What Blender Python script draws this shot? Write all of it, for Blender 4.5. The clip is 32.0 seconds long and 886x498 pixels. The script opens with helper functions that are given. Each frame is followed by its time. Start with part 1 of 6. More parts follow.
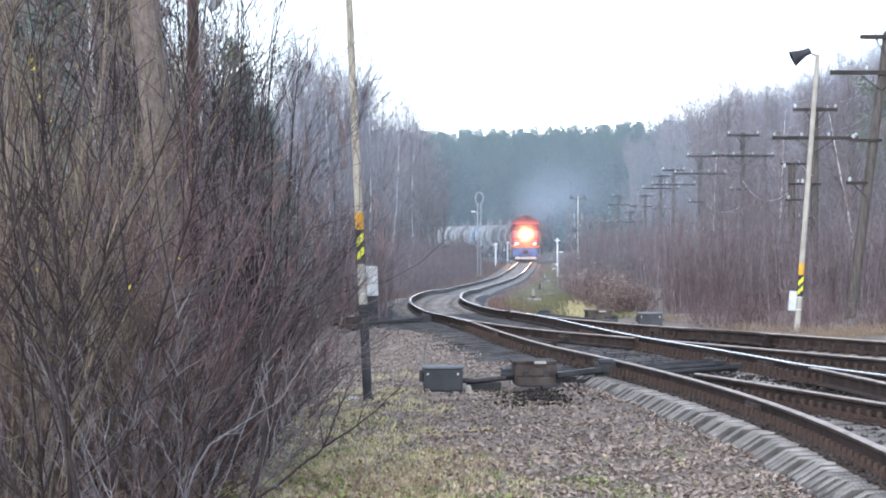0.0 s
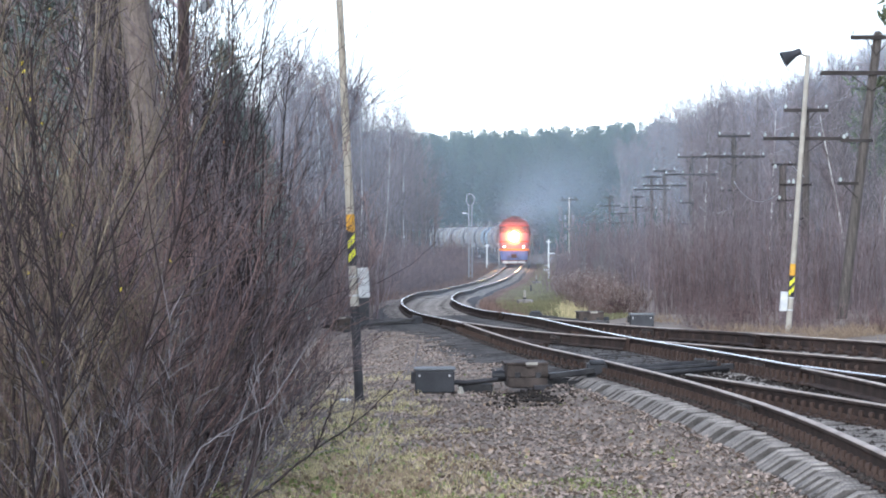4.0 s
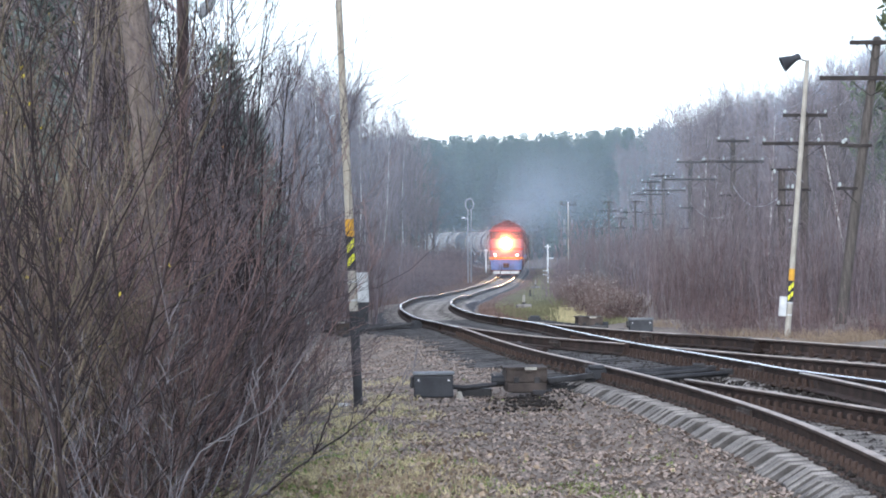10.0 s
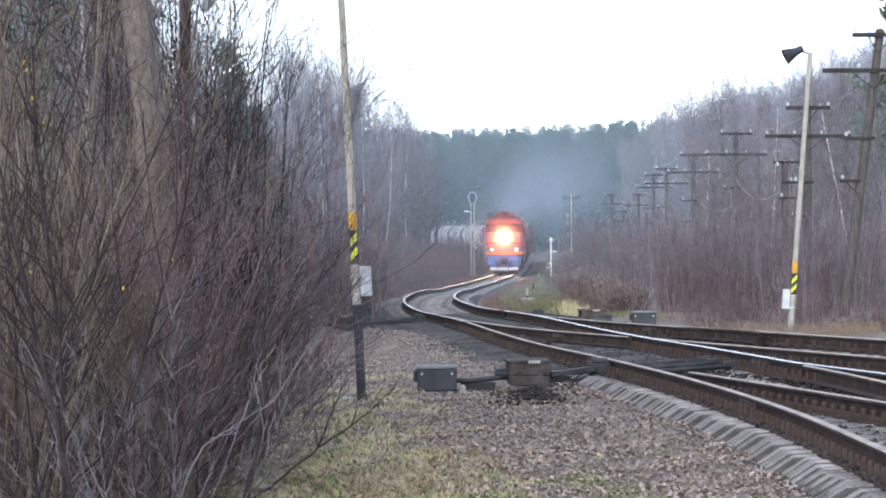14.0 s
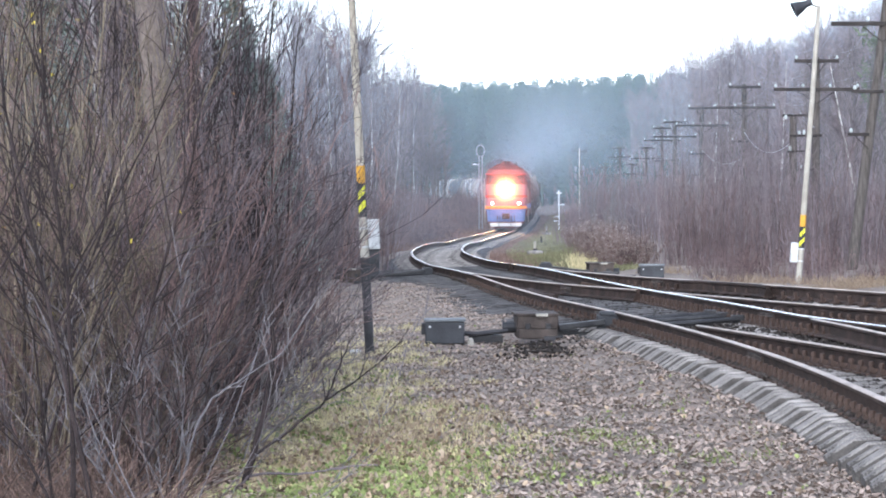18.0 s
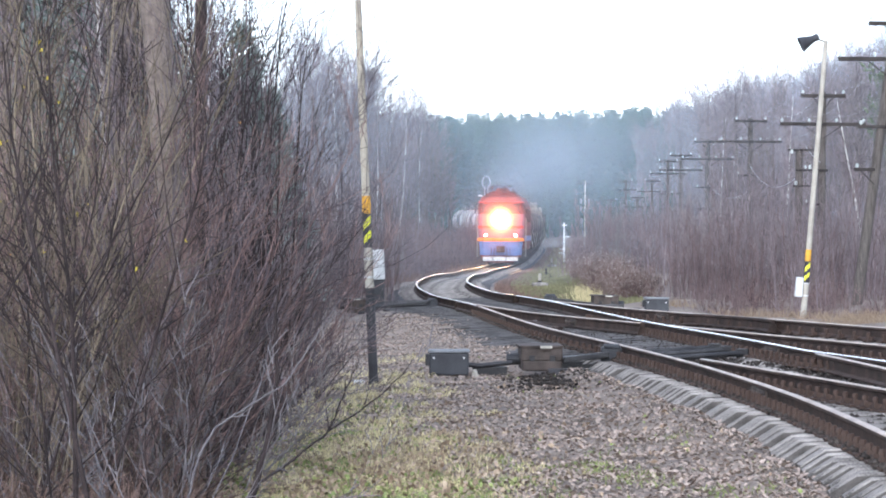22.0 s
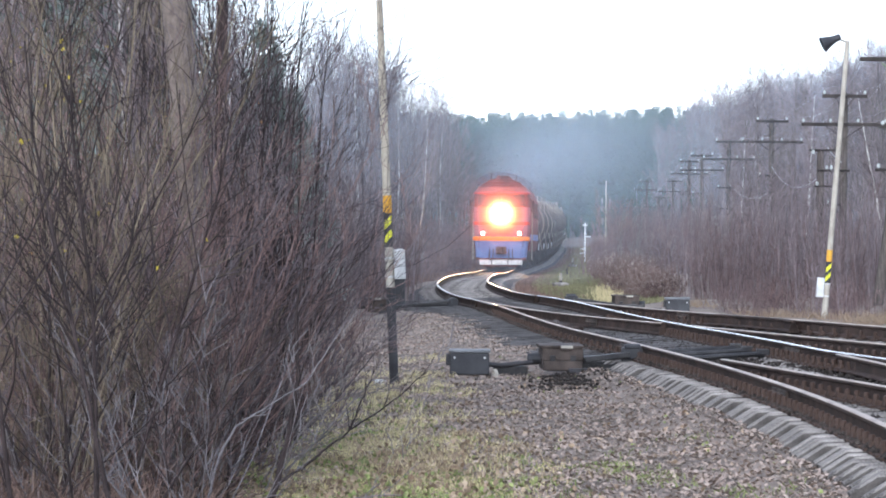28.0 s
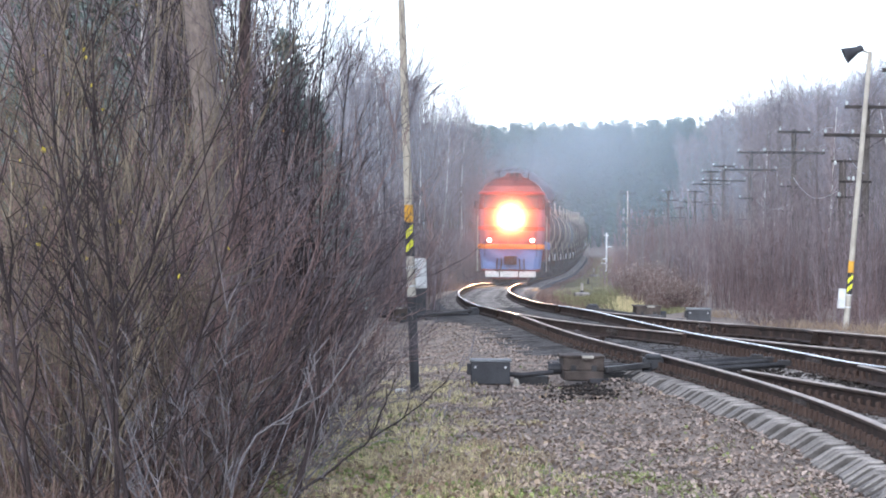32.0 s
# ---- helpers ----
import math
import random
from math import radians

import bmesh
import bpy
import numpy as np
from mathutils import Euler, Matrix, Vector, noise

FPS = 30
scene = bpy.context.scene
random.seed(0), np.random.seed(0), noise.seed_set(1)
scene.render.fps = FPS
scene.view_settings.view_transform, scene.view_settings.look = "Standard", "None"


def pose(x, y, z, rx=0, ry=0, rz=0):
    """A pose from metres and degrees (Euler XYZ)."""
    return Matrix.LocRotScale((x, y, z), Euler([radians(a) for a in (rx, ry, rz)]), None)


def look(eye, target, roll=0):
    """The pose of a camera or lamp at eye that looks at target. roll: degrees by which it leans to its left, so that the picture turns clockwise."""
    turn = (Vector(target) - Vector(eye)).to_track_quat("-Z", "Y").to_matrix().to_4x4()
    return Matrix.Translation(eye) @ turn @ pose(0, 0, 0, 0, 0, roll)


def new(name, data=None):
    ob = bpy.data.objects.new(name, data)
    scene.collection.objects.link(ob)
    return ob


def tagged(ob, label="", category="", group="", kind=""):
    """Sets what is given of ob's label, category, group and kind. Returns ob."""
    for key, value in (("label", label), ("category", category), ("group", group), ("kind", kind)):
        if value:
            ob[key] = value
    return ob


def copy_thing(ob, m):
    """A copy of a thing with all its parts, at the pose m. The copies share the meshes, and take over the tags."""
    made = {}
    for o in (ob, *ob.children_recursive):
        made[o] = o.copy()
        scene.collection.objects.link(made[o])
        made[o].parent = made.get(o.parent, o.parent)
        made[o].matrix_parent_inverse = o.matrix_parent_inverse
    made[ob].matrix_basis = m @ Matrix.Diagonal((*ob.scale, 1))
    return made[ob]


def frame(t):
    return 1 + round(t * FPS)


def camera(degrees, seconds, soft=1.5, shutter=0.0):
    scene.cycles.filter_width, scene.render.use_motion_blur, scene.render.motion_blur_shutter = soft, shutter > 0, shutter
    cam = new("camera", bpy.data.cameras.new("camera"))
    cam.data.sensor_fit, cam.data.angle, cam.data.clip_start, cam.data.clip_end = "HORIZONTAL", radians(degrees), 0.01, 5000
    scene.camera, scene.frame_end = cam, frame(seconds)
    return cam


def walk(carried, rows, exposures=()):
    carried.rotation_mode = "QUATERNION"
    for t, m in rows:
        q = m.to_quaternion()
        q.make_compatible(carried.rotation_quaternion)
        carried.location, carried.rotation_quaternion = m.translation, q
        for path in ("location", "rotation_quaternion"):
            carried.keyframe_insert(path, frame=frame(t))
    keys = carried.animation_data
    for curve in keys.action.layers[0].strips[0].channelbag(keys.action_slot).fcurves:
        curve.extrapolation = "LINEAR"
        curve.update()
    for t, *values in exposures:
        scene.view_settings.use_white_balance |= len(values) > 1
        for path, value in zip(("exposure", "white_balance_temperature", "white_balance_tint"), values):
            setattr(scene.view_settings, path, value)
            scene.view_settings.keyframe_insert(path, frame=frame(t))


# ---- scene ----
# camera: hand-held long lens, it only turns
EYE = (0.0, 0.0, 1.85)
cam = camera(17.83, 32.0, soft=1.9)
walk(cam, [(t, pose(*EYE, a, b, c)) for t, a, b, c in (  # seconds; tilt, lean and heading in degrees
    (0, 89.8735, -0.0048, -0.0005),
    (0.5, 89.8921, -0.1064, -0.0600),
    (1, 89.9033, -0.0553, -0.1164),
    (1.5, 89.9751, 0.0276, -0.1259),
    (2, 90.0151, 0.0137, -0.1403),
    (2.5, 90.0673, -0.0448, -0.1570),
    (3, 90.1239, 0.0488, -0.1569),
    (3.5, 90.0147, 0.1421, -0.1737),
    (5.5, 89.8064, 0.1756, -0.1870),
    (6, 89.7748, 0.2143, -0.2529),
    (6.5, 89.7273, 0.2605, -0.3457),
    (7, 89.7036, 0.3463, -0.3503),
    (7.5, 89.7088, 0.2242, -0.3067),
    (8, 89.7377, 0.0558, -0.2989),
    (8.5, 89.8401, -0.0088, -0.3187),
    (9, 89.9094, 0.1466, -0.2688),
    (9.5, 89.9603, 0.1405, -0.2411),
    (10, 90.0021, 0.1257, -0.1958),
    (10.5, 89.9960, 0.0821, -0.1069),
    (11, 89.9826, 0.1518, -0.0729),
    (11.5, 89.9948, 0.1590, -0.0942),
    (12, 89.9888, 0.2199, -0.1187),
    (12.5, 89.9553, 0.3161, -0.1679),
    (13, 89.9044, 0.3213, -0.1912),
    (13.5, 89.8522, 0.2804, -0.1518),
    (15.5, 89.9643, 0.2503, -0.1182),
    (16, 89.8286, 0.2776, -0.0791),
    (16.5, 89.5447, 0.2018, -0.0712),
    (17, 89.2241, 0.2452, -0.0521),
    (17.5, 88.9692, 0.2019, -0.0490),
    (18, 88.9168, 0.1961, 0.0285),
    (18.5, 88.7978, 0.1393, 0.0585),
    (19, 88.7596, 0.2139, 0.1098),
    (19.5, 88.7344, 0.1133, 0.1142),
    (20, 88.7683, 0.1078, 0.1234),
    (20.5, 88.9800, 0.0139, 0.1532),
    (21, 89.1992, -0.0863, 0.1581),
    (21.5, 89.3610, -0.2161, 0.1518),
    (22, 89.5476, -0.3571, 0.1377),
    (22.5, 89.7271, -0.4127, 0.1356),
    (23, 89.8197, -0.4194, 0.1598),
    (23.5, 89.7771, -0.2412, 0.2034),
    (24, 89.7151, -0.2327, 0.2698),
    (24.5, 89.6974, -0.3622, 0.3364),
    (25, 89.6608, -0.4182, 0.4225),
    (25.5, 89.5554, -0.3851, 0.4531),
    (27.5, 89.5250, -0.5855, 0.5959),
    (28, 89.5381, -0.4673, 0.5617),
    (28.5, 89.5507, -0.4468, 0.5753),
    (29, 89.5906, -0.5201, 0.6338),
    (29.5, 89.6987, -0.5687, 0.7746),
    (30, 89.7810, -0.6342, 0.8865),
    (30.5, 89.8523, -0.6883, 0.9645),
    (31, 89.8364, -0.7357, 1.0208),
    (31.5, 89.8106, -0.6965, 1.0298),
    (32, 89.7248, -0.7011, 0.9961),
)], [(0, 1.34, 5800, 11), (2, 1.31, 5800, 11), (3, 1.2, 5800, 11), (3.5, 1.19, 5800, 11), (6, 1.13, 5800, 11), (13, 1.12, 5800, 11), (16, 1.2, 5800, 11), (17, 1.29, 5800, 11), (18, 1.54, 5800, 12), (22.3, 1.53, 5800, 12), (23.1, 1.38, 5800, 12), (25, 1.3, 5800, 12), (32, 1.3, 5800, 13)])

# ---- light: an overcast late-autumn afternoon ----
world = bpy.data.worlds.new("world")
scene.world = world
world.use_nodes = True
wn = world.node_tree.nodes
wl = world.node_tree.links
wn.clear()
sky = wn.new("ShaderNodeTexSky")
sky.sky_type = "NISHITA"
sky.sun_disc = False
sky.sun_elevation = radians(24)
sky.sun_rotation = radians(200)
sky.air_density, sky.dust_density, sky.ozone_density = 1.0, 0.6, 2.0
pale = wn.new("ShaderNodeHueSaturation")
pale.inputs["Saturation"].default_value = 0.42
bg = wn.new("ShaderNodeBackground")
bg.inputs["Strength"].default_value = 0.15
wo = wn.new("ShaderNodeOutputWorld")
wl.new(sky.outputs["Color"], pale.inputs["Color"])
wl.new(pale.outputs["Color"], bg.inputs["Color"])
wl.new(bg.outputs["Background"], wo.inputs["Surface"])
sun = new("sun", bpy.data.lights.new("sun", "SUN"))
sun.data.energy, sun.data.angle, sun.data.color = 0.9, radians(30), (1.0, 0.96, 0.9)
sun.matrix_world = look((-20, -40, 40), (0, 30, 0))


# ---- materials ----
def mat(name, a, b, scale=6.0, rough=0.85, metal=0.0, bump=0.25, fine=60.0, vary=0.12, spec=0.3, coord="Object", dirt=None, stretch=None):
    """Two colours mixed by noise at two scales, fine relief and a change of tone from piece to piece."""
    m = bpy.data.materials.new(name)
    m.use_nodes = True
    n, l = m.node_tree.nodes, m.node_tree.links
    p = n["Principled BSDF"]
    p.inputs["Roughness"].default_value = rough
    p.inputs["Metallic"].default_value = metal
    p.inputs["Specular IOR Level"].default_value = spec
    tc = n.new("ShaderNodeTexCoord")
    big = n.new("ShaderNodeTexNoise")
    big.inputs["Scale"].default_value, big.inputs["Detail"].default_value = scale, 6.0
    small = n.new("ShaderNodeTexNoise")
    small.inputs["Scale"].default_value, small.inputs["Detail"].default_value = fine, 3.0
    place = tc.outputs[coord]
    if stretch:
        mp = n.new("ShaderNodeMapping")
        mp.inputs["Scale"].default_value = stretch
        l.new(place, mp.inputs["Vector"])
        place = mp.outputs["Vector"]
    l.new(place, big.inputs["Vector"])
    l.new(place, small.inputs["Vector"])
    add = n.new("ShaderNodeMath")
    add.operation = "MULTIPLY_ADD"
    l.new(small.outputs["Fac"], add.inputs[0])
    add.inputs[1].default_value = 0.5
    l.new(big.outputs["Fac"], add.inputs[2])
    ramp = n.new("ShaderNodeValToRGB")
    ramp.color_ramp.elements[0].position, ramp.color_ramp.elements[1].position = 0.55, 0.95
    ramp.color_ramp.elements[0].color, ramp.color_ramp.elements[1].color = (*a, 1), (*b, 1)
    if dirt:
        e = ramp.color_ramp.elements.new(0.62)
        ramp.color_ramp.elements[0].color, e.color = (*dirt, 1), (*a, 1)
    l.new(add.outputs[0], ramp.inputs["Fac"])
    info = n.new("ShaderNodeObjectInfo")
    isl = n.new("ShaderNodeNewGeometry")
    rnd = n.new("ShaderNodeMath")
    rnd.operation = "ADD"
    l.new(info.outputs["Random"], rnd.inputs[0])
    l.new(isl.outputs["Random Per Island"], rnd.inputs[1])
    rng = n.new("ShaderNodeMapRange")
    rng.inputs["From Max"].default_value = 2.0
    rng.inputs["To Min"].default_value, rng.inputs["To Max"].default_value = 1 - vary, 1 + vary
    l.new(rnd.outputs[0], rng.inputs["Value"])
    hsv = n.new("ShaderNodeHueSaturation")
    l.new(ramp.outputs["Color"], hsv.inputs["Color"])
    l.new(rng.outputs["Result"], hsv.inputs["Value"])
    l.new(hsv.outputs["Color"], p.inputs["Base Color"])
    if bump:
        bp = n.new("ShaderNodeBump")
        bp.inputs["Strength"].default_value, bp.inputs["Distance"].default_value = bump, 0.02
        l.new(small.outputs["Fac"], bp.inputs["Height"])
        l.new(bp.outputs["Normal"], p.inputs["Normal"])
    return m


def glow(name, colour, strength):
    m = bpy.data.materials.new(name)
    m.use_nodes = True
    p = m.node_tree.nodes["Principled BSDF"]
    p.inputs["Base Color"].default_value = (*colour, 1)
    p.inputs["Emission Color"].default_value = (*colour, 1)
    p.inputs["Emission Strength"].default_value = strength
    return m


M_RAIL = mat("rusty_rail_side", (0.024, 0.017, 0.014), (0.080, 0.053, 0.042), 3, 0.8, 0.1, 0.3, 40)
M_HEAD = mat("worn_rail_head", (0.3, 0.245, 0.205), (0.54, 0.452, 0.385), 2, 0.5, 0.05, 0.1, 50, 0.12, 0.1)
M_FARHEAD = mat("dull_worn_rail_head", (0.22, 0.14, 0.11), (0.36, 0.24, 0.195), 2, 0.27, 0.75, 0.05, 50)
M_SHINE = mat("polished_rail_head", (0.5, 0.455, 0.425), (0.66, 0.61, 0.575), 2, 0.27, 1.0, 0.05, 50)
M_CONCRETE = mat("weathered_concrete", (0.18, 0.165, 0.153), (0.43, 0.395, 0.36), 5, 0.92, 0, 0.5, 70, 0.35, 0.15, dirt=(0.06, 0.055, 0.05))
# darker concrete for sleeper sides: their shade is put into the colour
M_SLEEPERSHADE = mat("shaded_concrete_side", (0.06, 0.054, 0.049), (0.16, 0.146, 0.134), 5, 0.9, 0, 0.4, 70, 0.2)
M_TIMBER = mat("weathered_tarred_timber", (0.022, 0.02, 0.02), (0.13, 0.122, 0.117), 4, 0.85, 0, 0.4, 50, 0.5)
M_BALLAST = mat("oily_ballast", (0.02, 0.017, 0.016), (0.085, 0.073, 0.064), 8, 0.95, 0, 0.6, 30, 0.5, 0.1)
M_FARBED = mat("worn_dusty_ballast", (0.045, 0.043, 0.045), (0.135, 0.128, 0.13), 8, 0.9, 0, 0.5, 30, 0.4, 0.12)
M_STONE = mat("gravel_stone", (0.15, 0.125, 0.105), (0.42, 0.365, 0.315), 8, 0.9, 0, 0.4, 50, 0.6)
M_LEAFLIT = mat("dead_leaves", (0.2, 0.152, 0.124), (0.45, 0.362, 0.3), 9, 0.8, 0, 0.2, 50, 0.45)
M_GRASS = mat("autumn_grass", (0.46, 0.4, 0.195), (0.74, 0.645, 0.39), 1.5, 0.8, 0, 0.1, 30, 0.45)
M_STRAWGRASS = mat("pale_straw_grass", (0.34, 0.26, 0.15), (0.6, 0.49, 0.33), 1.5, 0.8, 0, 0.1, 30, 0.45)
M_VERGE = mat("dull_green_verge_grass", (0.17, 0.17, 0.085), (0.36, 0.335, 0.19), 0.6, 0.8, 0, 0.1, 12, 0.5)
M_MOSS = mat("fresh_green_weed", (0.13, 0.18, 0.052), (0.36, 0.39, 0.155), 1.5, 0.75, 0, 0.1, 30, 0.6)
M_STRAW = mat("dry_reed", (0.2, 0.145, 0.1), (0.38, 0.29, 0.2), 2, 0.85, 0, 0.1, 30, 0.3)
M_BOX = mat("dark_grey_paint", (0.022, 0.023, 0.027), (0.05, 0.052, 0.058), 4, 0.55, 0, 0.15, 60, 0.1, 0.4)
M_IRON = mat("rusty_cast_iron", (0.038, 0.03, 0.026), (0.108, 0.086, 0.074), 6, 0.75, 0.1, 0.4, 60, 0.15)
M_GREASE = mat("greasy_iron", (0.02, 0.02, 0.022), (0.06, 0.058, 0.058), 5, 0.5, 0.3, 0.3, 60, 0.15)
M_PIPE = mat("weathered_pale_pipe", (0.29, 0.265, 0.22), (0.46, 0.43, 0.37), 3, 0.7, 0, 0.15, 40, 0.05)
M_TANPIPE = mat("weathered_tan_pipe", (0.26, 0.228, 0.175), (0.43, 0.388, 0.315), 3, 0.7, 0, 0.15, 40, 0.05, stretch=(1, 1, 0.5))
M_WHITE = mat("white_paint", (0.55, 0.56, 0.55), (0.8, 0.8, 0.78), 5, 0.6, 0, 0.1, 60, 0.05)
M_GREYBOX = mat("light_grey_cabinet_paint", (0.42, 0.43, 0.43), (0.62, 0.63, 0.62), 5, 0.55, 0, 0.1, 60, 0.05)
M_LID = mat("worn_grey_lid_paint", (0.13, 0.14, 0.15), (0.27, 0.28, 0.29), 5, 0.6, 0, 0.1, 60, 0.05)
M_ORANGE = mat("orange_yellow_paint", (0.5, 0.24, 0.03), (0.68, 0.38, 0.05), 9, 0.7, 0, 0.2, 60, 0.05)
M_YELLOW = mat("lemon_warning_paint", (0.62, 0.62, 0.03), (0.8, 0.8, 0.06), 7, 0.6, 0, 0.1, 60, 0.05)
M_BLACK = mat("black_paint", (0.022, 0.022, 0.025), (0.06, 0.058, 0.062), 6, 0.6, 0, 0.2, 60, 0.05)
M_POLE = mat("weathered_pole_wood", (0.05, 0.043, 0.039), (0.13, 0.115, 0.103), 6, 0.9, 0, 0.6, 40, 0.12, stretch=(3, 3, 0.35))
M_ARM = mat("tarred_crossarm", (0.02, 0.017, 0.016), (0.055, 0.047, 0.043), 3, 0.85, 0, 0.3, 40, 0.12)
M_GLASS = mat("pale_glass_insulator", (0.38, 0.41, 0.39), (0.56, 0.59, 0.56), 4, 0.15, 0, 0, 40, 0.05, 0.6)
M_WIRE = mat("grey_cable", (0.35, 0.35, 0.37), (0.5, 0.5, 0.52), 3, 0.6, 0.2, 0, 40)
M_SIGNAL = mat("dull_grey_signal_paint", (0.22, 0.225, 0.235), (0.36, 0.365, 0.375), 3, 0.7, 0, 0.1, 40)
M_BARK = mat("grey_brown_bark", (0.08, 0.062, 0.055), (0.2, 0.165, 0.145), 3, 0.9, 0, 0.6, 30, 0.25)
M_PINEBARK = mat("tan_pine_bark", (0.13, 0.095, 0.075), (0.3, 0.23, 0.185), 5, 0.9, 0, 0.8, 20, 0.1)
M_TRUNK = mat("grey_tan_bark", (0.115, 0.092, 0.079), (0.22, 0.18, 0.155), 9, 0.9, 0, 1.0, 34, 0.0, stretch=(2, 2, 1.0))
M_DARKTRUNK = mat("dark_red_brown_trunk_bark", (0.032, 0.022, 0.021), (0.1, 0.07, 0.064), 9, 0.9, 0, 1.0, 34, 0.0, stretch=(3, 3, 0.7))
M_BIRCH = mat("birch_bark", (0.3, 0.28, 0.26), (0.72, 0.7, 0.67), 2.5, 0.8, 0, 0.2, 30, 0.1, dirt=(0.06, 0.055, 0.05))
M_TWIG = mat("purple_grey_twig", (0.115, 0.092, 0.096), (0.29, 0.24, 0.247), 2, 0.85, 0, 0.0, 30, 0.6)
M_REDTWIG = mat("reddish_twig", (0.11, 0.078, 0.078), (0.25, 0.182, 0.175), 2, 0.8, 0, 0.0, 30, 0.5)
M_SEEDSPECK = mat("pale_seedhead_and_speck", (0.2, 0.165, 0.15), (0.58, 0.5, 0.44), 2, 0.9, 0, 0.0, 30, 0.6)
M_SCRUB = mat("dark_red_brown_scrub", (0.07, 0.046, 0.044), (0.2, 0.135, 0.125), 2, 0.8, 0, 0.0, 30, 0.6)
M_GREYTWIG = mat("silver_grey_twig", (0.14, 0.125, 0.12), (0.3, 0.27, 0.26), 2, 0.8, 0, 0.0, 30, 0.4)
M_THICKRED = mat("dark_red_brown_bark", (0.06, 0.038, 0.036), (0.25, 0.165, 0.148), 2, 0.75, 0, 0.0, 30, 0.6)
M_THICKDARK = mat("near_black_bark", (0.014, 0.01, 0.01), (0.05, 0.037, 0.036), 2, 0.9, 0, 0.0, 30, 0.45)
M_THICKGREY = mat("dark_purple_grey_bark", (0.04, 0.033, 0.036), (0.18, 0.148, 0.154), 2, 0.75, 0, 0.0, 30, 0.6)
M_THICKOLIVE = mat("tan_olive_bark", (0.06, 0.05, 0.034), (0.22, 0.178, 0.125), 2, 0.8, 0, 0.0, 30, 0.6)
M_THICKBROWN = mat("olive_brown_bark", (0.07, 0.055, 0.04), (0.24, 0.188, 0.135), 2, 0.75, 0, 0.0, 30, 0.6)
M_THICKMID = mat("dull_brown_bark", (0.075, 0.051, 0.047), (0.3, 0.21, 0.19), 2, 0.8, 0, 0.0, 30, 0.65)
M_BLEACH = mat("bleached_twig", (0.1, 0.092, 0.096), (0.26, 0.238, 0.246), 2, 0.8, 0, 0.0, 30, 0.35)
M_UNDER = mat("dead_weed", (0.085, 0.055, 0.045), (0.29, 0.195, 0.155), 1.5, 0.85, 0, 0.0, 30, 0.7)
M_SPRUCE = mat("spruce_needles", (0.03, 0.052, 0.038), (0.075, 0.105, 0.07), 1.2, 0.8, 0, 0, 20, 0.35)
# young conifers: haze in front of them is mixed into this pale green
M_YOUNG = mat("haze_paled_needles", (0.115, 0.145, 0.135), (0.24, 0.285, 0.26), 1.2, 0.8, 0, 0, 20, 0.5)
# far wood's needles: green paled and blued in the colour, for haze
M_HAZEPINE = mat("pine_needles", (0.042, 0.08, 0.06), (0.085, 0.13, 0.1), 0.12, 0.85, 0, 0, 8, 0.35)
M_PINE = mat("light_pine_needles", (0.075, 0.095, 0.05), (0.13, 0.15, 0.085), 1.2, 0.8, 0, 0, 20, 0.3)
M_YLEAF = mat("yellow_leaf", (0.5, 0.4, 0.04), (0.62, 0.5, 0.08), 3, 0.7, 0, 0, 30, 0.2)
M_OLEAF = mat("orange_brown_leaf", (0.42, 0.2, 0.06), (0.55, 0.3, 0.1), 3, 0.7, 0, 0, 30, 0.2)
M_FALLEN = mat("pale_fallen_leaf", (0.26, 0.18, 0.12), (0.52, 0.41, 0.29), 3, 0.75, 0, 0, 30, 0.5)
M_RED = mat("faded_red_paint", (0.33, 0.035, 0.03), (0.45, 0.06, 0.05), 1.5, 0.5, 0, 0.05, 40, 0.05, 0.4)
M_DARKRED = mat("sooty_red_roof_paint", (0.075, 0.02, 0.018), (0.17, 0.043, 0.037), 1.5, 0.6, 0, 0.05, 40, 0.05, 0.4)
M_ROOFEDGE = mat("dusty_red_paint", (0.2, 0.055, 0.05), (0.32, 0.1, 0.09), 1.5, 0.6, 0, 0.05, 40, 0.05, 0.4)
M_BLUE = mat("blue_paint", (0.09, 0.16, 0.36), (0.15, 0.24, 0.48), 2, 0.5, 0, 0.05, 40, 0.05, 0.4)
# cab front paint; its pink is the headlamp's glow put into the colour
M_CREAM = mat("glow_tinted_front_paint", (0.2, 0.095, 0.125), (0.29, 0.15, 0.185), 2, 0.55, 0, 0.05, 40, 0.05, 0.4)
M_CABORANGE = mat("bright_orange_stripe_paint", (0.72, 0.2, 0.03), (0.85, 0.3, 0.05), 2, 0.5, 0, 0.03, 40, 0.05)
M_WINDOW = mat("dark_cab_glass", (0.02, 0.022, 0.026), (0.035, 0.04, 0.045), 2, 0.08, 0, 0, 40, 0.02, 0.5)
M_TANK = mat("sooty_pale_tank_paint", (0.26, 0.25, 0.235), (0.55, 0.53, 0.5), 0.8, 0.6, 0, 0.1, 20, 0.25, dirt=(0.1, 0.095, 0.09))
M_TANKBLUE = mat("faded_blue_tank_paint", (0.2, 0.29, 0.36), (0.4, 0.5, 0.56), 0.8, 0.6, 0, 0.1, 20, 0.2, dirt=(0.1, 0.1, 0.1))
M_TANKDARK = mat("oily_black_tank_paint", (0.03, 0.03, 0.032), (0.09, 0.088, 0.085), 0.8, 0.55, 0, 0.1, 20, 0.25)
M_CHASSIS = mat("dusty_black_underframe", (0.025, 0.022, 0.02), (0.08, 0.07, 0.065), 3, 0.75, 0.1, 0.2, 40, 0.1)
M_LAMP = glow("headlamp_lens", (1.0, 0.57, 0.24), 900.0)
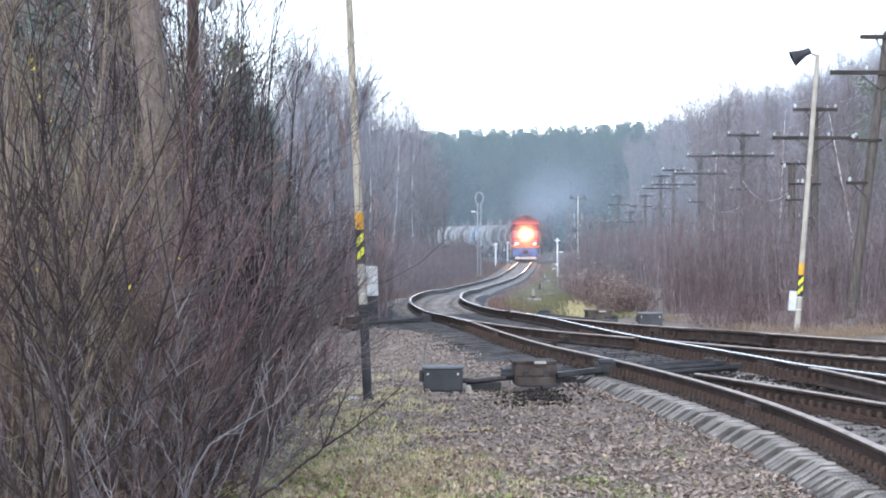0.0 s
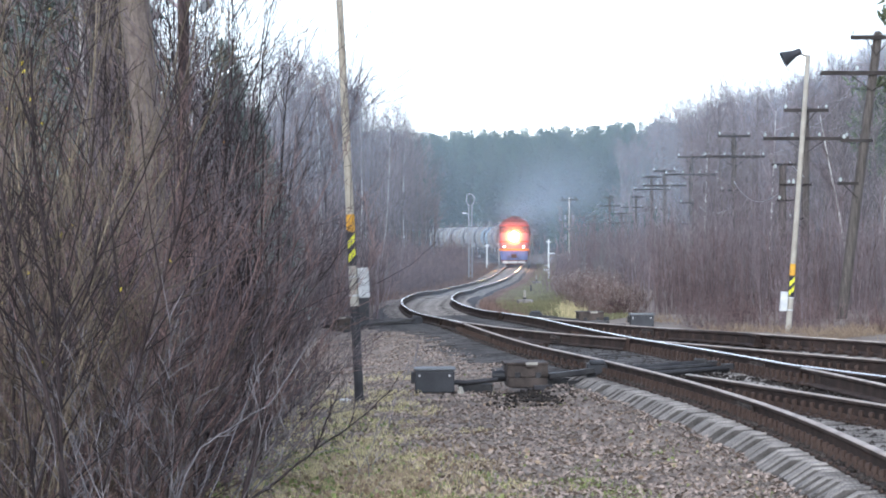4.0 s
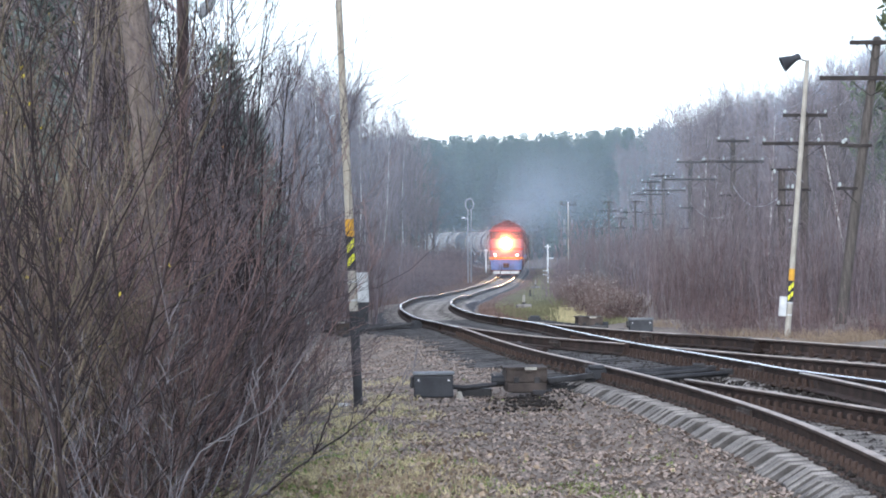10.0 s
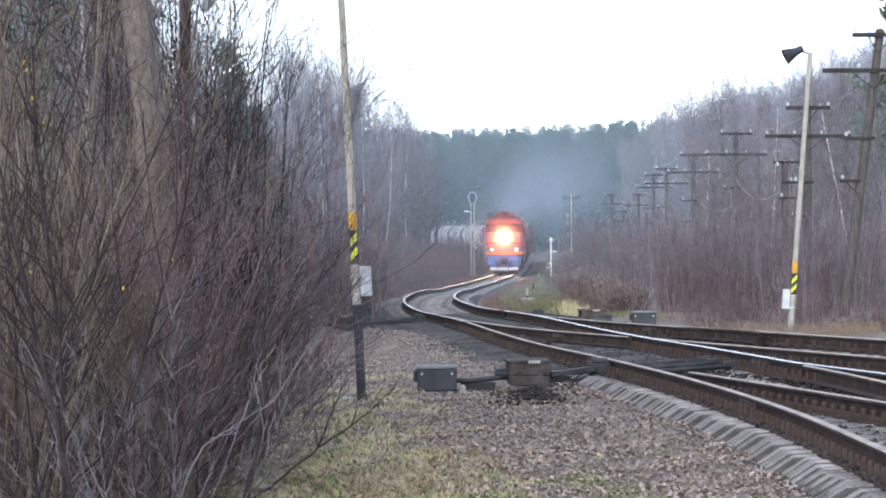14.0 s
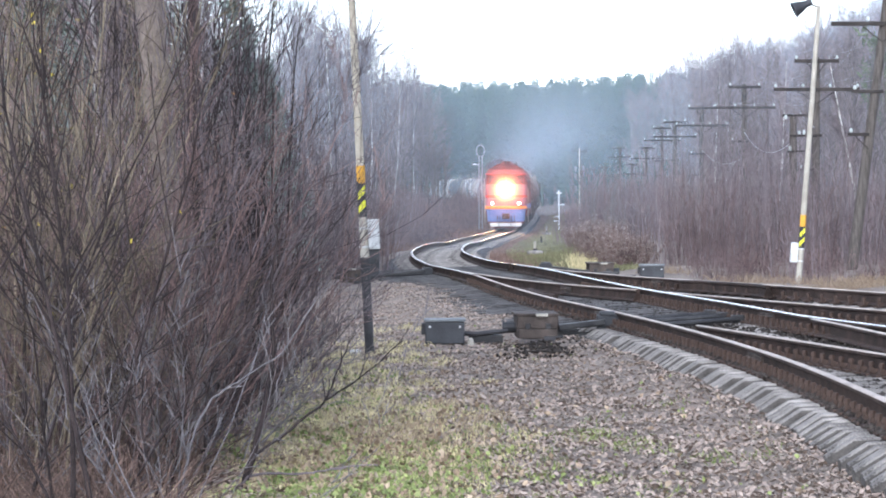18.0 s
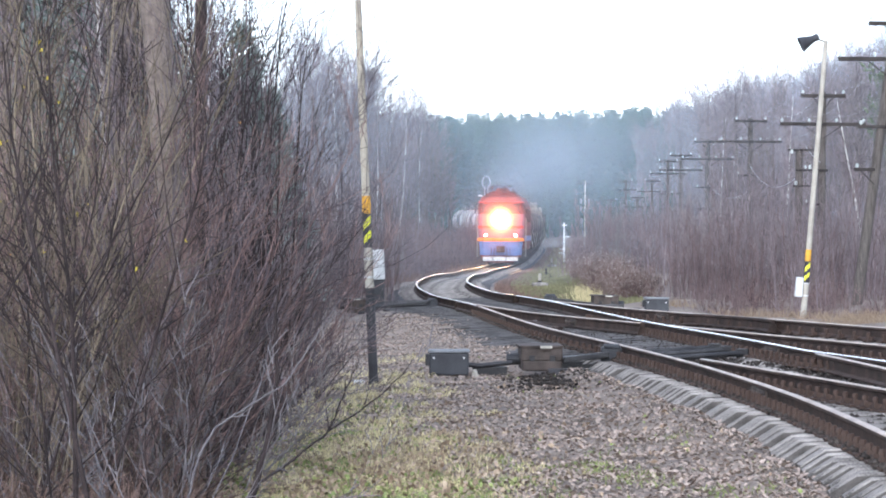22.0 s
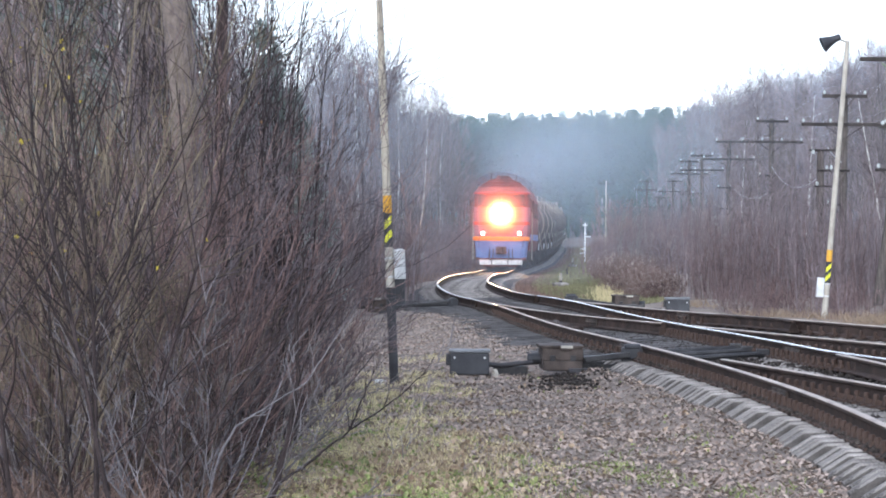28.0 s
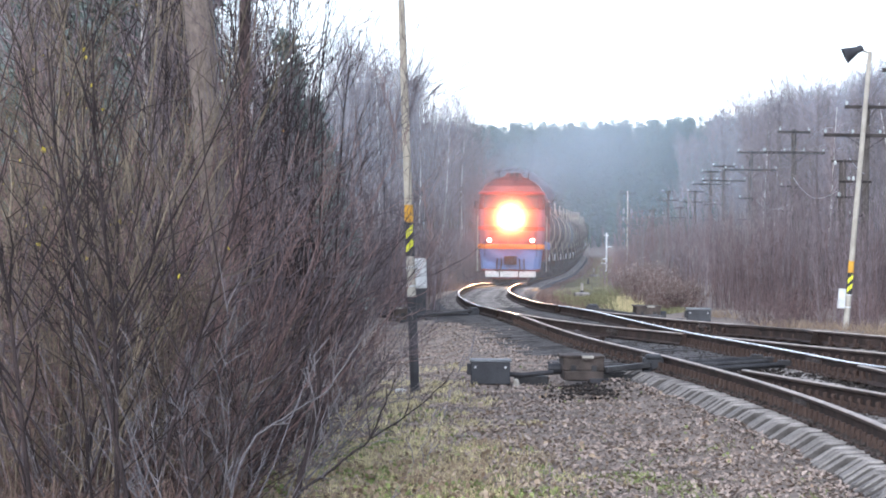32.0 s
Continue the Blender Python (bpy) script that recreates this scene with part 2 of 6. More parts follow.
M_MARK = glow("marker_lens", (1.0, 0.8, 0.58), 9.0)


# ---- mesh helpers ----
def finish(me, mats, smooth=False):
    for m in mats if isinstance(mats, (list, tuple)) else [mats]:
        me.materials.append(m)
    if smooth:
        me.shade_smooth()
    return me


def part(name, bm, material, parent=None, label="", at=None, smooth=False):
    """Links a bmesh as one mesh object, under a thing where one is given."""
    me = bpy.data.meshes.new(name)
    bm.to_mesh(me)
    bm.free()
    finish(me, material, smooth)
    ob = new(name, me)
    ob.parent = parent
    if at is not None:
        ob.matrix_basis = at
    return tagged(ob, label) if label else ob


def piece(name, me, parent, at):
    """One more object on a mesh that others share."""
    ob = new(name, me)
    ob.parent = parent
    ob.matrix_basis = at
    return ob


def thing(name, at, label, category, group="", kind=""):
    ob = new(name)
    ob.empty_display_size = 0.2
    ob.matrix_basis = at
    return tagged(ob, label, category, group, kind)


def box(bm, sx, sy, sz, at=(0, 0, 0), bevel=0.0, turn=None, taper=1.0):
    """A box with its base centre at `at`; taper narrows the top."""
    r = bmesh.ops.create_cube(bm, size=1.0)
    vs = r["verts"]
    for v in vs:
        k = taper if v.co.z > 0 else 1.0
        v.co = Vector((v.co.x * sx * k, v.co.y * sy * k, (v.co.z + 0.5) * sz))
    if bevel:
        es = list({e for v in vs for e in v.link_edges})
        vs = list({v for f in bmesh.ops.bevel(bm, geom=es, offset=bevel, segments=2, affect="EDGES", profile=0.6)["faces"] for v in f.verts} | set(v for v in vs if v.is_valid))
    m = Matrix.Translation(at) @ (turn if turn is not None else Matrix())
    bmesh.ops.transform(bm, matrix=m, verts=vs)
    return vs


def rod(bm, p, q, r0, r1=None, sides=8, caps=True):
    """A round bar from p to q."""
    p, q = Vector(p), Vector(q)
    r1 = r0 if r1 is None else r1
    d = q - p
    m = Matrix.Translation((p + q) / 2) @ d.to_track_quat("Z", "Y").to_matrix().to_4x4()
    bmesh.ops.create_cone(bm, cap_ends=caps, segments=sides, radius1=r0, radius2=r1, depth=d.length, matrix=m)


def lathe(bm, rings, sides=12, at=None):
    """A turned shape from (radius, height) rings."""
    at = at if at is not None else Matrix()
    rows = []
    for r, z in rings:
        rows.append([bm.verts.new(at @ Vector((r * math.cos(2 * math.pi * i / sides), r * math.sin(2 * math.pi * i / sides), z))) for i in range(sides)])
    for a, b in zip(rows, rows[1:]):
        for i in range(sides):
            j = (i + 1) % sides
            bm.faces.new((a[i], a[j], b[j], b[i]))
    bm.faces.new(list(reversed(rows[0])))
    bm.faces.new(rows[-1])


def soup(name, verts, tris, mats, idx=None, smooth=False):
    """A mesh from arrays of corners and triangles."""
    me = bpy.data.meshes.new(name)
    verts, tris = np.asarray(verts, np.float32), np.asarray(tris, np.int32)
    me.vertices.add(len(verts))
    me.vertices.foreach_set("co", verts.ravel())
    me.loops.add(len(tris) * 3)
    me.loops.foreach_set("vertex_index", tris.ravel())
    me.polygons.add(len(tris))
    me.polygons.foreach_set("loop_start", np.arange(0, len(tris) * 3, 3, dtype=np.int32))
    for m in mats if isinstance(mats, (list, tuple)) else [mats]:
        me.materials.append(m)
    if idx is not None:
        me.polygons.foreach_set("material_index", np.asarray(idx, np.int32))
    me.update(calc_edges=True)
    me.validate()
    if smooth:
        me.shade_smooth()
    return me


def sticks(P, Q, r0, r1, sides=3):
    """Tapered bars from the points P to the points Q, as arrays."""
    P, Q = np.asarray(P, float), np.asarray(Q, float)
    d = Q - P
    d /= np.maximum(np.linalg.norm(d, axis=1, keepdims=True), 1e-6)
    ref = np.where(np.abs(d[:, 2:3]) > 0.9, np.array([[1.0, 0, 0]]), np.array([[0, 0, 1.0]]))
    u = np.cross(d, ref)
    u /= np.maximum(np.linalg.norm(u, axis=1, keepdims=True), 1e-6)
    w = np.cross(d, u)
    ring0, ring1 = [], []
    for k in range(sides):
        a = 2 * math.pi * k / sides
        o = u * math.cos(a) + w * math.sin(a)
        ring0.append(P + o * r0[:, None])
        ring1.append(Q + o * r1[:, None])
    V = np.stack(ring0 + ring1, 1)
    T = []
    for k in range(sides):
        j = (k + 1) % sides
        T += [(k, j, sides + j), (k, sides + j, sides + k)]
    T = np.array(T)
    n = len(P)
    tris = (np.arange(n)[:, None, None] * (2 * sides) + T[None]).reshape(-1, 3)
    return V.reshape(-1, 3), tris


def join(parts):
    """Joins several (verts, tris) into one."""
    V, T, o = [], [], 0
    for v, t in parts:
        V.append(v)
        T.append(np.asarray(t) + o)
        o += len(v)
    return np.concatenate(V), np.concatenate(T)


def spread(v, t, places):
    """Copies of one small mesh at x, y, z, turn, size."""
    out = []
    places = np.asarray(places, float)
    c, s = np.cos(places[:, 3]), np.sin(places[:, 3])
    k = places[:, 4]
    X = (v[None, :, 0] * c[:, None] - v[None, :, 1] * s[:, None]) * k[:, None] + places[:, 0:1]
    Y = (v[None, :, 0] * s[:, None] + v[None, :, 1] * c[:, None]) * k[:, None] + places[:, 1:2]
    Z = v[None, :, 2] * k[:, None] + places[:, 2:3]
    V = np.stack([X, Y, Z], 2).reshape(-1, 3)
    T = (np.arange(len(places))[:, None, None] * len(v) + np.asarray(t)[None]).reshape(-1, 3)
    return V, T


def spline(knots):
    """A smooth curve through (parameter, value) knots."""
    xs, ys = np.array([k[0] for k in knots], float), np.array([k[1] for k in knots], float)
    h = np.diff(xs)
    d = np.diff(ys) / h
    m = np.empty(len(xs))
    m[1:-1] = (d[:-1] * h[1:] + d[1:] * h[:-1]) / (h[:-1] + h[1:])
    m[0], m[-1] = d[0], d[-1]

    def f(x):
        x = np.asarray(x, float)
        i = np.clip(np.searchsorted(xs, x) - 1, 0, len(h) - 1)
        s = (x - xs[i]) / h[i]
        inner = (2 * s**3 - 3 * s**2 + 1) * ys[i] + (s**3 - 2 * s**2 + s) * h[i] * m[i] + (3 * s**2 - 2 * s**3) * ys[i + 1] + (s**3 - s**2) * h[i] * m[i + 1]
        return np.where(x < xs[0], ys[0] + m[0] * (x - xs[0]), np.where(x > xs[-1], ys[-1] + m[-1] * (x - xs[-1]), inner))

    return f


# ---- the plan: the line of the left rail and the height of its head ----
G = 1.52
left_x = spline([(-60, 3.4), (10, 2.95), (18, 3.05), (24, 3.0), (29, 2.75), (36, 2.17), (42, 1.55), (50, 0.98), (56, 0.6), (62, 0.14), (68, -0.34), (74, -0.7), (80, -0.92), (86, -0.99), (92, -0.93), (98, -0.84), (104, -0.72), (112, -0.52), (121, -0.24), (131, 0.11), (146, 0.61), (172, 1.75), (188, 2.62), (216, 4.06), (245, 5.34), (273, 6.61), (302, 7.9), (325, 8.6), (350, 8.2), (380, 6.0), (420, 0.5), (480, -12), (700, -70)])
left_z = spline([(-60, 0.44), (10, 0.44), (20, 0.43), (30, 0.4), (36, 0.37), (42, 0.34), (50, 0.3), (56, 0.28), (62, 0.24), (68, 0.19), (74, 0.18), (80, 0.18), (86, 0.17), (92, 0.14), (98, 0.1), (104, 0.05), (112, -0.03), (121, -0.15), (131, -0.29), (146, -0.41), (172, -0.6), (188, -0.66), (216, -0.73), (245, -0.7), (273, -0.58), (302, -0.3), (350, -0.1), (700, 0.2)])
cant = spline([(-60, 0.02), (15, 0.03), (24, 0.05), (32, 0.06), (60, 0.06), (80, 0.035), (92, 0.012), (101, 0.0), (107, 0.0), (700, 0.0)])


def rail_z(x, y):
    """Height of a rail head at a place in the yard."""
    return left_z(y) + cant(y) * np.clip(x - left_x(y), -1.0, 6.0)


TIP = 62.0
_s0 = float(left_x(TIP + 0.5) - left_x(TIP - 0.5))


def branch_x(y):
    """The inner rail of the straight-on branch, from the switch tip to past the crossing."""
    y = np.asarray(y, float)
    y1, x1, m1 = 41.5, 3.08, -0.2
    s = np.clip((y - y1) / (TIP - y1), 0, 1)
    h = TIP - y1
    inner = (2 * s**3 - 3 * s**2 + 1) * x1 + (s**3 - 2 * s**2 + s) * h * m1 + (3 * s**2 - 2 * s**3) * float(left_x(TIP)) + (s**3 - s**2) * h * _s0
    return np.where(y < y1, x1 + m1 * (y - y1), inner)


def second_x(y):
    """The rail that leaves the left one at the near switch."""
    return 2.73 - 0.15 * (np.asarray(y, float) - 32.0)


def smooth01(x):
    x = np.clip(x, 0, 1)
    return x * x * (3 - 2 * x)


def wob(x, y, k):
    return np.sin(x * k + 1.3 * np.sin(y * k * 0.7)) * np.sin(y * k * 1.1 + 0.8 * np.sin(x * k * 0.6 + 2))


def ground_z(x, y):
    """The lie of the land."""
    x, y = np.asarray(x, float), np.asarray(y, float)
    yy = np.clip(y, -60, 420)
    d = x - left_x(yy) - G / 2
    base = left_z(yy) - 0.36
    up = cant(yy) * np.clip(d, -1, 5.5)
    bank_l = -0.1 * smooth01((-d - 2) / 3) + 0.03 * np.clip(-d - 8, 0, 60)
    edge = 3.0 + 3.6 * smooth01((60 - yy) / 20)
    bank_r = -0.55 * smooth01((d - edge) / 3) * smooth01((70 - yy) / 20) + 0.35 * smooth01((d - 2.5) / 5) * smooth01((yy - 75) / 30) + 0.05 * np.clip(d - 14, 0, 80)
    near_l = 0.1 * smooth01((30 - yy) / 12) * smooth01((-d - 1.0) / 1.5)
    flush = 0.138 * smooth01((yy - 36.6) / 1.6) * smooth01((74 - yy) / 8) * smooth01((d + 2.9) / 0.8) * (1 - smooth01((d + 0.95) / 0.2))
    ridge = 0.11 * np.exp(-(((d + 1.42) / 0.2) ** 2)) * smooth01((37.2 - yy) / 1.5) * smooth01((yy - 16.0) / 5.0)
    rise = 0.022 * np.clip(y - 430, 0, 400)
    return base + up + bank_l + bank_r - near_l + flush + ridge + rise + 0.03 * wob(x, y, 1.7) + 0.015 * wob(x + 3, y, 4.3)


# ---- ground ----
def axis(stops):
    out = []
    for (a, b, st) in stops:
        out += list(np.arange(a, b, st))
    return np.array(out + [stops[-1][1]])


def sheet(xs, ys, z):
    X, Y = np.meshgrid(xs, ys)
    V = np.stack([X, Y, z(X, Y)], 2).reshape(-1, 3)
    n, m = len(xs), len(ys)
    i = (np.arange(m - 1)[:, None] * n + np.arange(n - 1)[None]).ravel()
    T = np.concatenate([np.stack([i, i + 1, i + n + 1], 1), np.stack([i, i + n + 1, i + n], 1)])
    return V, T


def build_ground():
    m = mat("trodden_gravel_soil", (0.15, 0.122, 0.102), (0.31, 0.255, 0.212), 0.9, 0.95, 0, 0.8, 24, 0.0)
    xs = axis([(-1500, -200, 260), (-200, -40, 16), (-40, -8, 1.2), (-8, 10, 0.25), (10, 40, 1.2), (40, 200, 16), (200, 1500, 260)])
    ys = axis([(-400, -20, 38), (-20, 14, 2), (14, 50, 0.3), (50, 130, 1.0), (130, 420, 4), (420, 800, 20), (800, 4600, 380)])
    ground = new("ground", soup("ground", *sheet(xs, ys, ground_z), m, smooth=True))
    tagged(ground, "brown gravelly soil with dead leaves and thin grass", "ground", kind="structure")


build_ground()


# ---- railway ----
def sweep(profile, ys, fx, fz):
    """Carries a cross-section (offset, height) along a line; returns corners and faces."""
    ys = np.asarray(ys, float)
    x, z = fx(ys), fz(fx(ys), ys)
    tx = np.gradient(x, ys)
    k = 1 / np.sqrt(1 + tx * tx)
    V = []
    for o, h in profile:
        V.append(np.stack([x + o * k, ys - o * tx * k, z + h], 1))
    n, m = len(ys), len(profile)
    V = np.stack(V, 1).reshape(-1, 3)
    F, I = [], []
    for r in range(n - 1):
        for j in range(m):
            jj = (j + 1) % m
            a, b, c, d = r * m + j, r * m + jj, (r + 1) * m + jj, (r + 1) * m + j
            F += [(a, b, c), (a, c, d)]
            I += [j, j]
    for j in range(1, m - 1):
        F += [(0, j + 1, j), ((n - 1) * m, (n - 1) * m + j, (n - 1) * m + j + 1)]
        I += [5, 5]
    return V, np.array(F), np.array(I)


RAIL = [(0.0, 0.0), (-0.016, -0.001), (-0.029, -0.004), (-0.036, -0.012), (-0.036, -0.036), (-0.012, -0.05), (-0.009, -0.145), (-0.075, -0.165), (-0.075, -0.18), (0.075, -0.18), (0.075, -0.165), (0.009, -0.145), (0.012, -0.05), (0.036, -0.036), (0.036, -0.012), (0.029, -0.004), (0.016, -0.001)]

track = thing("railway_track", Matrix(), "rusty rails on grey concrete sleepers in dark ballast", "railway track", kind="structure")


def rail(name, fx, y0, y1, head, label, step=0.6, lift=0.0):
    ys = np.arange(y0, y1 + 1e-6, step)
    V, F, I = sweep(RAIL, ys, fx, lambda x, y: rail_z(x, y) + lift)
    top = np.isin(I, [0, 1, 2, 14, 15, 16])
    me = soup(name, V, F, [M_RAIL, head], top.astype(int))
    me.polygons.foreach_set("use_smooth", top)  # a rounded head
    ob = new(name, me)
    ob.parent = track
    return tagged(ob, label)


def right_x(y):
    return left_x(y) + G


def far_x(y):
    y = np.asarray(y, float)
    w = smooth01((y - 52) / 12)
    return (branch_x(np.minimum(y, 62)) + G) * (1 - w) + right_x(y) * w


def through_x(y):
    """The polished rail: right-hand rail of the left track, then straight on past the near switch."""
    y = np.asarray(y, float)
    return np.where(y > 32, right_x(y), right_x(32.0) - 0.15 * (y - 32))


rail("rail", left_x, -40, 56, M_HEAD, "rusty rail with a worn brown-grey head")
rail("rail", left_x, 56, 130, M_FARHEAD, "rusty rail with a smooth worn head")
rail("rail", left_x, 130, 640, M_FARHEAD, "rail with a dull worn head", 2.0)
rail("rail", right_x, 64, 130, M_FARHEAD, "rusty rail with a smooth worn head")
rail("rail", right_x, 130, 640, M_FARHEAD, "rail with a dull worn head", 2.0)
rail("rail", through_x, 18, 63.7, M_SHINE, "rail with a bright polished head")
rail("rail", lambda y: left_x(y) + G, -40, 31.4, M_HEAD, "rusty switch blade rail", lift=-0.012)
rail("rail", branch_x, 42.4, 61.8, M_HEAD, "rusty closure rail of the far switch")
rail("rail", branch_x, 8, 41.3, M_HEAD, "rusty rail past the crossing")
rail("rail", far_x, 8, 63.4, M_HEAD, "rusty rail of the outer track")
def guard_of(fx, side, y0, y1):
    """A short guard rail beside a running rail, its ends flared away."""
    def g(y):
        y = np.asarray(y, float)
        flare = smooth01((y0 + 0.9 - y) / 0.9) + smooth01((y - y1 + 0.9) / 0.9)
        return fx(y) + side * (0.1 + 0.09 * flare)
    return g


rail("guard_rail", guard_of(left_x, 1, 42.6, 46.4), 42.6, 46.4, M_RAIL, "short rusty guard rail", 0.2, 0.005)
rail("guard_rail", guard_of(far_x, -1, 40.4, 45.0), 40.4, 45.0, M_RAIL, "short rusty guard rail", 0.2, 0.01)
rail("rail", second_x, 8, 31.4, M_HEAD, "rusty switch rail with a worn head", lift=-0.004)


def sleeper_mesh(length, name, material):
    """A concrete sleeper: raised rail seats, ends that slope down."""
    bm = bmesh.new()
    h = length / 2
    cut = [(-h, -0.11, 0.056), (-h + 0.19, 0.0, 0.052), (-0.45, 0.0, 0.048), (-0.3, -0.04, 0.046), (0.3, -0.04, 0.046), (0.45, 0.0, 0.048), (h - 0.38, 0.0, 0.052), (h, -0.12, 0.056)]
    rows = []
    for x, z, w in cut:
        rows.append([bm.verts.new(c) for c in ((x, -w - 0.02, -0.24), (x, -w, z - 0.015), (x, -w + 0.015, z), (x, w - 0.015, z), (x, w, z - 0.015), (x, w + 0.02, -0.24))])
    for a, b in zip(rows, rows[1:]):
        for i in range(5):
            bm.faces.new((a[i], a[i + 1], b[i + 1], b[i]))
    bm.faces.new(rows[0])
    bm.faces.new(list(reversed(rows[-1])))
    bmesh.ops.recalc_face_normals(bm, faces=bm.faces)
    # upward faces get the pale concrete, all others the painted shade
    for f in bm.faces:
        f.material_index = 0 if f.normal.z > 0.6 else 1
    me = bpy.data.meshes.new(name)
    bm.to_mesh(me)
    bm.free()
    return finish(me, [material, M_SLEEPERSHADE])


def seat_at(fx, y, off, drop=0.19):
    """The pose of a sleeper under a track whose left rail follows fx."""
    x = float(fx(y))
    t = float(fx(y + 0.5) - fx(y - 0.5))
    k = 1 / math.sqrt(1 + t * t)
    cx, cy = x + off * k, y - off * t * k
    tilt = float(cant(y))
    return Matrix.Translation((cx, cy, float(rail_z(x, y)) + tilt * off - drop)) @ Matrix.Rotation(math.atan(-t), 4, "Z") @ Matrix.Rotation(-math.atan(tilt), 4, "Y")


def build_sleepers():
    rng = random.Random(4)
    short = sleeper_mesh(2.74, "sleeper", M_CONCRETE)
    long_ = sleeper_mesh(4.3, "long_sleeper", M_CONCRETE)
    bm = bmesh.new()
    box(bm, 3.7, 0.23, 0.2, (0, 0, -0.2), 0.012)
    tim = bpy.data.meshes.new("timber")
    bm.to_mesh(tim)
    bm.free()
    finish(tim, M_TIMBER)
    y = 10.0
    while y < 128:
        off = G / 2
        if 37.4 < y < 60:
            me, nm, off = tim, "timber", 0.95 + rng.choice((-0.3, -0.1, 0.0, 0.12, 0.3)) + rng.uniform(-0.08, 0.08)
        elif 20 < y < 32.5:
            me, nm, off = long_, "sleeper", 1.65
        elif 60 <= y < 72:
            me, nm, off = tim, "timber", 0.45
        else:
            me, nm = short, "sleeper"
            off += 0.11 if y < 37.4 else 0.0
        m = seat_at(left_x, y, off) @ pose(rng.uniform(-0.05, 0.05), rng.uniform(-0.012, 0.012), rng.uniform(-0.006, 0.004), rng.uniform(-0.3, 0.3), rng.uniform(-0.2, 0.2), rng.uniform(-0.5, 0.5))
        piece(nm, me, track, m)
        y += (0.25 if y < 37 else 0.55) + rng.uniform(-0.015, 0.015)
    y = 24.0
    while y < 39:
        piece("sleeper", short, track, seat_at(branch_x, y, G / 2) @ pose(0, 0, rng.uniform(-0.01, 0.005), 0, 0, rng.uniform(-1, 1)))
        y += 0.55
    # the far run of sleepers, too small to pick apart
    v = np.array([(-1.35, -0.13, -0.1), (1.35, -0.13, -0.1), (1.35, 0.13, -0.1), (-1.35, 0.13, -0.1), (-1.3, -0.1, 0), (1.3, -0.1, 0), (1.3, 0.1, 0), (-1.3, 0.1, 0)], float)
    t = [(4, 5, 6), (4, 6, 7), (0, 1, 5), (0, 5, 4), (2, 3, 7), (2, 7, 6), (3, 0, 4), (3, 4, 7), (1, 2, 6), (1, 6, 5)]
    ys = np.arange(128.3, 340, 0.6)
    x = left_x(ys)
    turn = -np.arctan(np.gradient(x, ys))
    far = new("distant_sleepers", soup("distant_sleepers", *spread(v, t, np.stack([x + G / 2, ys, left_z(ys) - 0.2, turn, np.ones(len(ys))], 1)), M_CONCRETE))
    far.parent = track
    tagged(far, "row of grey sleepers", kind="stuff")


build_sleepers()


def build_ballast():
    """The ballast bed, then loose stones on its near stretch."""
    def bed(name, fx, y0, y1, a, b, top, step=0.5, mt=M_BALLAST):
        V, F, I = sweep([(a - 0.5, -0.6), (a, top - 0.05), (a + 0.2, top), (b - 0.2, top), (b, top - 0.05), (b + 0.5, -0.6)], np.arange(y0, y1, step), fx, lambda x, y: rail_z(x, y))
        ob = new(name, soup(name, V, F, mt, smooth=False))
        ob.parent = track
        return ob
    bed("ballast_bed", left_x, 8, 72, -0.16, 1.95, -0.235)
    bed("ballast_shoulder", left_x, 8, 37.3, -0.2, 0.5, -0.3)
    bed("ballast_bed", left_x, 71.9, 420, -0.7, 2.2, -0.25, 2.0, M_FARBED)
    bed("ballast_bed", branch_x, 8, 56, 0.15, 2.3, -0.25)
    rng = np.random.default_rng(3)
    v = np.array([(1, 0, 0), (-0.9, 0.2, 0.1), (0.1, 0.9, -0.1), (-0.1, -0.8, 0.15), (0.15, 0.1, 0.7), (0, 0.1, -0.6)]) * 0.5
    t = [(0, 2, 4), (2, 1, 4), (1, 3, 4), (3, 0, 4), (2, 0, 5), (1, 2, 5), (3, 1, 5), (0, 3, 5)]

    def strew(name, n, fx, y0, y1, a, b, z, size, mt, label):
        u = rng.random(n)
        y = y0 * (y1 / y0) ** u
        o = rng.uniform(a, b, n)
        x = fx(y) + o
        zz = z(x, y)
        s = size * rng.uniform(0.5, 1.6, n)
        ob = new(name, soup(name, *spread(v, t, np.stack([x, y, zz, rng.uniform(0, 6.3, n), s], 1)), mt))
        ob.parent = track
        tagged(ob, label, kind="stuff")
    strew("ballast_stones", 5000, left_x, 17, 60, -0.15, -0.04, lambda x, y: rail_z(left_x(y), y) - 0.165 - rng.uniform(0, 0.08, len(x)), 0.055, M_BALLAST, "oily dark ballast stones")
    strew("ballast_stones", 16000, left_x, 18, 60, 0.06, 1.9, lambda x, y: rail_z(x, y) - 0.2 - rng.uniform(0, 0.05, len(x)), 0.06, M_BALLAST, "oily dark ballast stones")
    strew("ballast_stones", 8000, branch_x, 24, 55, 0.1, 2.1, lambda x, y: rail_z(x, y) - 0.2 - rng.uniform(0, 0.05, len(x)), 0.06, M_BALLAST, "oily dark ballast stones")


build_ballast()


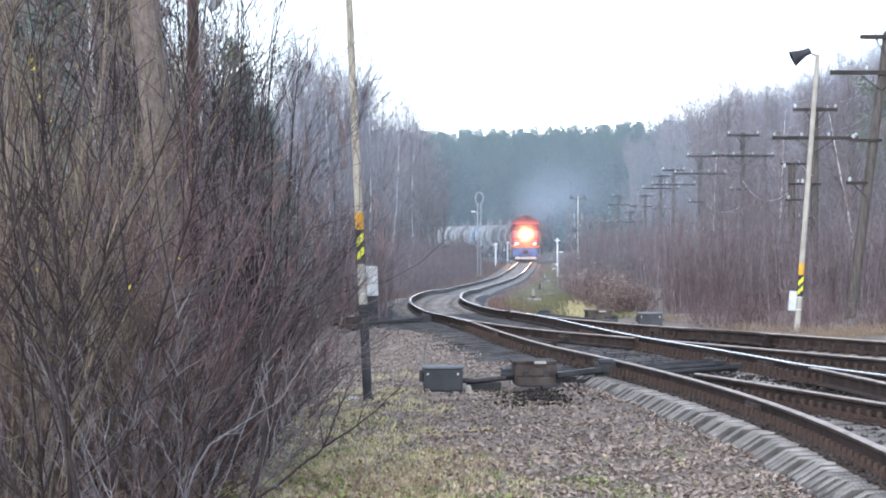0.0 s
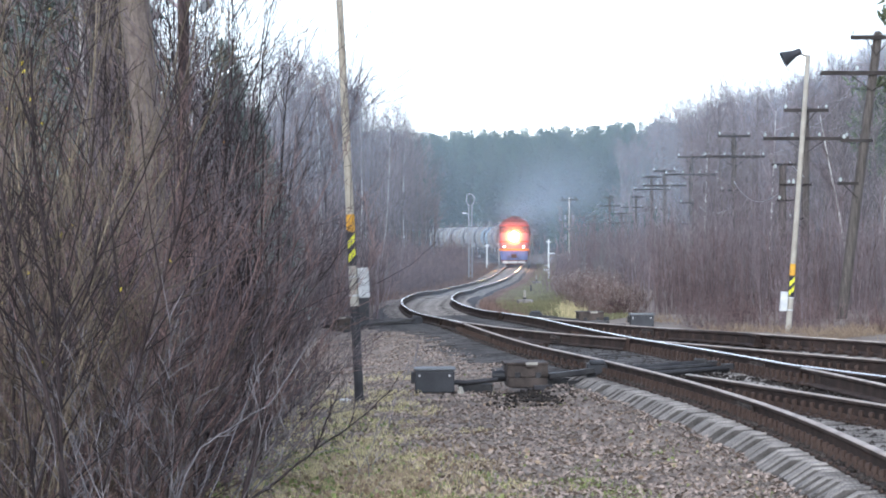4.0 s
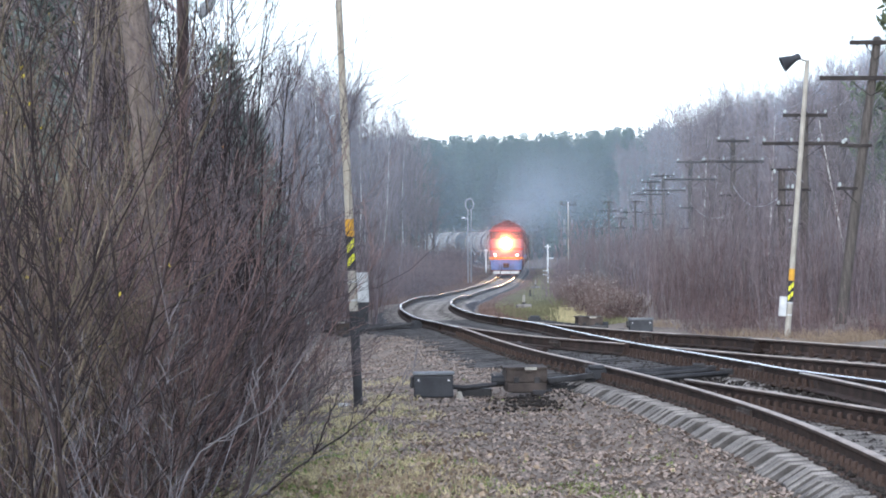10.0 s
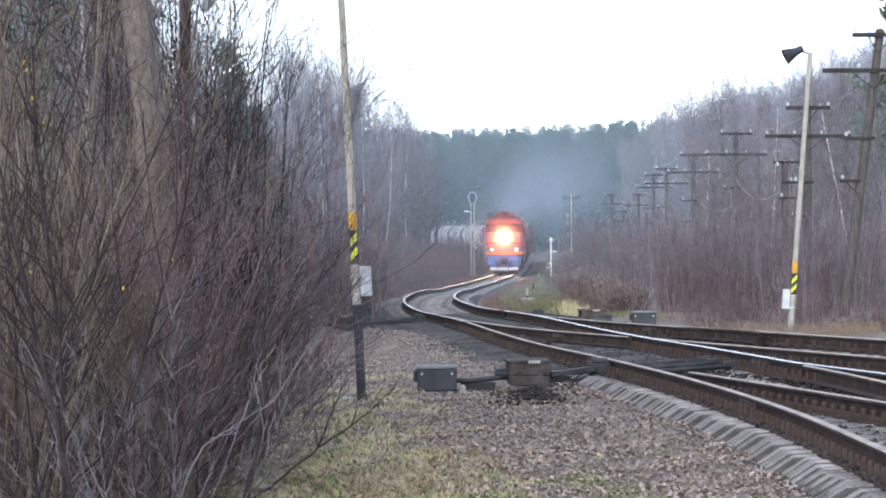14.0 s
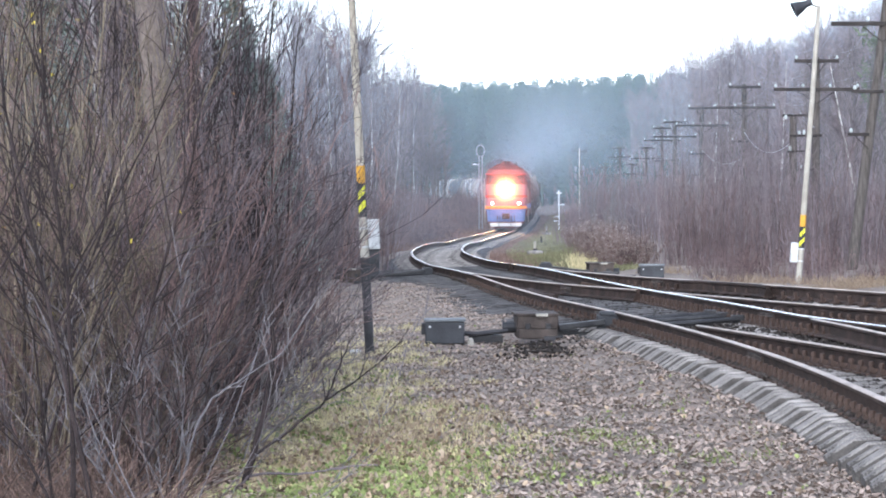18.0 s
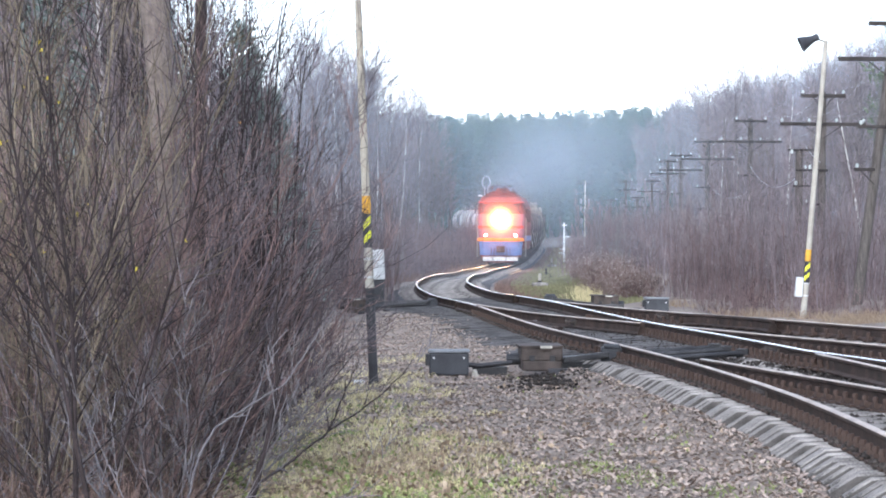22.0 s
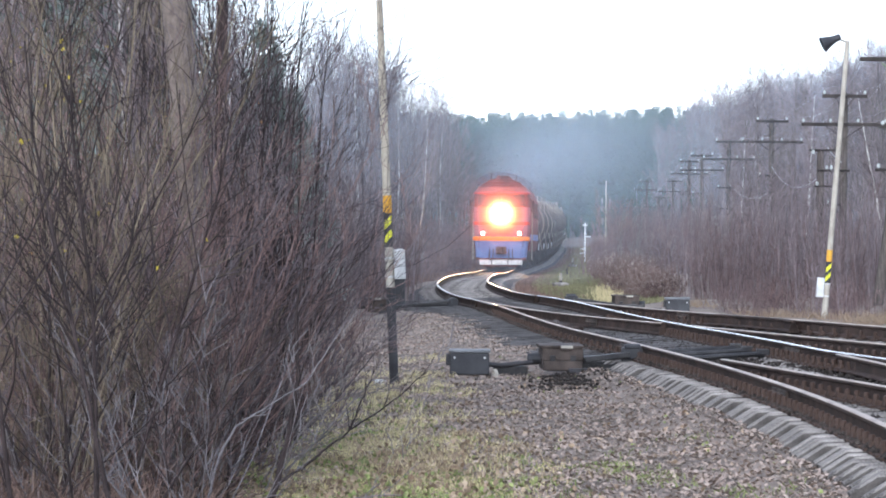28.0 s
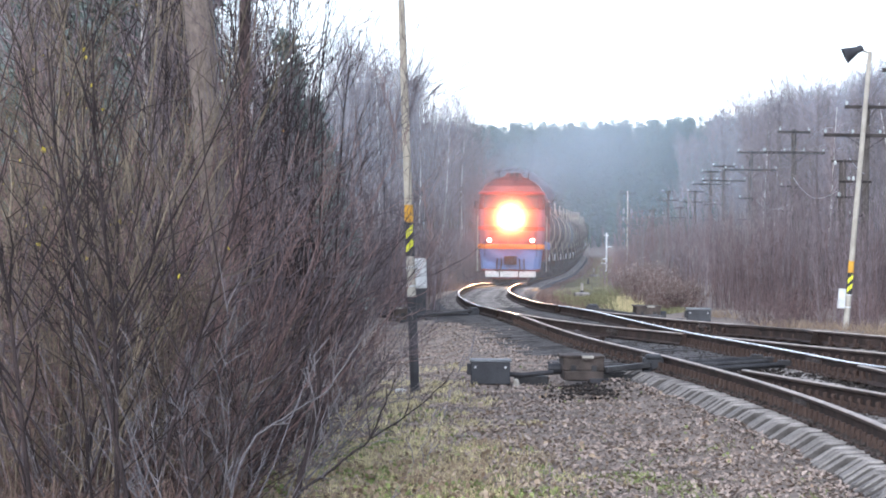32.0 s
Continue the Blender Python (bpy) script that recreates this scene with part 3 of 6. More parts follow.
def build_fastenings():
    """A baseplate with two bolts where each rail crosses a sleeper, and fishplates at the joints."""
    bm = bmesh.new()
    box(bm, 0.34, 0.15, 0.02, (0, 0, -0.195))
    for s in (-1, 1):
        box(bm, 0.07, 0.09, 0.045, (s * 0.09, 0, -0.175), turn=Matrix.Rotation(-s * 0.2, 4, "Y"))
        rod(bm, (s * 0.1, 0, -0.17), (s * 0.1, 0, -0.075), 0.024, 0.024, 6)
        rod(bm, (s * 0.1, 0, -0.11), (s * 0.1, 0, -0.085), 0.03, 0.03, 6)
    me = bpy.data.meshes.new("rail_fastening")
    bm.to_mesh(me)
    bm.free()
    finish(me, M_RAIL)
    for fx, y0, y1 in ((left_x, 18, 37), (left_x, 37.3, 57), (through_x, 26, 50), (second_x, 22, 31), (far_x, 34, 56), (branch_x, 32, 40)):
        for y in np.arange(y0, y1, 0.3 if y1 < 56 and fx is not far_x else 0.55):
            x = float(fx(y))
            t = float(fx(y + 0.5) - fx(y - 0.5))
            piece("rail_fastening", me, track, Matrix.Translation((x, y, float(rail_z(x, y)))) @ Matrix.Rotation(math.atan(-t), 4, "Z"))
    bm = bmesh.new()
    for s in (-1, 1):
        box(bm, 0.03, 0.8, 0.1, (s * 0.03, 0, -0.145), 0.008)
        for k in range(4):
            rod(bm, (s * 0.04, -0.3 + 0.2 * k, -0.095), (s * 0.075, -0.3 + 0.2 * k, -0.095), 0.02, 0.02, 6)
    fish = bpy.data.meshes.new("fishplate")
    bm.to_mesh(fish)
    bm.free()
    finish(fish, M_IRON)
    for fx, y in ((left_x, 26.2), (left_x, 37.0), (left_x, 50), (far_x, 44.3), (far_x, 47.0), (through_x, 33.8), (through_x, 43.5), (branch_x, 47), (left_x, 70)):
        x = float(fx(y))
        t = float(fx(y + 0.5) - fx(y - 0.5))
        piece("fishplate", fish, track, Matrix.Translation((x, y, float(rail_z(x, y)))) @ Matrix.Rotation(math.atan(-t), 4, "Z"))


build_fastenings()


# ---- switch machines and their boxes ----
def switch_machine(at, side, reach, label):
    """An electric switch machine with lid, motor bulge, mounting angle irons and throw rods; side: where the rail is."""
    root = thing("switch_machine", at, label, "switch machine", "switch machines")
    bm = bmesh.new()
    box(bm, 0.5, 0.9, 0.12, (0, 0, 0.06), 0.015)
    part("base", bm, M_IRON, root)
    bm = bmesh.new()
    box(bm, 0.52, 0.82, 0.17, (0, 0, 0.18), 0.02)
    box(bm, 0.56, 0.86, 0.03, (-0.01, 0, 0.345), 0.01)
    box(bm, 0.14, 0.02, 0.02, (0.04, -0.435, 0.315), 0.004)
    part("lid", bm, M_IRON, root, "rust-brown ribbed lid")
    bm = bmesh.new()
    box(bm, 0.15, 0.012, 0.035, (0.05, -0.438, 0.34), 0.003)
    part("nameplate", bm, M_PIPE, root, "small pale metal nameplate")
    for k in (-0.13, 0.13):
        bm = bmesh.new()
        box(bm, 0.07, 0.03, 0.1, (k, -0.425, 0.15), 0.008)
        part("lid_latch", bm, M_GREASE, root)
    bm = bmesh.new()
    rod(bm, (-side * 0.24, 0.1, 0.18), (-side * 0.42, 0.1, 0.18), 0.07, 0.07, 12)
    part("cable_gland", bm, M_BOX, root)
    for y in (-0.38, 0.38):
        bm = bmesh.new()
        box(bm, reach + 0.3, 0.09, 0.015, (side * (reach / 2 - 0.05), y, 0.05))
        box(bm, reach + 0.3, 0.015, 0.09, (side * (reach / 2 - 0.05), y + 0.04, 0.05))
        part("mounting_angle", bm, M_GREASE, root)
    for y, z in ((-0.12, 0.2), (0.12, 0.17)):
        bm = bmesh.new()
        rod(bm, (side * 0.22, y, z), (side * (reach - 0.05), y, z + 0.03), 0.022, 0.022, 8)
        box(bm, 0.12, 0.08, 0.08, (side * (reach - 0.15), y, z - 0.01), 0.01)
        part("throw_rod", bm, M_GREASE, root)
    bm = bmesh.new()
    box(bm, 0.27, 0.12, 0.3, (side * (reach - 0.12), -0.36, 0.06), 0.02)
    box(bm, 0.2, 0.16, 0.06, (side * (reach - 0.12), -0.36, 0.34), 0.02)
    part("rail_bracket", bm, M_BOX, root)
    bm = bmesh.new()
    box(bm, reach - 0.1, 0.1, 0.12, (side * (reach / 2 + 0.02), -0.46, -0.03), 0.01)
    part("duct", bm, M_BLACK, root)
    bm = bmesh.new()
    box(bm, reach - 0.42, 0.16, 0.07, (side * (reach / 2 + 0.06), -0.42, 0.2), 0.012, Matrix.Rotation(-side * 0.12, 4, "Y"))
    part("rod_cover", bm, M_GREASE, root)
    return root


def junction_box(at, label):
    root = thing("junction_box", at, label, "junction box", "trackside junction boxes")
    bm = bmesh.new()
    box(bm, 0.5, 0.36, 0.28, (0, 0, 0), 0.02)
    part("body", bm, M_BOX, root)
    bm = bmesh.new()
    box(bm, 0.53, 0.39, 0.035, (0, 0, 0.285), 0.012)
    part("lid", bm, M_LID, root, "worn grey metal lid")
    bm = bmesh.new()
    box(bm, 0.05, 0.2, 0.14, (-0.275, 0, 0.12), 0.012)
    part("hinge_plate", bm, M_BLACK, root)
    for x in (-0.19, 0.19):
        bm = bmesh.new()
        rod(bm, (x, -0.18, 0.22), (x, -0.195, 0.22), 0.014, 0.014, 8)
        part("rivet", bm, M_WHITE, root)
    return root


def gz(x, y, dz=0.0):
    return float(ground_z(x, y)) + dz


def build_machines():
    z = gz(1.16, 36, 0.05)
    switch_machine(pose(1.16, 36, z, 0, 0, 2), 1, 1.0, "rust-brown electric switch machine beside the near rail")
    junction_box(pose(0.0, 35.9, gz(0.0, 35.9, 0.02)), "dark grey steel junction box with worn lid beside switch machine")
    hose = thing("cable_hose", pose(0.5, 35.9, gz(0.5, 35.9)), "thick black cable hose lying on the ballast", "cable hose")
    bm = bmesh.new()
    pts = [(-0.26, 0, 0.14), (-0.1, 0, 0.13), (0.08, 0, 0.15), (0.3, 0, 0.17)]
    for a, b in zip(pts, pts[1:]):
        rod(bm, a, b, 0.03, 0.03, 8)
    part("hose", bm, M_BLACK, hose)
    bm = bmesh.new()
    box(bm, 0.44, 0.14, 0.14, (0.02, 0.08, -0.02), 0.02)
    part("duct", bm, M_GREASE, hose)
    switch_machine(pose(3.3, 60, gz(3.3, 60, 0.02), 0, 0, 2), -1, 1.3, "dark switch machine beyond the outer track")
    junction_box(pose(4.4, 60, gz(4.4, 60, 0.0)), "dark blue-grey junction box beyond the outer track")
    relay = thing("relay_box", pose(-1.75, 67.2, gz(-1.75, 67.2, -0.02)), "dark grey relay box standing by the undergrowth", "relay box")
    bm = bmesh.new()
    box(bm, 0.4, 0.3, 0.68, (0, 0, 0), 0.02)
    part("body", bm, M_BOX, relay)
    bm = bmesh.new()
    box(bm, 0.44, 0.34, 0.04, (0, 0, 0.68), 0.012)
    part("lid", bm, M_BOX, relay)
    bm = bmesh.new()
    box(bm, 0.05, 0.03, 0.08, (0.12, -0.165, 0.4), 0.006)
    part("latch", bm, M_GREASE, relay)
    switch_machine(pose(-2.2, 66, gz(-2.2, 66, 0.02), 0, 0, 2), 1, 1.9, "dark switch machine in the undergrowth by the track")
    # stretcher rods under the near switch
    rods = thing("stretcher_rods", Matrix(), "dark greasy iron rods crossing beneath the switch rails", "switch rods")
    for y, e in ((36.4, 0.0), (35.6, 0.02), (34.6, 0.0)):
        x0, x1 = float(left_x(y)) + 0.1, float(through_x(y)) - 0.1
        bm = bmesh.new()
        rod(bm, (x0, y, float(rail_z(x0, y)) - 0.15), (x1, y + 0.3, float(rail_z(x1, y)) - 0.15), 0.035, 0.035, 8)
        box(bm, 0.16, 0.1, 0.1, (x1 - 0.1, y + 0.3, float(rail_z(x1, y)) - 0.2), 0.015)
        part("stretcher_rod", bm, M_GREASE, rods)


build_machines()


# ---- loudspeaker masts ----
def speaker_mast(at, height, horn, low, label):
    """A pipe mast: black foot, pale band, warning stripes, orange band, grey shaft, and a grey terminal box."""
    root = thing("loudspeaker_mast", at, label, "loudspeaker mast", "loudspeaker masts")
    b = low
    cuts = [("foot", 0.0, b, M_PIPE if horn else M_BLACK, 0.058, "" if horn else "black painted foot"), ("pale_band", b, b + 0.5, M_PIPE, 0.055, ""), ("black_band", b + 0.5, b + 0.92, M_BLACK, 0.056, "black band"), ("orange_band", b + 0.92, b + 1.14, M_ORANGE, 0.055, "orange-yellow band"), ("shaft", b + 1.14, height, M_PIPE if horn else M_TANPIPE, 0.053, "weathered pale shaft")]
    for nm, z0, z1, mt, r, lb in cuts:
        bm = bmesh.new()
        rod(bm, (0, 0, z0), (0, 0, z1), r, r * (0.8 if nm == "shaft" else 1), 14)
        part(nm, bm, mt, root, lb, smooth=False)
    for k in (0, 1):
        bm = bmesh.new()
        z = b + 0.54 + 0.17 * k
        pts = [(-0.045, z), (0.045, z + 0.1), (0.045, z + 0.19), (-0.045, z + 0.09)]
        f = [bm.verts.new((x, -0.05 - 0.012 * (1 - (x / 0.06) ** 2), zz)) for x, zz in pts]
        g = [bm.verts.new((x, -0.035, zz)) for x, zz in pts]
        bm.faces.new(f)
        for i in range(4):
            bm.faces.new((f[i], g[i], g[(i + 1) % 4], f[(i + 1) % 4]))
        part("warning_stripe", bm, M_YELLOW, root, "lemon yellow slanted stripe")
    s, up = (-1, 0.24) if horn else (1, 0.1)
    cab = None
    bm = bmesh.new()
    box(bm, 0.14, 0.1, 0.37, (s * 0.125, -0.02, b + up), 0.012)
    cab = part("terminal_box", bm, M_GREYBOX, root, "light grey metal terminal box")
    bm = bmesh.new()
    box(bm, 0.11, 0.008, 0.32, (s * 0.125, -0.076, b + up + 0.025), 0.003)
    part("box_door", bm, M_GREYBOX, cab)
    for z in (b + up + 0.02, b + up + 0.25):
        bm = bmesh.new()
        rod(bm, (0, 0, z), (0, 0, z + 0.025), 0.064, 0.064, 12)
        part("clamp", bm, M_GREYBOX, root)
    if horn:
        bm = bmesh.new()
        rod(bm, (0, 0, height - 0.03), (-0.22, -0.05, height + 0.03), 0.022, 0.022, 8)
        part("bracket", bm, M_PIPE, root)
        bm = bmesh.new()
        m = Matrix.Translation((-0.16, -0.05, height + 0.06)) @ Matrix.Rotation(radians(-120), 4, "Y")
        lathe(bm, [(0.02, -0.02), (0.065, 0.0), (0.07, 0.1), (0.075, 0.13), (0.15, 0.35), (0.16, 0.36), (0.145, 0.35), (0.07, 0.14)], 18, m)
        part("horn", bm, M_BOX, root, "dark grey loudspeaker horn", smooth=False)
    return root


speaker_mast(pose(-0.93, 35.0, gz(-0.93, 35, -0.02), 0, -2.7, 0), 5.2, False, 1.22, "leaning pipe mast with orange band, black foot and warning stripes")
speaker_mast(pose(6.6, 53.0, -0.35, 0, 4.3, 0), 5.75, True, 0.68, "leaning white pipe mast carrying a dark loudspeaker horn")


# ---- telegraph poles ----
def telegraph_pole(height, arms, lean=0.0, drop=2.3):
    """A pole with level crossarms; lean: degrees by which the shaft tips over."""
    tilt = math.tan(radians(lean))
    root = thing("telegraph_pole", Matrix(), "weathered wooden telegraph pole with two crossarms and glass insulators", "telegraph pole", "telegraph poles along the line")
    bm = bmesh.new()
    lathe(bm, [(0.13, -0.3), (0.125, 1.5), (0.1, height - 0.05), (0.08, height)], 10)
    bmesh.ops.transform(bm, matrix=Matrix.Rotation(radians(lean), 4, "Y"), verts=bm.verts)
    part("pole", bm, M_POLE, root)

    def insulator(x, z, parent):
        bm = bmesh.new()
        rod(bm, (x, -0.13, z - 0.02), (x, -0.13, z + 0.06), 0.012, 0.012, 6)
        lathe(bm, [(0.02, 0.03), (0.042, 0.035), (0.044, 0.07), (0.034, 0.08), (0.036, 0.105), (0.016, 0.12)], 8, Matrix.Translation((x, -0.13, z)))
        part("insulator", bm, M_GLASS, parent)

    for z, w, n in arms:
        o = z * tilt
        bm = bmesh.new()
        box(bm, w, 0.09, 0.1, (o, -0.13, z - 0.05), 0.01)
        arm = part("crossarm", bm, M_ARM, root)
        for s in (-1, 1):
            bm = bmesh.new()
            rod(bm, (o + s * w * 0.22, -0.14, z - 0.04), ((z - 0.42) * tilt, -0.12, z - 0.42), 0.014, 0.014, 6)
            part("brace", bm, M_ARM, root)
        for k in range(n):
            insulator(o + (k / (n - 1) - 0.5) * (w - 0.12), z + 0.05, arm)
    for z, w, x, strut in ((height - drop, 0.75, -0.2, False), (height - drop - 1.0, 0.5, -0.28, True)):
        o = z * tilt
        bm = bmesh.new()
        box(bm, w, 0.07, 0.07, (o + x, -0.12, z - 0.04), 0.008)
        if strut:
            rod(bm, (o - 0.4, -0.12, z), ((z - 0.35) * tilt, -0.12, z - 0.35), 0.014, 0.014, 6)
        low = part("short_arm", bm, M_ARM, root)
        insulator(o + x - w / 2 + 0.08, z + 0.02, low)
    return root


POLES = [(10.25, 66, 0.0, 7.5, 6.6), (10.9, 83, 0, 0.3, 5.75), (12.1, 114, 0, 0, 6.6), (12.3, 135, 0, 0, 6.2), (13.3, 163, 0, 0, 6.3), (14.65, 190, 0, 0, 6.9), (16.1, 225, 0, 0, 5.4), (16.6, 250, 0, 0, 3.3), (17.1, 275, 0, 0, 7.0), (17.3, 304, 0, 0, 3.9), (17.6, 332, 0, 0, 4.2)]


def build_poles():
    a = telegraph_pole(6.6, [(6.48, 1.3, 2), (5.65, 2.5, 4)])
    first = telegraph_pole(6.75, [(6.55, 1.3, 2), (5.72, 2.5, 4)], 7.5, 2.6)
    first.matrix_basis = pose(9.52, 66, 0.1, 0, 0, 0)
    tagged(first, "leaning weathered telegraph pole with level crossarms")
    for i, (x, y, _, lean, h) in enumerate(POLES):
        m = pose(x, y, 6.2 - 6.6 + (h - 6.4) * 0.5, 0, lean, random.Random(i).uniform(-6, 6))
        if i == 1:
            a.matrix_basis = m
        elif i > 1:
            copy_thing(a, m)
    # wires from pole to pole
    wires = thing("telegraph_wires", Matrix(), "thin grey telegraph wires sagging between poles", "wires")
    pts = [(10.25, 66, 6.2)] + [(p[0], p[1], 6.0 + (p[4] - 6.4) * 0.5) for p in POLES[1:]]
    for off, dz in ((-0.59, 0.2), (0.59, 0.2), (-1.19, -0.63), (-0.4, -0.63), (0.4, -0.63), (1.19, -0.63)):
        P, Q = [], []
        for (x0, y0, z0), (x1, y1, z1) in zip(pts, pts[1:]):
            for k in range(6):
                for e, L in ((k / 6, P), ((k + 1) / 6, Q)):
                    L.append((x0 + (x1 - x0) * e + off, y0 + (y1 - y0) * e - 0.13, z0 + (z1 - z0) * e + dz + 0.1 - 0.7 * 4 * e * (1 - e) * 0.5))
        r = np.full(len(P), 0.0022)
        ob = new("wire", soup("wire", *sticks(P, Q, r, r), M_WIRE))
        ob.parent = wires
    # the cable post among the poles, with its loops of pale cable
    post = thing("cable_post", pose(10.0, 81, -0.2), "weathered grey wooden cable post with short iron arms", "cable post")
    bm = bmesh.new()
    lathe(bm, [(0.12, -0.3), (0.115, 2.0), (0.1, 4.25), (0.07, 4.32)], 10)
    part("post", bm, M_POLE, post)
    for z, w in ((4.28, 0.9), (3.7, 0.45), (3.25, 0.6)):
        bm = bmesh.new()
        box(bm, w, 0.06, 0.06, (0.12, -0.1, z), 0.008)
        part("short_arm", bm, M_ARM, post)
    for x, z in ((-0.22, 4.2), (0.3, 3.76), (-0.1, 3.3)):
        bm = bmesh.new()
        lathe(bm, [(0.02, 0.0), (0.042, 0.02), (0.038, 0.1), (0.015, 0.13)], 8, Matrix.Translation((x, -0.12, z)))
        part("insulator", bm, M_GLASS, post)
    cable = thing("hanging_cable", Matrix(), "pale cable sagging from pole to cable post", "cable")
    for a0, b0, sag in (((12.1, 113.8, 4.35), (9.9, 81, 3.3), 0.5), ((12.3, 134.8, 4.0), (12.1, 114, 3.4), 0.5), ((10.2, 81, 4.2), (10.9, 83, 3.8), 0.05)):
        P, Q = [], []
        for k in range(10):
            for e, L in ((k / 10, P), ((k + 1) / 10, Q)):
                L.append(tuple(a0[i] + (b0[i] - a0[i]) * e - (sag * 4 * e * (1 - e) if i == 2 else 0) for i in range(3)))
        r = np.full(len(P), 0.014)
        ob = new("cable", soup("cable", *sticks(P, Q, r, r, 5), M_WIRE))
        ob.parent = cable


build_poles()


# ---- signals and marker posts ----
def build_signals():
    m = thing("signal_mast", pose(2.95, 230, gz(2.95, 230)), "grey steel signal mast with a round lamp head seen from behind", "railway signal")
    bm = bmesh.new()
    for s in (-1, 1):
        rod(bm, (s * 0.13, 0, 0), (s * 0.13, 0, 6.1), 0.045, 0.04, 8)
    part("mast", bm, M_SIGNAL, m)
    for k in range(13):
        bm = bmesh.new()
        rod(bm, (-0.13, 0, 0.4 + 0.45 * k), (0.13, 0, 0.4 + 0.45 * k), 0.02, 0.02, 6)
        part("rung", bm, M_SIGNAL, m)
    bm = bmesh.new()
    for k in range(20):
        p0, p1 = 2 * math.pi * k / 20, 2 * math.pi * (k + 1) / 20
        rod(bm, (0.33 * math.cos(p0), 0, 6.6 + 0.48 * math.sin(p0)), (0.33 * math.cos(p1), 0, 6.6 + 0.48 * math.sin(p1)), 0.045, 0.045, 6)
    part("ring", bm, M_SIGNAL, m, "pale ring-shaped head")
    bm = bmesh.new()
    rod(bm, (0, 0, 5.9), (0, 0, 7.05), 0.05, 0.04, 8)
    part("head_post", bm, M_BOX, m)
    bm = bmesh.new()
    rod(bm, (-0.1, 0, 5.45), (-0.5, 0, 5.5), 0.03, 0.03, 6)
    box(bm, 0.3, 0.2, 0.12, (-0.5, 0, 5.45), 0.02)
    part("side_lamp", bm, M_GREYBOX, m)
    s = thing("light_signal", pose(11.95, 250, gz(11.95, 250)), "thin trackside mast with grey lantern boxes", "railway signal")
    bm = bmesh.new()
    rod(bm, (0, 0, 0), (0, 0, 6.8), 0.07, 0.05, 8)
    part("mast", bm, M_PIPE, s)
    for x, z in ((-0.35, 4.1), (0.35, 4.7), (-0.35, 4.75), (-0.3, 3.0)):
        bm = bmesh.new()
        box(bm, 0.2, 0.22, 0.5, (x, -0.1, z), 0.03)
        box(bm, abs(x), 0.05, 0.05, (x / 2, -0.03, z + 0.25))
        part("lantern_box", bm, M_LID, s)
    bm = bmesh.new()
    box(bm, 1.5, 0.08, 0.1, (0, 0, 6.5), 0.01)
    box(bm, 0.12, 0.12, 0.25, (-0.6, 0, 6.6))
    box(bm, 0.12, 0.12, 0.25, (0.6, 0, 6.6))
    part("crossarm", bm, M_ARM, s)
    w = thing("white_marker_post", pose(9.4, 232, gz(9.4, 232, -0.05)), "white wooden marker post with crosspieces on the grass", "marker post")
    bm = bmesh.new()
    box(bm, 0.13, 0.12, 3.3, (0, 0, 0), 0.012)
    part("post", bm, M_WHITE, w)
    for z, x, l in ((2.1, 0.2, 0.6), (3.05, 0.0, 0.45), (0.75, -0.15, 0.5), (1.1, -0.2, 0.35)):
        bm = bmesh.new()
        box(bm, l, 0.07, 0.09, (x, -0.1, z), 0.01)
        part("crosspiece", bm, M_WHITE, w)
    for x, y, hgt, r in ((3.0, 93.7, 0.45, 0.23), (7.37, 204, 0.6, 0.28), (5.17, 151, 0.36, 0.0)):
        p = thing("limit_post", pose(x, y, gz(x, y, 0.05)), "short black and off-white limit post on a round concrete slab", "limit post", "limit posts on the grass")
        if r:
            bm = bmesh.new()
            lathe(bm, [(r * 1.1, -0.05), (r * 1.2, 0.08), (r * 1.15, 0.13), (r * 0.3, 0.15)], 18)
            part("slab", bm, M_CONCRETE, p)
        bm = bmesh.new()
        rod(bm, (0, 0, 0.03), (0, 0, hgt * 0.45), 0.06, 0.06, 10)
        part("black_foot", bm, M_BLACK, p)
        bm = bmesh.new()
        rod(bm, (0, 0, hgt * 0.45), (0, 0, hgt), 0.05, 0.045, 10)
        part("white_top", bm, M_PIPE if r else M_IRON, p)
    for x, y in ((5.6, 300), (7.55, 330)):
        p = thing("white_peg", pose(x, y, gz(x, y)), "slim white trackside post with a small plate", "marker post", "white pegs")
        bm = bmesh.new()
        box(bm, 0.18, 0.16, 2.5, (0, 0, 0), 0.015, taper=0.9)
        part("peg", bm, M_WHITE, p)
        bm = bmesh.new()
        box(bm, 0.4, 0.06, 0.2, (0, -0.12, 2.25), 0.01)
        part("plate", bm, M_WHITE, p)


build_signals()


# ---- plants ----
def unit(a):
    return a / np.maximum(np.linalg.norm(a, axis=1, keepdims=True), 1e-6)


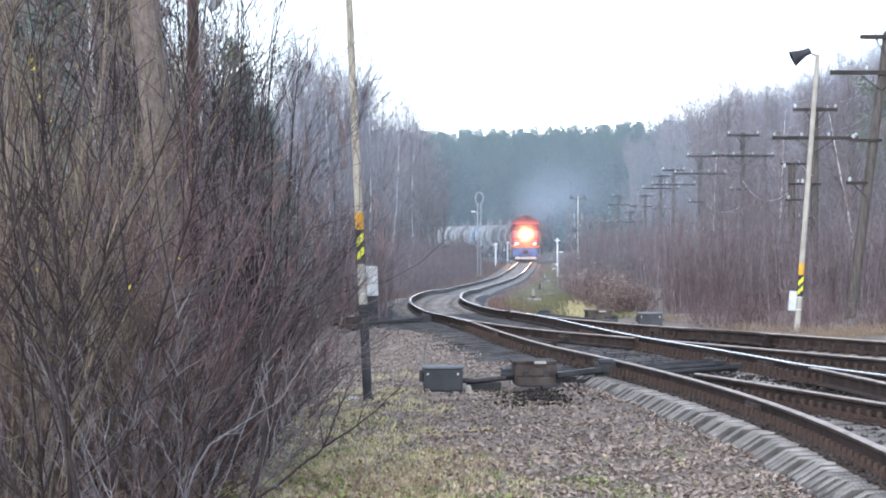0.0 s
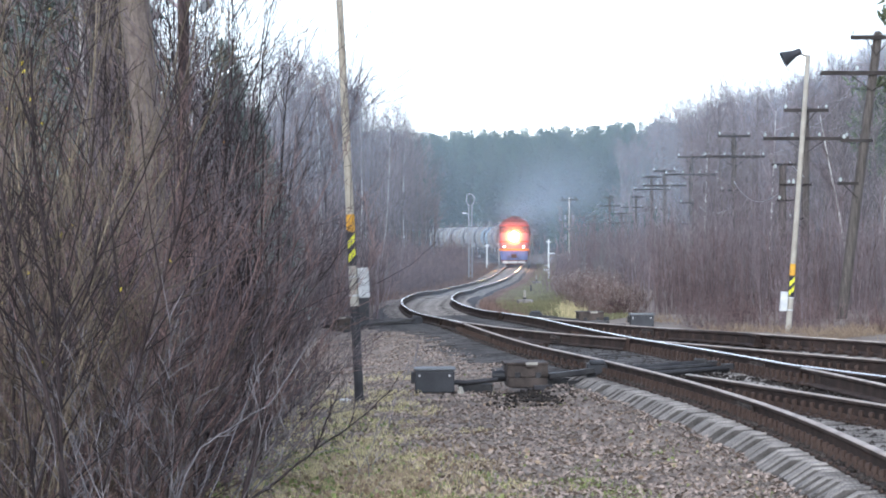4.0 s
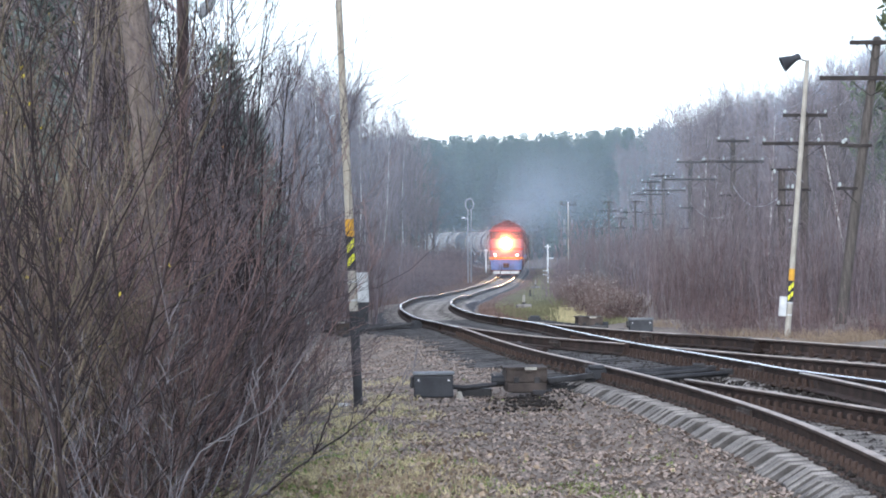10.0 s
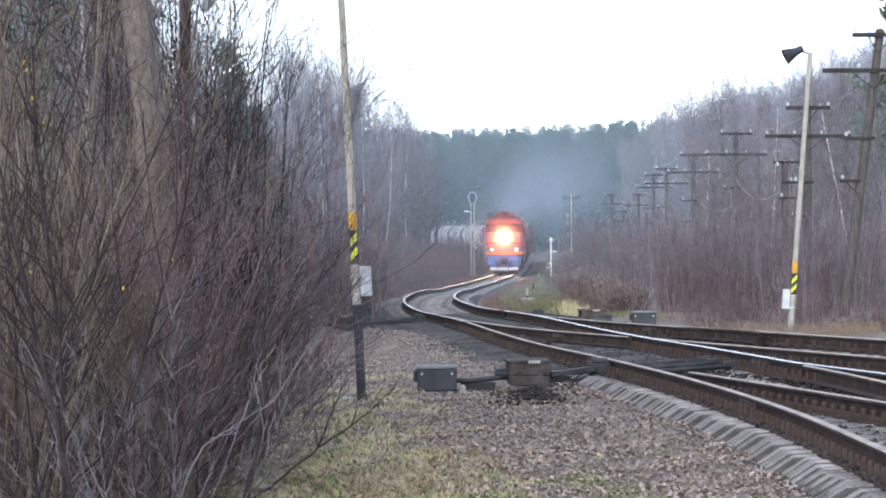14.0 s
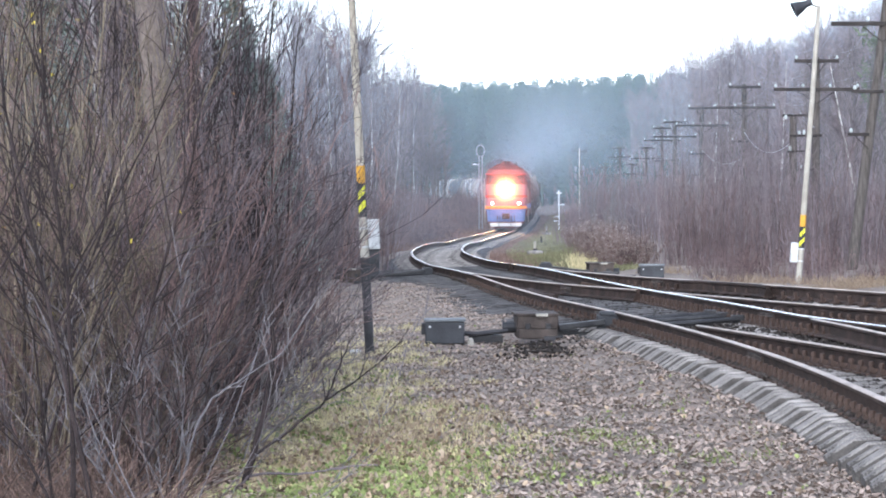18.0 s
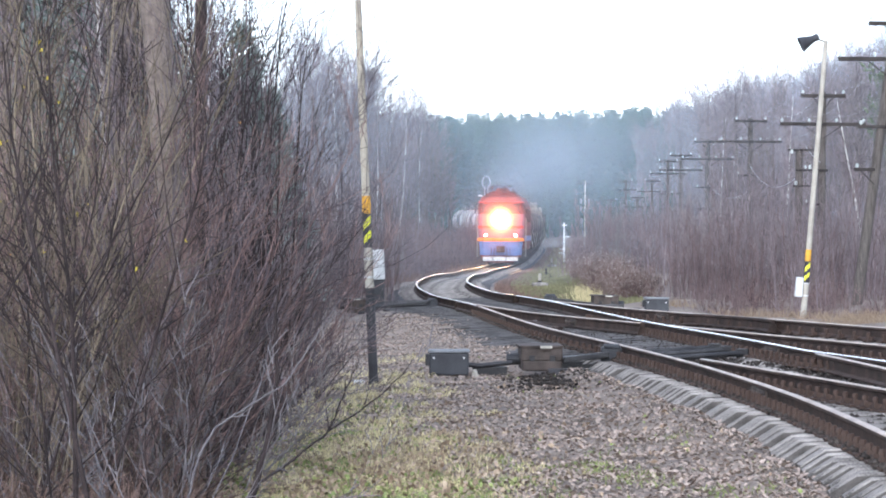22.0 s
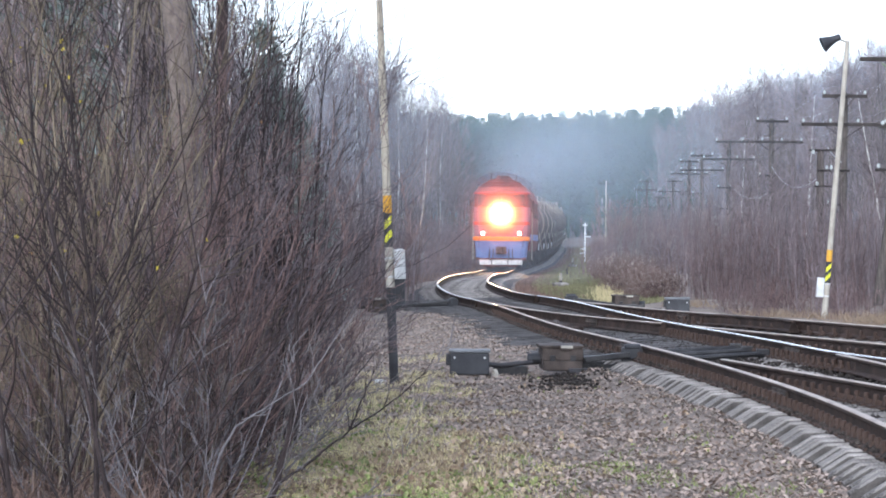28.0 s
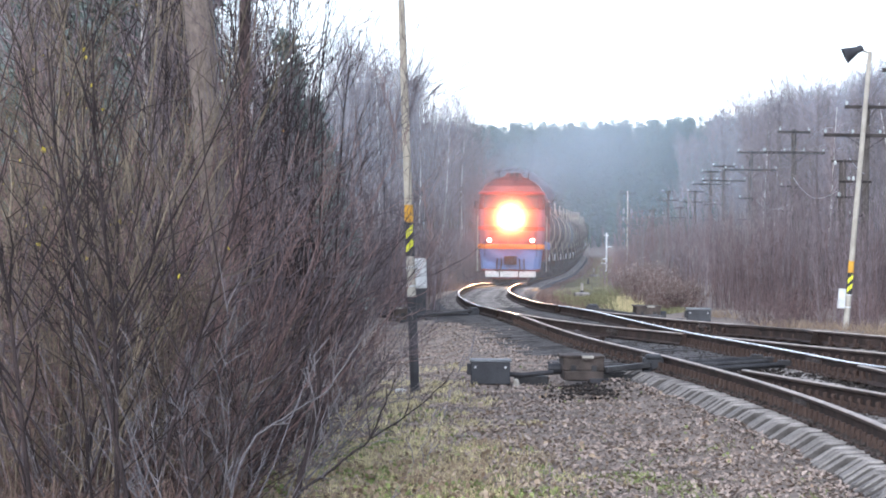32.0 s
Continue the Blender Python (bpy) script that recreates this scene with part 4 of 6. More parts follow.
def sprigs(rng, segs, count, length, angle, lift, taper=0.6, bend=0.2, low=0.0, bits=2, tip=0.35):
    """Side shoots on the bars segs = (P, Q, r0, r1): each a row of `bits` bars that bend upwards."""
    P, Q, r0, r1 = segs
    ln = np.linalg.norm(Q - P, axis=1)
    if low:
        ln = np.where((P[:, 2] + Q[:, 2]) / 2 > low, ln, 0)
    k = rng.choice(len(P), count, p=ln / ln.sum())
    e = rng.random(count)
    a = P[k] + (Q[k] - P[k]) * e[:, None]
    r = (r0[k] + (r1[k] - r0[k]) * e) * taper
    d = unit(Q[k] - P[k])
    side = unit(np.cross(d, rng.normal(size=(count, 3))))
    ang = np.radians(angle) * rng.uniform(0.6, 1.3, count)
    way = unit(d * np.cos(ang)[:, None] + side * np.sin(ang)[:, None] + np.array([[0, 0, lift]]))
    L = length * rng.uniform(0.5, 1.3, count)
    outP, outQ, o0, o1 = [], [], [], []
    for b in range(bits):
        q = a + way * (L / bits)[:, None]
        outP.append(a), outQ.append(q)
        o0.append(r * (1 - (1 - tip) * b / bits)), o1.append(r * (1 - (1 - tip) * (b + 1) / bits))
        a = q
        way = unit(way + rng.normal(size=(count, 3)) * bend + np.array([[0, 0, lift * 0.5]]))
    return np.concatenate(outP), np.concatenate(outQ), np.concatenate(o0), np.concatenate(o1)


def stems(rng, n, height, base, lean, r, bits=5, drift=(0, 0), bend=0.06, tip=0.3):
    """Stems that rise from a patch of ground."""
    a = np.concatenate([rng.normal(size=(n, 2)) * base, np.zeros((n, 1))], 1)
    out = unit(np.concatenate([a[:, :2] / max(base, 1e-3) * lean + rng.normal(size=(n, 2)) * lean * 0.6 + np.array([drift]), np.ones((n, 1))], 1))
    H = height * rng.uniform(0.55, 1.15, n)
    rr = r * rng.uniform(0.5, 1.3, n)
    a[:, 2] -= 0.1
    S = [[], [], [], []]
    for b in range(bits):
        q = a + out * (H / bits)[:, None]
        S[0].append(a), S[1].append(q)
        S[2].append(rr * (1 - (1 - tip) * b / bits)), S[3].append(rr * (1 - (1 - tip) * (b + 1) / bits))
        a = q
        out = unit(out + rng.normal(size=(n, 3)) * bend + np.array([[0, 0, 0.05]]))
    return tuple(np.concatenate(s) for s in S)


def cat(*segs):
    return tuple(np.concatenate([s[i] for s in segs]) for i in range(4))


def blades(rng, at, size, n_each=1):
    """Small folded leaves round the points at."""
    at = np.repeat(at, n_each, 0)
    n = len(at)
    u, w = unit(rng.normal(size=(n, 3))), rng.normal(size=(n, 3))
    w = unit(np.cross(u, w))
    h = np.cross(u, w)
    s = size * rng.uniform(0.6, 1.4, n)[:, None]
    V = np.stack([at, at + u * s * 0.5 + w * s * 0.35 + h * s * 0.12, at + u * s, at + u * s * 0.5 - w * s * 0.35 + h * s * 0.12], 1).reshape(-1, 3)
    T = (np.arange(n)[:, None, None] * 4 + np.array([[0, 1, 2], [0, 2, 3]])[None]).reshape(-1, 3)
    return V, T


def plant(name, label, category, group, pieces):
    """A plant under an Empty, from (part name, mesh) pairs, made at the origin."""
    root = thing(name, Matrix(), label, category, group)
    for nm, me in pieces:
        ob = new(nm, me)
        ob.parent = root
        if nm.endswith("_mass"):
            tagged(ob, kind="stuff")
    return root


def bare_tree(seed, h, bark, twig, n1=34, n2=230, r=0.13, low=0.3, brown=False):
    rng = np.random.default_rng(seed)
    trunk = stems(rng, 1, h / 0.85, 0.001, 0.04, r, 8, bend=0.035, tip=0.15)
    k = h / float(trunk[1][:, 2].max())
    trunk = (trunk[0] * k, trunk[1] * k, trunk[2], trunk[3])
    top = h
    limbs = sprigs(rng, trunk, n1, h * 0.2, 42, 0.35, 0.5, 0.12, top * low, 3, 0.3)
    tw = sprigs(rng, cat(limbs, tuple(s[-2:] for s in trunk)), n2, h * 0.085, 40, 0.12, 0.6, 0.2, 0, 2, 0.4)
    tw = (tw[0], tw[1], np.maximum(tw[2], 0.013), np.maximum(tw[3], 0.009))
    bars = [sticks(*trunk, 7)] + ([] if brown else [sticks(*limbs, 4)])
    fine = [sticks(*tw, 3)] + ([sticks(*limbs, 4)] if brown else [])
    return [("trunk", soup("trunk", *join(bars), bark)), ("crown", soup("crown", *join(fine), twig))]


def spruce(seed, h, n=210, droop=-0.25, mt=None, width=0.2, low=0.08, m=9, full=0.17):
    rng = np.random.default_rng(seed)
    trunk = stems(rng, 1, h / 0.85, 0.001, 0.01, h * 0.012, 5, bend=0.01, tip=0.1)
    top = float(trunk[1][:, 2].max())
    e = low + (1 - low) * rng.random(n) ** 0.85
    ang = rng.uniform(0, 6.283, n)
    ln = h * width * (1.02 - e) ** 0.8 * rng.uniform(0.55, 1.2, n) + 0.2
    way = unit(np.stack([np.cos(ang), np.sin(ang), droop + 0.9 * e**3 + rng.uniform(-0.15, 0.15, n)], 1))
    P = np.stack([np.zeros(n), np.zeros(n), e * top], 1)
    Q = P + way * ln[:, None]
    fans = sticks(P, Q, np.full(n, 0.03), np.full(n, 0.01), 3)
    # needle sprays along each bough
    f = rng.uniform(0.3, 1.0, (n, m))
    at = (P[:, None] + (Q - P)[:, None] * f[..., None]).reshape(-1, 3)
    w2 = unit(np.repeat(way, m, 0) + rng.normal(size=(n * m, 3)) * 0.55 + np.array([[0, 0, -0.25]]))
    l2 = np.repeat(ln, m) * rng.uniform(0.14, 0.32, n * m) + 0.12
    spray = sticks(at, at + w2 * l2[:, None], l2 * full, l2 * 0.03, 3)
    return [("trunk", soup("trunk", *sticks(*trunk, 7), M_BARK)), ("crown", soup("crown", *join([fans, spray]), mt or M_SPRUCE))]


def pine(seed, h, n=70, low=0.5, mt=None, tufts=10):
    rng = np.random.default_rng(seed)
    trunk = stems(rng, 1, h / 0.85, 0.001, 0.02, h * 0.012, 7, bend=0.02, tip=0.25)
    top = float(trunk[1][:, 2].max())
    limbs = sprigs(rng, trunk, n, h * 0.17, 62, 0.25, 0.45, 0.15, top * low, 2, 0.3)
    ends = np.concatenate([limbs[1], (limbs[0] + limbs[1]) / 2, trunk[1][-2:]])
    at = np.repeat(ends, tufts, 0) + rng.normal(size=(len(ends) * tufts, 3)) * h * 0.014
    w = unit(rng.normal(size=at.shape) + np.array([[0, 0, 0.6]]))
    L = h * 0.035 * rng.uniform(0.6, 1.4, len(at))
    tuft = sticks(at, at + w * L[:, None], L * 0.24, L * 0.05, 3)
    return [("trunk", soup("trunk", *join([sticks(*trunk, 8), sticks(*limbs, 4)]), M_PINEBARK)), ("crown", soup("crown", *tuft, mt or M_PINE))]


def shrub(seed, n, h, base, lean, r, twig, n1, n2, n3=0, drift=(0, 0), leaves=0, leafmat=None, l1=0.3, thin=0.0022, angle=30, bend=0.07, leafsize=0.05, lift=0.2):
    rng = np.random.default_rng(seed)
    st = stems(rng, n, h, base, lean, r, 6, drift, bend)
    a = sprigs(rng, st, n1, h * l1, angle, lift, 0.62, 0.14, h * 0.08, 3, 0.45)
    b = sprigs(rng, cat(a, st), n2, h * 0.14, 34, 0.15, 0.6, 0.18, h * 0.1, 2, 0.5)
    fine = [b]
    if n3:
        fine.append(sprigs(rng, cat(a, b), n3, h * 0.07, 38, 0.08, 0.65, 0.2, h * 0.1, 2, 0.5))
    f = cat(*fine)
    f = (f[0], f[1], np.maximum(f[2], thin * 1.3), np.maximum(f[3], thin))
    out = [("stem_mass", soup("stem_mass", *join([sticks(*st, 6 if thin < 0.005 else 3), sticks(*a, 4 if thin < 0.005 else 3)]), twig)), ("twig_mass", soup("twig_mass", *sticks(*f, 3), twig))]
    if leaves:
        k = rng.choice(len(f[0]), leaves)
        out.append(("leaf_mass", soup("leaf_mass", *blades(rng, f[1][k], leafsize), leafmat)))
    return out


# woods on both sides of the line
def scatter(kinds, spots, seed, sway=3.0):
    rnd = random.Random(seed)
    used = set()
    for i, (x, y, s, *turn) in enumerate(spots):
        k = i if i < len(kinds) else rnd.randrange(len(kinds))
        r = kinds[k]
        z = gz(x, y, -0.05)
        m = Matrix.Translation((x, y, z)) @ Euler((radians(rnd.uniform(-sway, sway)), radians(rnd.uniform(-sway, sway)), turn[0] if turn else rnd.uniform(0, 6.28))).to_matrix().to_4x4()
        if k not in used:
            used.add(k)
            r.matrix_basis = m
            r.scale = (s, s, s)
        else:
            c = copy_thing(r, m)
            c.matrix_basis = m @ Matrix.Diagonal((s, s, s, 1))


def crest(a, y):
    """Height of the wood's top on the slope beyond the poles, at the bearing a."""
    e = float(np.interp(a, (0.06, 0.074, 0.083, 0.098, 0.122, 0.14, 0.161, 0.2), (0.034, 0.039, 0.0465, 0.05, 0.053, 0.058, 0.066, 0.074)))
    return 1.85 + e * y - float(ground_z(a * y, y))


def build_woods():
    rnd = random.Random(11)
    G1 = "bare trees of the wood"
    dull = [plant("tree", "leafless grey-brown tree with fine purple twigs", "tree", G1, bare_tree(20 + i, 13, M_BARK, M_TWIG)) for i in range(4)]
    birch = [plant("birch_tree", "leafless white-barked birch with fine brown twigs", "birch", "birches of the wood", bare_tree(40 + i, 13, M_BIRCH, M_TWIG, 28, 220, 0.1, 0.35, True)) for i in range(3)]
    spr = [plant("spruce_tree", "dark green spruce with drooping boughs", "spruce", "spruces of the wood", spruce(60 + i, 13)) for i in range(3)]
    pin = [plant("pine_tree", "tall pine with a bare tan trunk and green crown", "pine", "pines of the wood", pine(70 + i, 14)) for i in range(2)]
    right, rb = [], []
    for i in range(230):
        y = 150 + 270 * rnd.random() ** 0.8
        a = (0.09 if y < 340 else 0.075) + 0.088 * rnd.random() ** 0.8
        (rb if rnd.random() < 0.14 else right).append((a * y, y, crest(a, y) * rnd.uniform(0.7, 1.0) / 13))
    for i in range(12):
        y = rnd.uniform(125, 165)
        a = rnd.uniform(0.135, 0.175)
        right.append((a * y, y, crest(a, y) * rnd.uniform(0.75, 1.0) / 13))
    scatter(dull, right, 1)
    scatter(birch, rb, 2)
    left, lb, ls = [], [], []
    for i in range(150):
        y = 75 + 330 * rnd.random() ** 0.9
        x = float(left_x(y)) - 9.5 - rnd.random() ** 1.4 * 26
        q = rnd.random()
        (lb if q < 0.3 else left).append((x, y, (0.75 + 0.3 * y / 300) * rnd.uniform(0.75, 1.12)))
    while len(left) < 175:
        y = rnd.uniform(140, 330)
        a = rnd.uniform(-0.06, 0.0)
        if a * y < float(left_x(y)) - 7:
            e = float(np.interp(a, (-0.06, -0.045, -0.029, -0.011, 0.0), (0.064, 0.06, 0.054, 0.041, 0.034)))
            left.append((a * y, y, (1.85 + e * y - float(ground_z(a * y, y))) * rnd.uniform(0.8, 1.02) / 13))
    scatter(dull, left, 3)
    scatter(birch, lb, 4)
    for i in range(46):
        y = rnd.uniform(85, 170)
        x = -(0.05 + rnd.random() * 0.13) * y - 2.5
        ls.append((x, y, rnd.uniform(0.8, 1.2) * (0.28 + 0.72 * float(smooth01((-x / y - 0.088) / 0.045)))))
    for a, h in ((-0.146, 15), (-0.131, 13), (-0.117, 14)):
        y = rnd.uniform(82, 112)
        ls.append((a * y, y, h / 13))
    scatter(spr, ls, 5)
    # young dense conifers close behind the thicket: bearing, distance, rise of the tip
    young = [plant("young_conifer", "dense young conifer behind the thicket, green paled for haze", "conifer", "young conifers behind the thicket", spruce(80 + i, 6.5, 200, 0.3, M_YOUNG, 0.21, 0.05, 15, 0.11)) for i in range(3)]
    scatter(young, [(a * y, y, (1.85 + e * y - gz(a * y, y)) / 6.5) for a, y, e in ((-0.071, 60, 0.066), (-0.066, 68, 0.05), (-0.079, 64, 0.05), (-0.094, 62, 0.04), (-0.117, 56, 0.1), (-0.126, 60, 0.115), (-0.136, 57, 0.12), (-0.146, 63, 0.11), (-0.156, 58, 0.12), (-0.107, 66, 0.085), (-0.162, 66, 0.13), (-0.112, 72, 0.1))], 15, 2)
    scatter(dull, [(-rnd.uniform(0.108, 0.17) * y, y, rnd.uniform(0.75, 1.0)) for y in (46, 50, 55, 58, 62, 66, 70, 74, 78, 52, 60, 68, 48, 64)], 16)
    # birches that show singly
    scatter(birch, [(a * y, y, (1.85 + e * y - gz(a * y, y)) / 13) for a, y, e in ((-0.039, 88, 0.056), (-0.0275, 112, 0.05), (-0.123, 50, 0.13), (-0.02, 150, 0.046), (0.118, 118, 0.047))], 18, 5)
    scatter(pin, [(14.8, 84, 0.55), (24.0, 152, 0.85), (17.5, 90, 0.7), (-14, 90, 1.0), (-17, 100, 1.1), (-19.5, 105, 1.0), (-11, 76, 0.9)], 6)
    # one slim birch leaning over beside the poles
    copy_thing(birch[0], Matrix()).matrix_basis = pose(13.7, 92, gz(13.7, 92, -0.05), 0, -9.5, 40) @ Matrix.Diagonal((0.5, 0.5, 0.5, 1))


build_woods()


def build_far_wood():
    """The conifer wood that closes the valley: one mass of trees."""
    rng = np.random.default_rng(9)
    kinds = []
    for i in range(4):
        n = 300
        h = 20.0
        e = 0.06 + 0.94 * rng.random(n) ** 0.75
        ang = rng.uniform(0, 6.283, n)
        wid = h * 0.14 * np.clip(1.04 - e, 0.01, 1) ** 0.75 * (0.75 + 0.25 * np.sin(e * 14 + i)) + 0.15
        rr = wid * np.sqrt(rng.random(n))
        at = np.stack([np.cos(ang) * rr, np.sin(ang) * rr, e * h], 1)
        w = unit(np.stack([np.cos(ang), np.sin(ang), rng.uniform(-0.3, 0.8, n)], 1))
        L = rng.uniform(0.5, 1.1, n) * (1.2 - 0.8 * e)
        kinds.append(join([sticks(at, at + w * L[:, None], L * 0.36, L * 0.06, 3), sticks(np.array([[0, 0, -0.5]]), np.array([[0, 0, h * 0.95]]), np.array([0.25]), np.array([0.05]), 5)]))
    out = []
    for i, (v, t) in enumerate(kinds):
        n = 175
        y = 430 + 260 * rng.random(n) ** 1.3
        x = (rng.uniform(-0.05, 0.095, n)) * y
        s = rng.uniform(0.84, 0.98, n) * (1 + (y - 430) / 1000)
        out.append(spread(v, t, np.stack([x, y, ground_z(x, y) - 0.3, rng.uniform(0, 6.28, n), s], 1)))
    ob = new("distant_conifer_wood", soup("distant_conifer_wood", *join(out), M_HAZEPINE))
    tagged(ob, "hazy blue-green conifer wood closing the valley", "wood", kind="stuff")
    # far bare wood behind both flanks
    v, t = join([(np.array([c.co[:] for c in me.vertices]), np.array([p.vertices[:] for p in me.polygons])) for _, me in bare_tree(99, 15, M_BARK, M_TWIG, 24, 130)])
    pts = []
    for i in range(380):
        y = rng.uniform(250, 480)
        x = y * ((0.062 if y > 350 else 0.088) + 0.1 * rng.random() ** 0.65)
        pts.append((x, y, float(ground_z(x, y)), rng.uniform(0, 6.28), crest(x / y, y) * rng.uniform(0.84, 1.02) / 15))
    for i in range(190):
        y = rng.uniform(190, 430)
        x = float(left_x(y)) - 13 - rng.random() ** 1.3 * 50
        pts.append((x, y, float(ground_z(x, y)), rng.uniform(0, 6.28), rng.uniform(0.7, 1.05)))
    ob = new("distant_bare_wood", soup("distant_bare_wood", *spread(v, t, pts), M_TWIG))
    tagged(ob, "far mass of leafless purple-grey trees", "wood", kind="stuff")


build_far_wood()


def build_brush():
    """Undergrowth between the line and the woods."""
    rng = np.random.default_rng(21)
    G2 = "bushes along the line"
    kinds = []
    for i, (mt, h) in enumerate(((M_TWIG, 3.4), (M_REDTWIG, 3.2), (M_GREYTWIG, 3.0), (M_TWIG, 4.2), (M_REDTWIG, 2.6), (M_GREYTWIG, 3.2))):
        kinds.append(plant("bush", "leafless bush of upright purple-brown stems", "bush", G2, shrub(100 + i, 26, h * 1.15, 0.75, 0.05, 0.016, mt, 64, 170, thin=0.007, l1=0.17, angle=24, bend=0.04)))
    spots = []
    for i in range(140):
        y = 58 + 170 * rng.random() ** 1.2
        x = 7.4 + 0.02 * (y - 60) + rng.random() ** 1.3 * 16 - (2.0 if 110 < y < 150 else 0) + (1.4 if y > 150 else 0)
        spots.append((x, y, rng.uniform(0.7, 1.15) * (0.85 if y < 80 else 1)))
    for i in range(60):
        y = rng.uniform(115, 300)
        spots.append((float(left_x(y)) + 8.5 + rng.random() * 6, y, rng.uniform(0.7, 1.1)))
    for i in range(48):
        y = rng.uniform(68, 82)
        spots.append((y * rng.uniform(0.08, 0.168), y, rng.uniform(0.55, 0.95)))
    for i in range(55):
        y = rng.uniform(44, 100)
        spots.append((-1.9 - 0.012 * (y - 46) - rng.random() ** 1.3 * 4.5, y, rng.uniform(0.45, 0.85)))
    for i in range(85):
        y = rng.uniform(60, 300)
        spots.append((float(left_x(y)) - 3.4 - rng.random() ** 1.3 * 8, y, rng.uniform(0.55, 1.0)))
    for i in range(90):
        y = 72 + 150 * rng.random()
        spots.append((float(left_x(y)) - 2.7 - rng.random() ** 1.2 * 5.5, y, rng.uniform(0.25, 0.6)))
    for i in range(110):
        y = rng.uniform(72, 190)
        spots.append((float(left_x(y)) - 1.9 - rng.random() * 4.5, y, rng.uniform(0.28, 0.62)))
    for i in range(120):
        y = rng.uniform(150, 300)
        spots.append((float(left_x(y)) - 3.4 - rng.random() ** 1.2 * 9, y, rng.uniform(0.55, 0.95)))
    for i in range(90):
        y = rng.uniform(190, 320)
        spots.append((float(left_x(y)) + (-2.6 - rng.random() * 3 if i % 2 else 5.5 + rng.random() * 4), y, rng.uniform(0.25, 0.45)))
    spots = [p for p in spots if not (p[1] < 70 and -0.05 < p[0] / p[1] < 0)]
    spots = [p for p in spots if not (p[1] < 54 and 0.1 < p[0] / p[1] < 0.148)]
    # low in front of the first poles, and lower towards them
    spots = [(x, y, k * (0.45 if y < 67 else 0.8 if y < 150 else 0.9) if x / y > 0.06 else k) for x, y, k in spots]
    near = [p for p in spots if p[1] < 128]
    far = [p for p in spots if p[1] >= 128]
    scatter(kinds, near, 7, 5)
    shapes = []
    for i in range(4):
        v, t = join([(np.array([c.co[:] for c in me.vertices]), np.array([p.vertices[:] for p in me.polygons])) for _, me in shrub(150 + i, 16, 3.4, 0.75, 0.06, 0.02, M_REDTWIG, 44, 110, thin=0.012, l1=0.18, angle=24, bend=0.04)])
        mine = far[i::4]
        shapes.append(spread(v, t, [(x, y, float(ground_z(x, y)) - 0.05, rng.uniform(0, 6.28), k) for x, y, k in mine]))
    ob = new("distant_brush", soup("distant_brush", *join(shapes), M_REDTWIG))
    tagged(ob, "far belt of leafless reddish-purple bushes", "brush", kind="stuff")
    # dense low scrub on the bank beside the line
    low = [plant("scrub_bush", "low dense red-brown leafless scrub", "bush", "low scrub beside the line", shrub(160 + i, 40, 1.4, 0.65, 0.14, 0.014, (M_SCRUB, M_REDTWIG)[i], 100, 240, thin=0.011, l1=0.24)) for i in range(2)]
    sp = []
    for i in range(95):
        y = 72 + 110 * rng.random() ** 1.2
        sp.append((float(left_x(y)) - 2.2 - rng.random() * 6.5, y, rng.uniform(0.6, 1.15)))
    for i in range(48):
        y = rng.uniform(47, 67)
        x = float(far_x(y)) + 3.7 + rng.random() ** 1.3 * 4
        sp.append((x, y, rng.uniform(0.2, 0.5) * (0.5 if y < 54 and abs(x / y - 0.1245) < 0.02 else 1)))
    scatter(low, sp, 17, 6)
    # pale grey seedheads by the limit posts
    pale = [plant("pale_bush", "dark red-brown bush with pale fluffy seedheads", "bush", "pale bushes", shrub(130 + i, 36, 1.35, 0.42, 0.3, 0.01, M_THICKRED, 110, 320, thin=0.006, l1=0.3, leaves=700, leafmat=M_SEEDSPECK, leafsize=0.048)) for i in range(2)]
    sp = [(y * rng.uniform(0.0495, 0.072), y, rng.uniform(0.4, 0.66)) for y in rng.uniform(70, 90, 24)]
    sp += [(y * rng.uniform(0.0435, 0.06), y, rng.uniform(0.5, 0.8)) for y in rng.uniform(98, 122, 16)]
    scatter(pale, sp, 8, 6)
    # the wood's edge closes in behind them
    edge = [plant("bush", "leafless bush of upright purple-brown stems", "bush", G2, shrub(170 + i, 24, 3.0, 0.8, 0.08, 0.016, M_REDTWIG, 70, 200, thin=0.009, l1=0.2, angle=26, bend=0.05)) for i in range(2)]
    scatter(edge, [(y * rng.uniform(0.0445, 0.064), y, rng.uniform(0.5, 0.85)) for y in rng.uniform(124, 150, 20)], 23, 5)
    # dry reeds at the foot of the wood
    n = 1500
    c = rng.integers(0, 14, n)
    y = rng.uniform(44, 66, 14)[c] + rng.normal(size=n) * 0.35
    x = far_x(y) + 3.0 + (rng.random(14) ** 1.2 * 1.6)[c] + rng.normal(size=n) * 0.35
    z = ground_z(x, y)
    P = np.stack([x, y, z - 0.03], 1)
    Q = P + np.stack([rng.normal(size=n) * 0.12, rng.normal(size=n) * 0.12, rng.uniform(0.06, 0.24, n)], 1)
    ob = new("dry_reeds", soup("dry_reeds", *sticks(P, Q, np.full(n, 0.008), np.full(n, 0.003), 3), M_STRAW))
    tagged(ob, "straw-coloured dry grass at the wood's foot", "dry grass", kind="stuff")


build_brush()


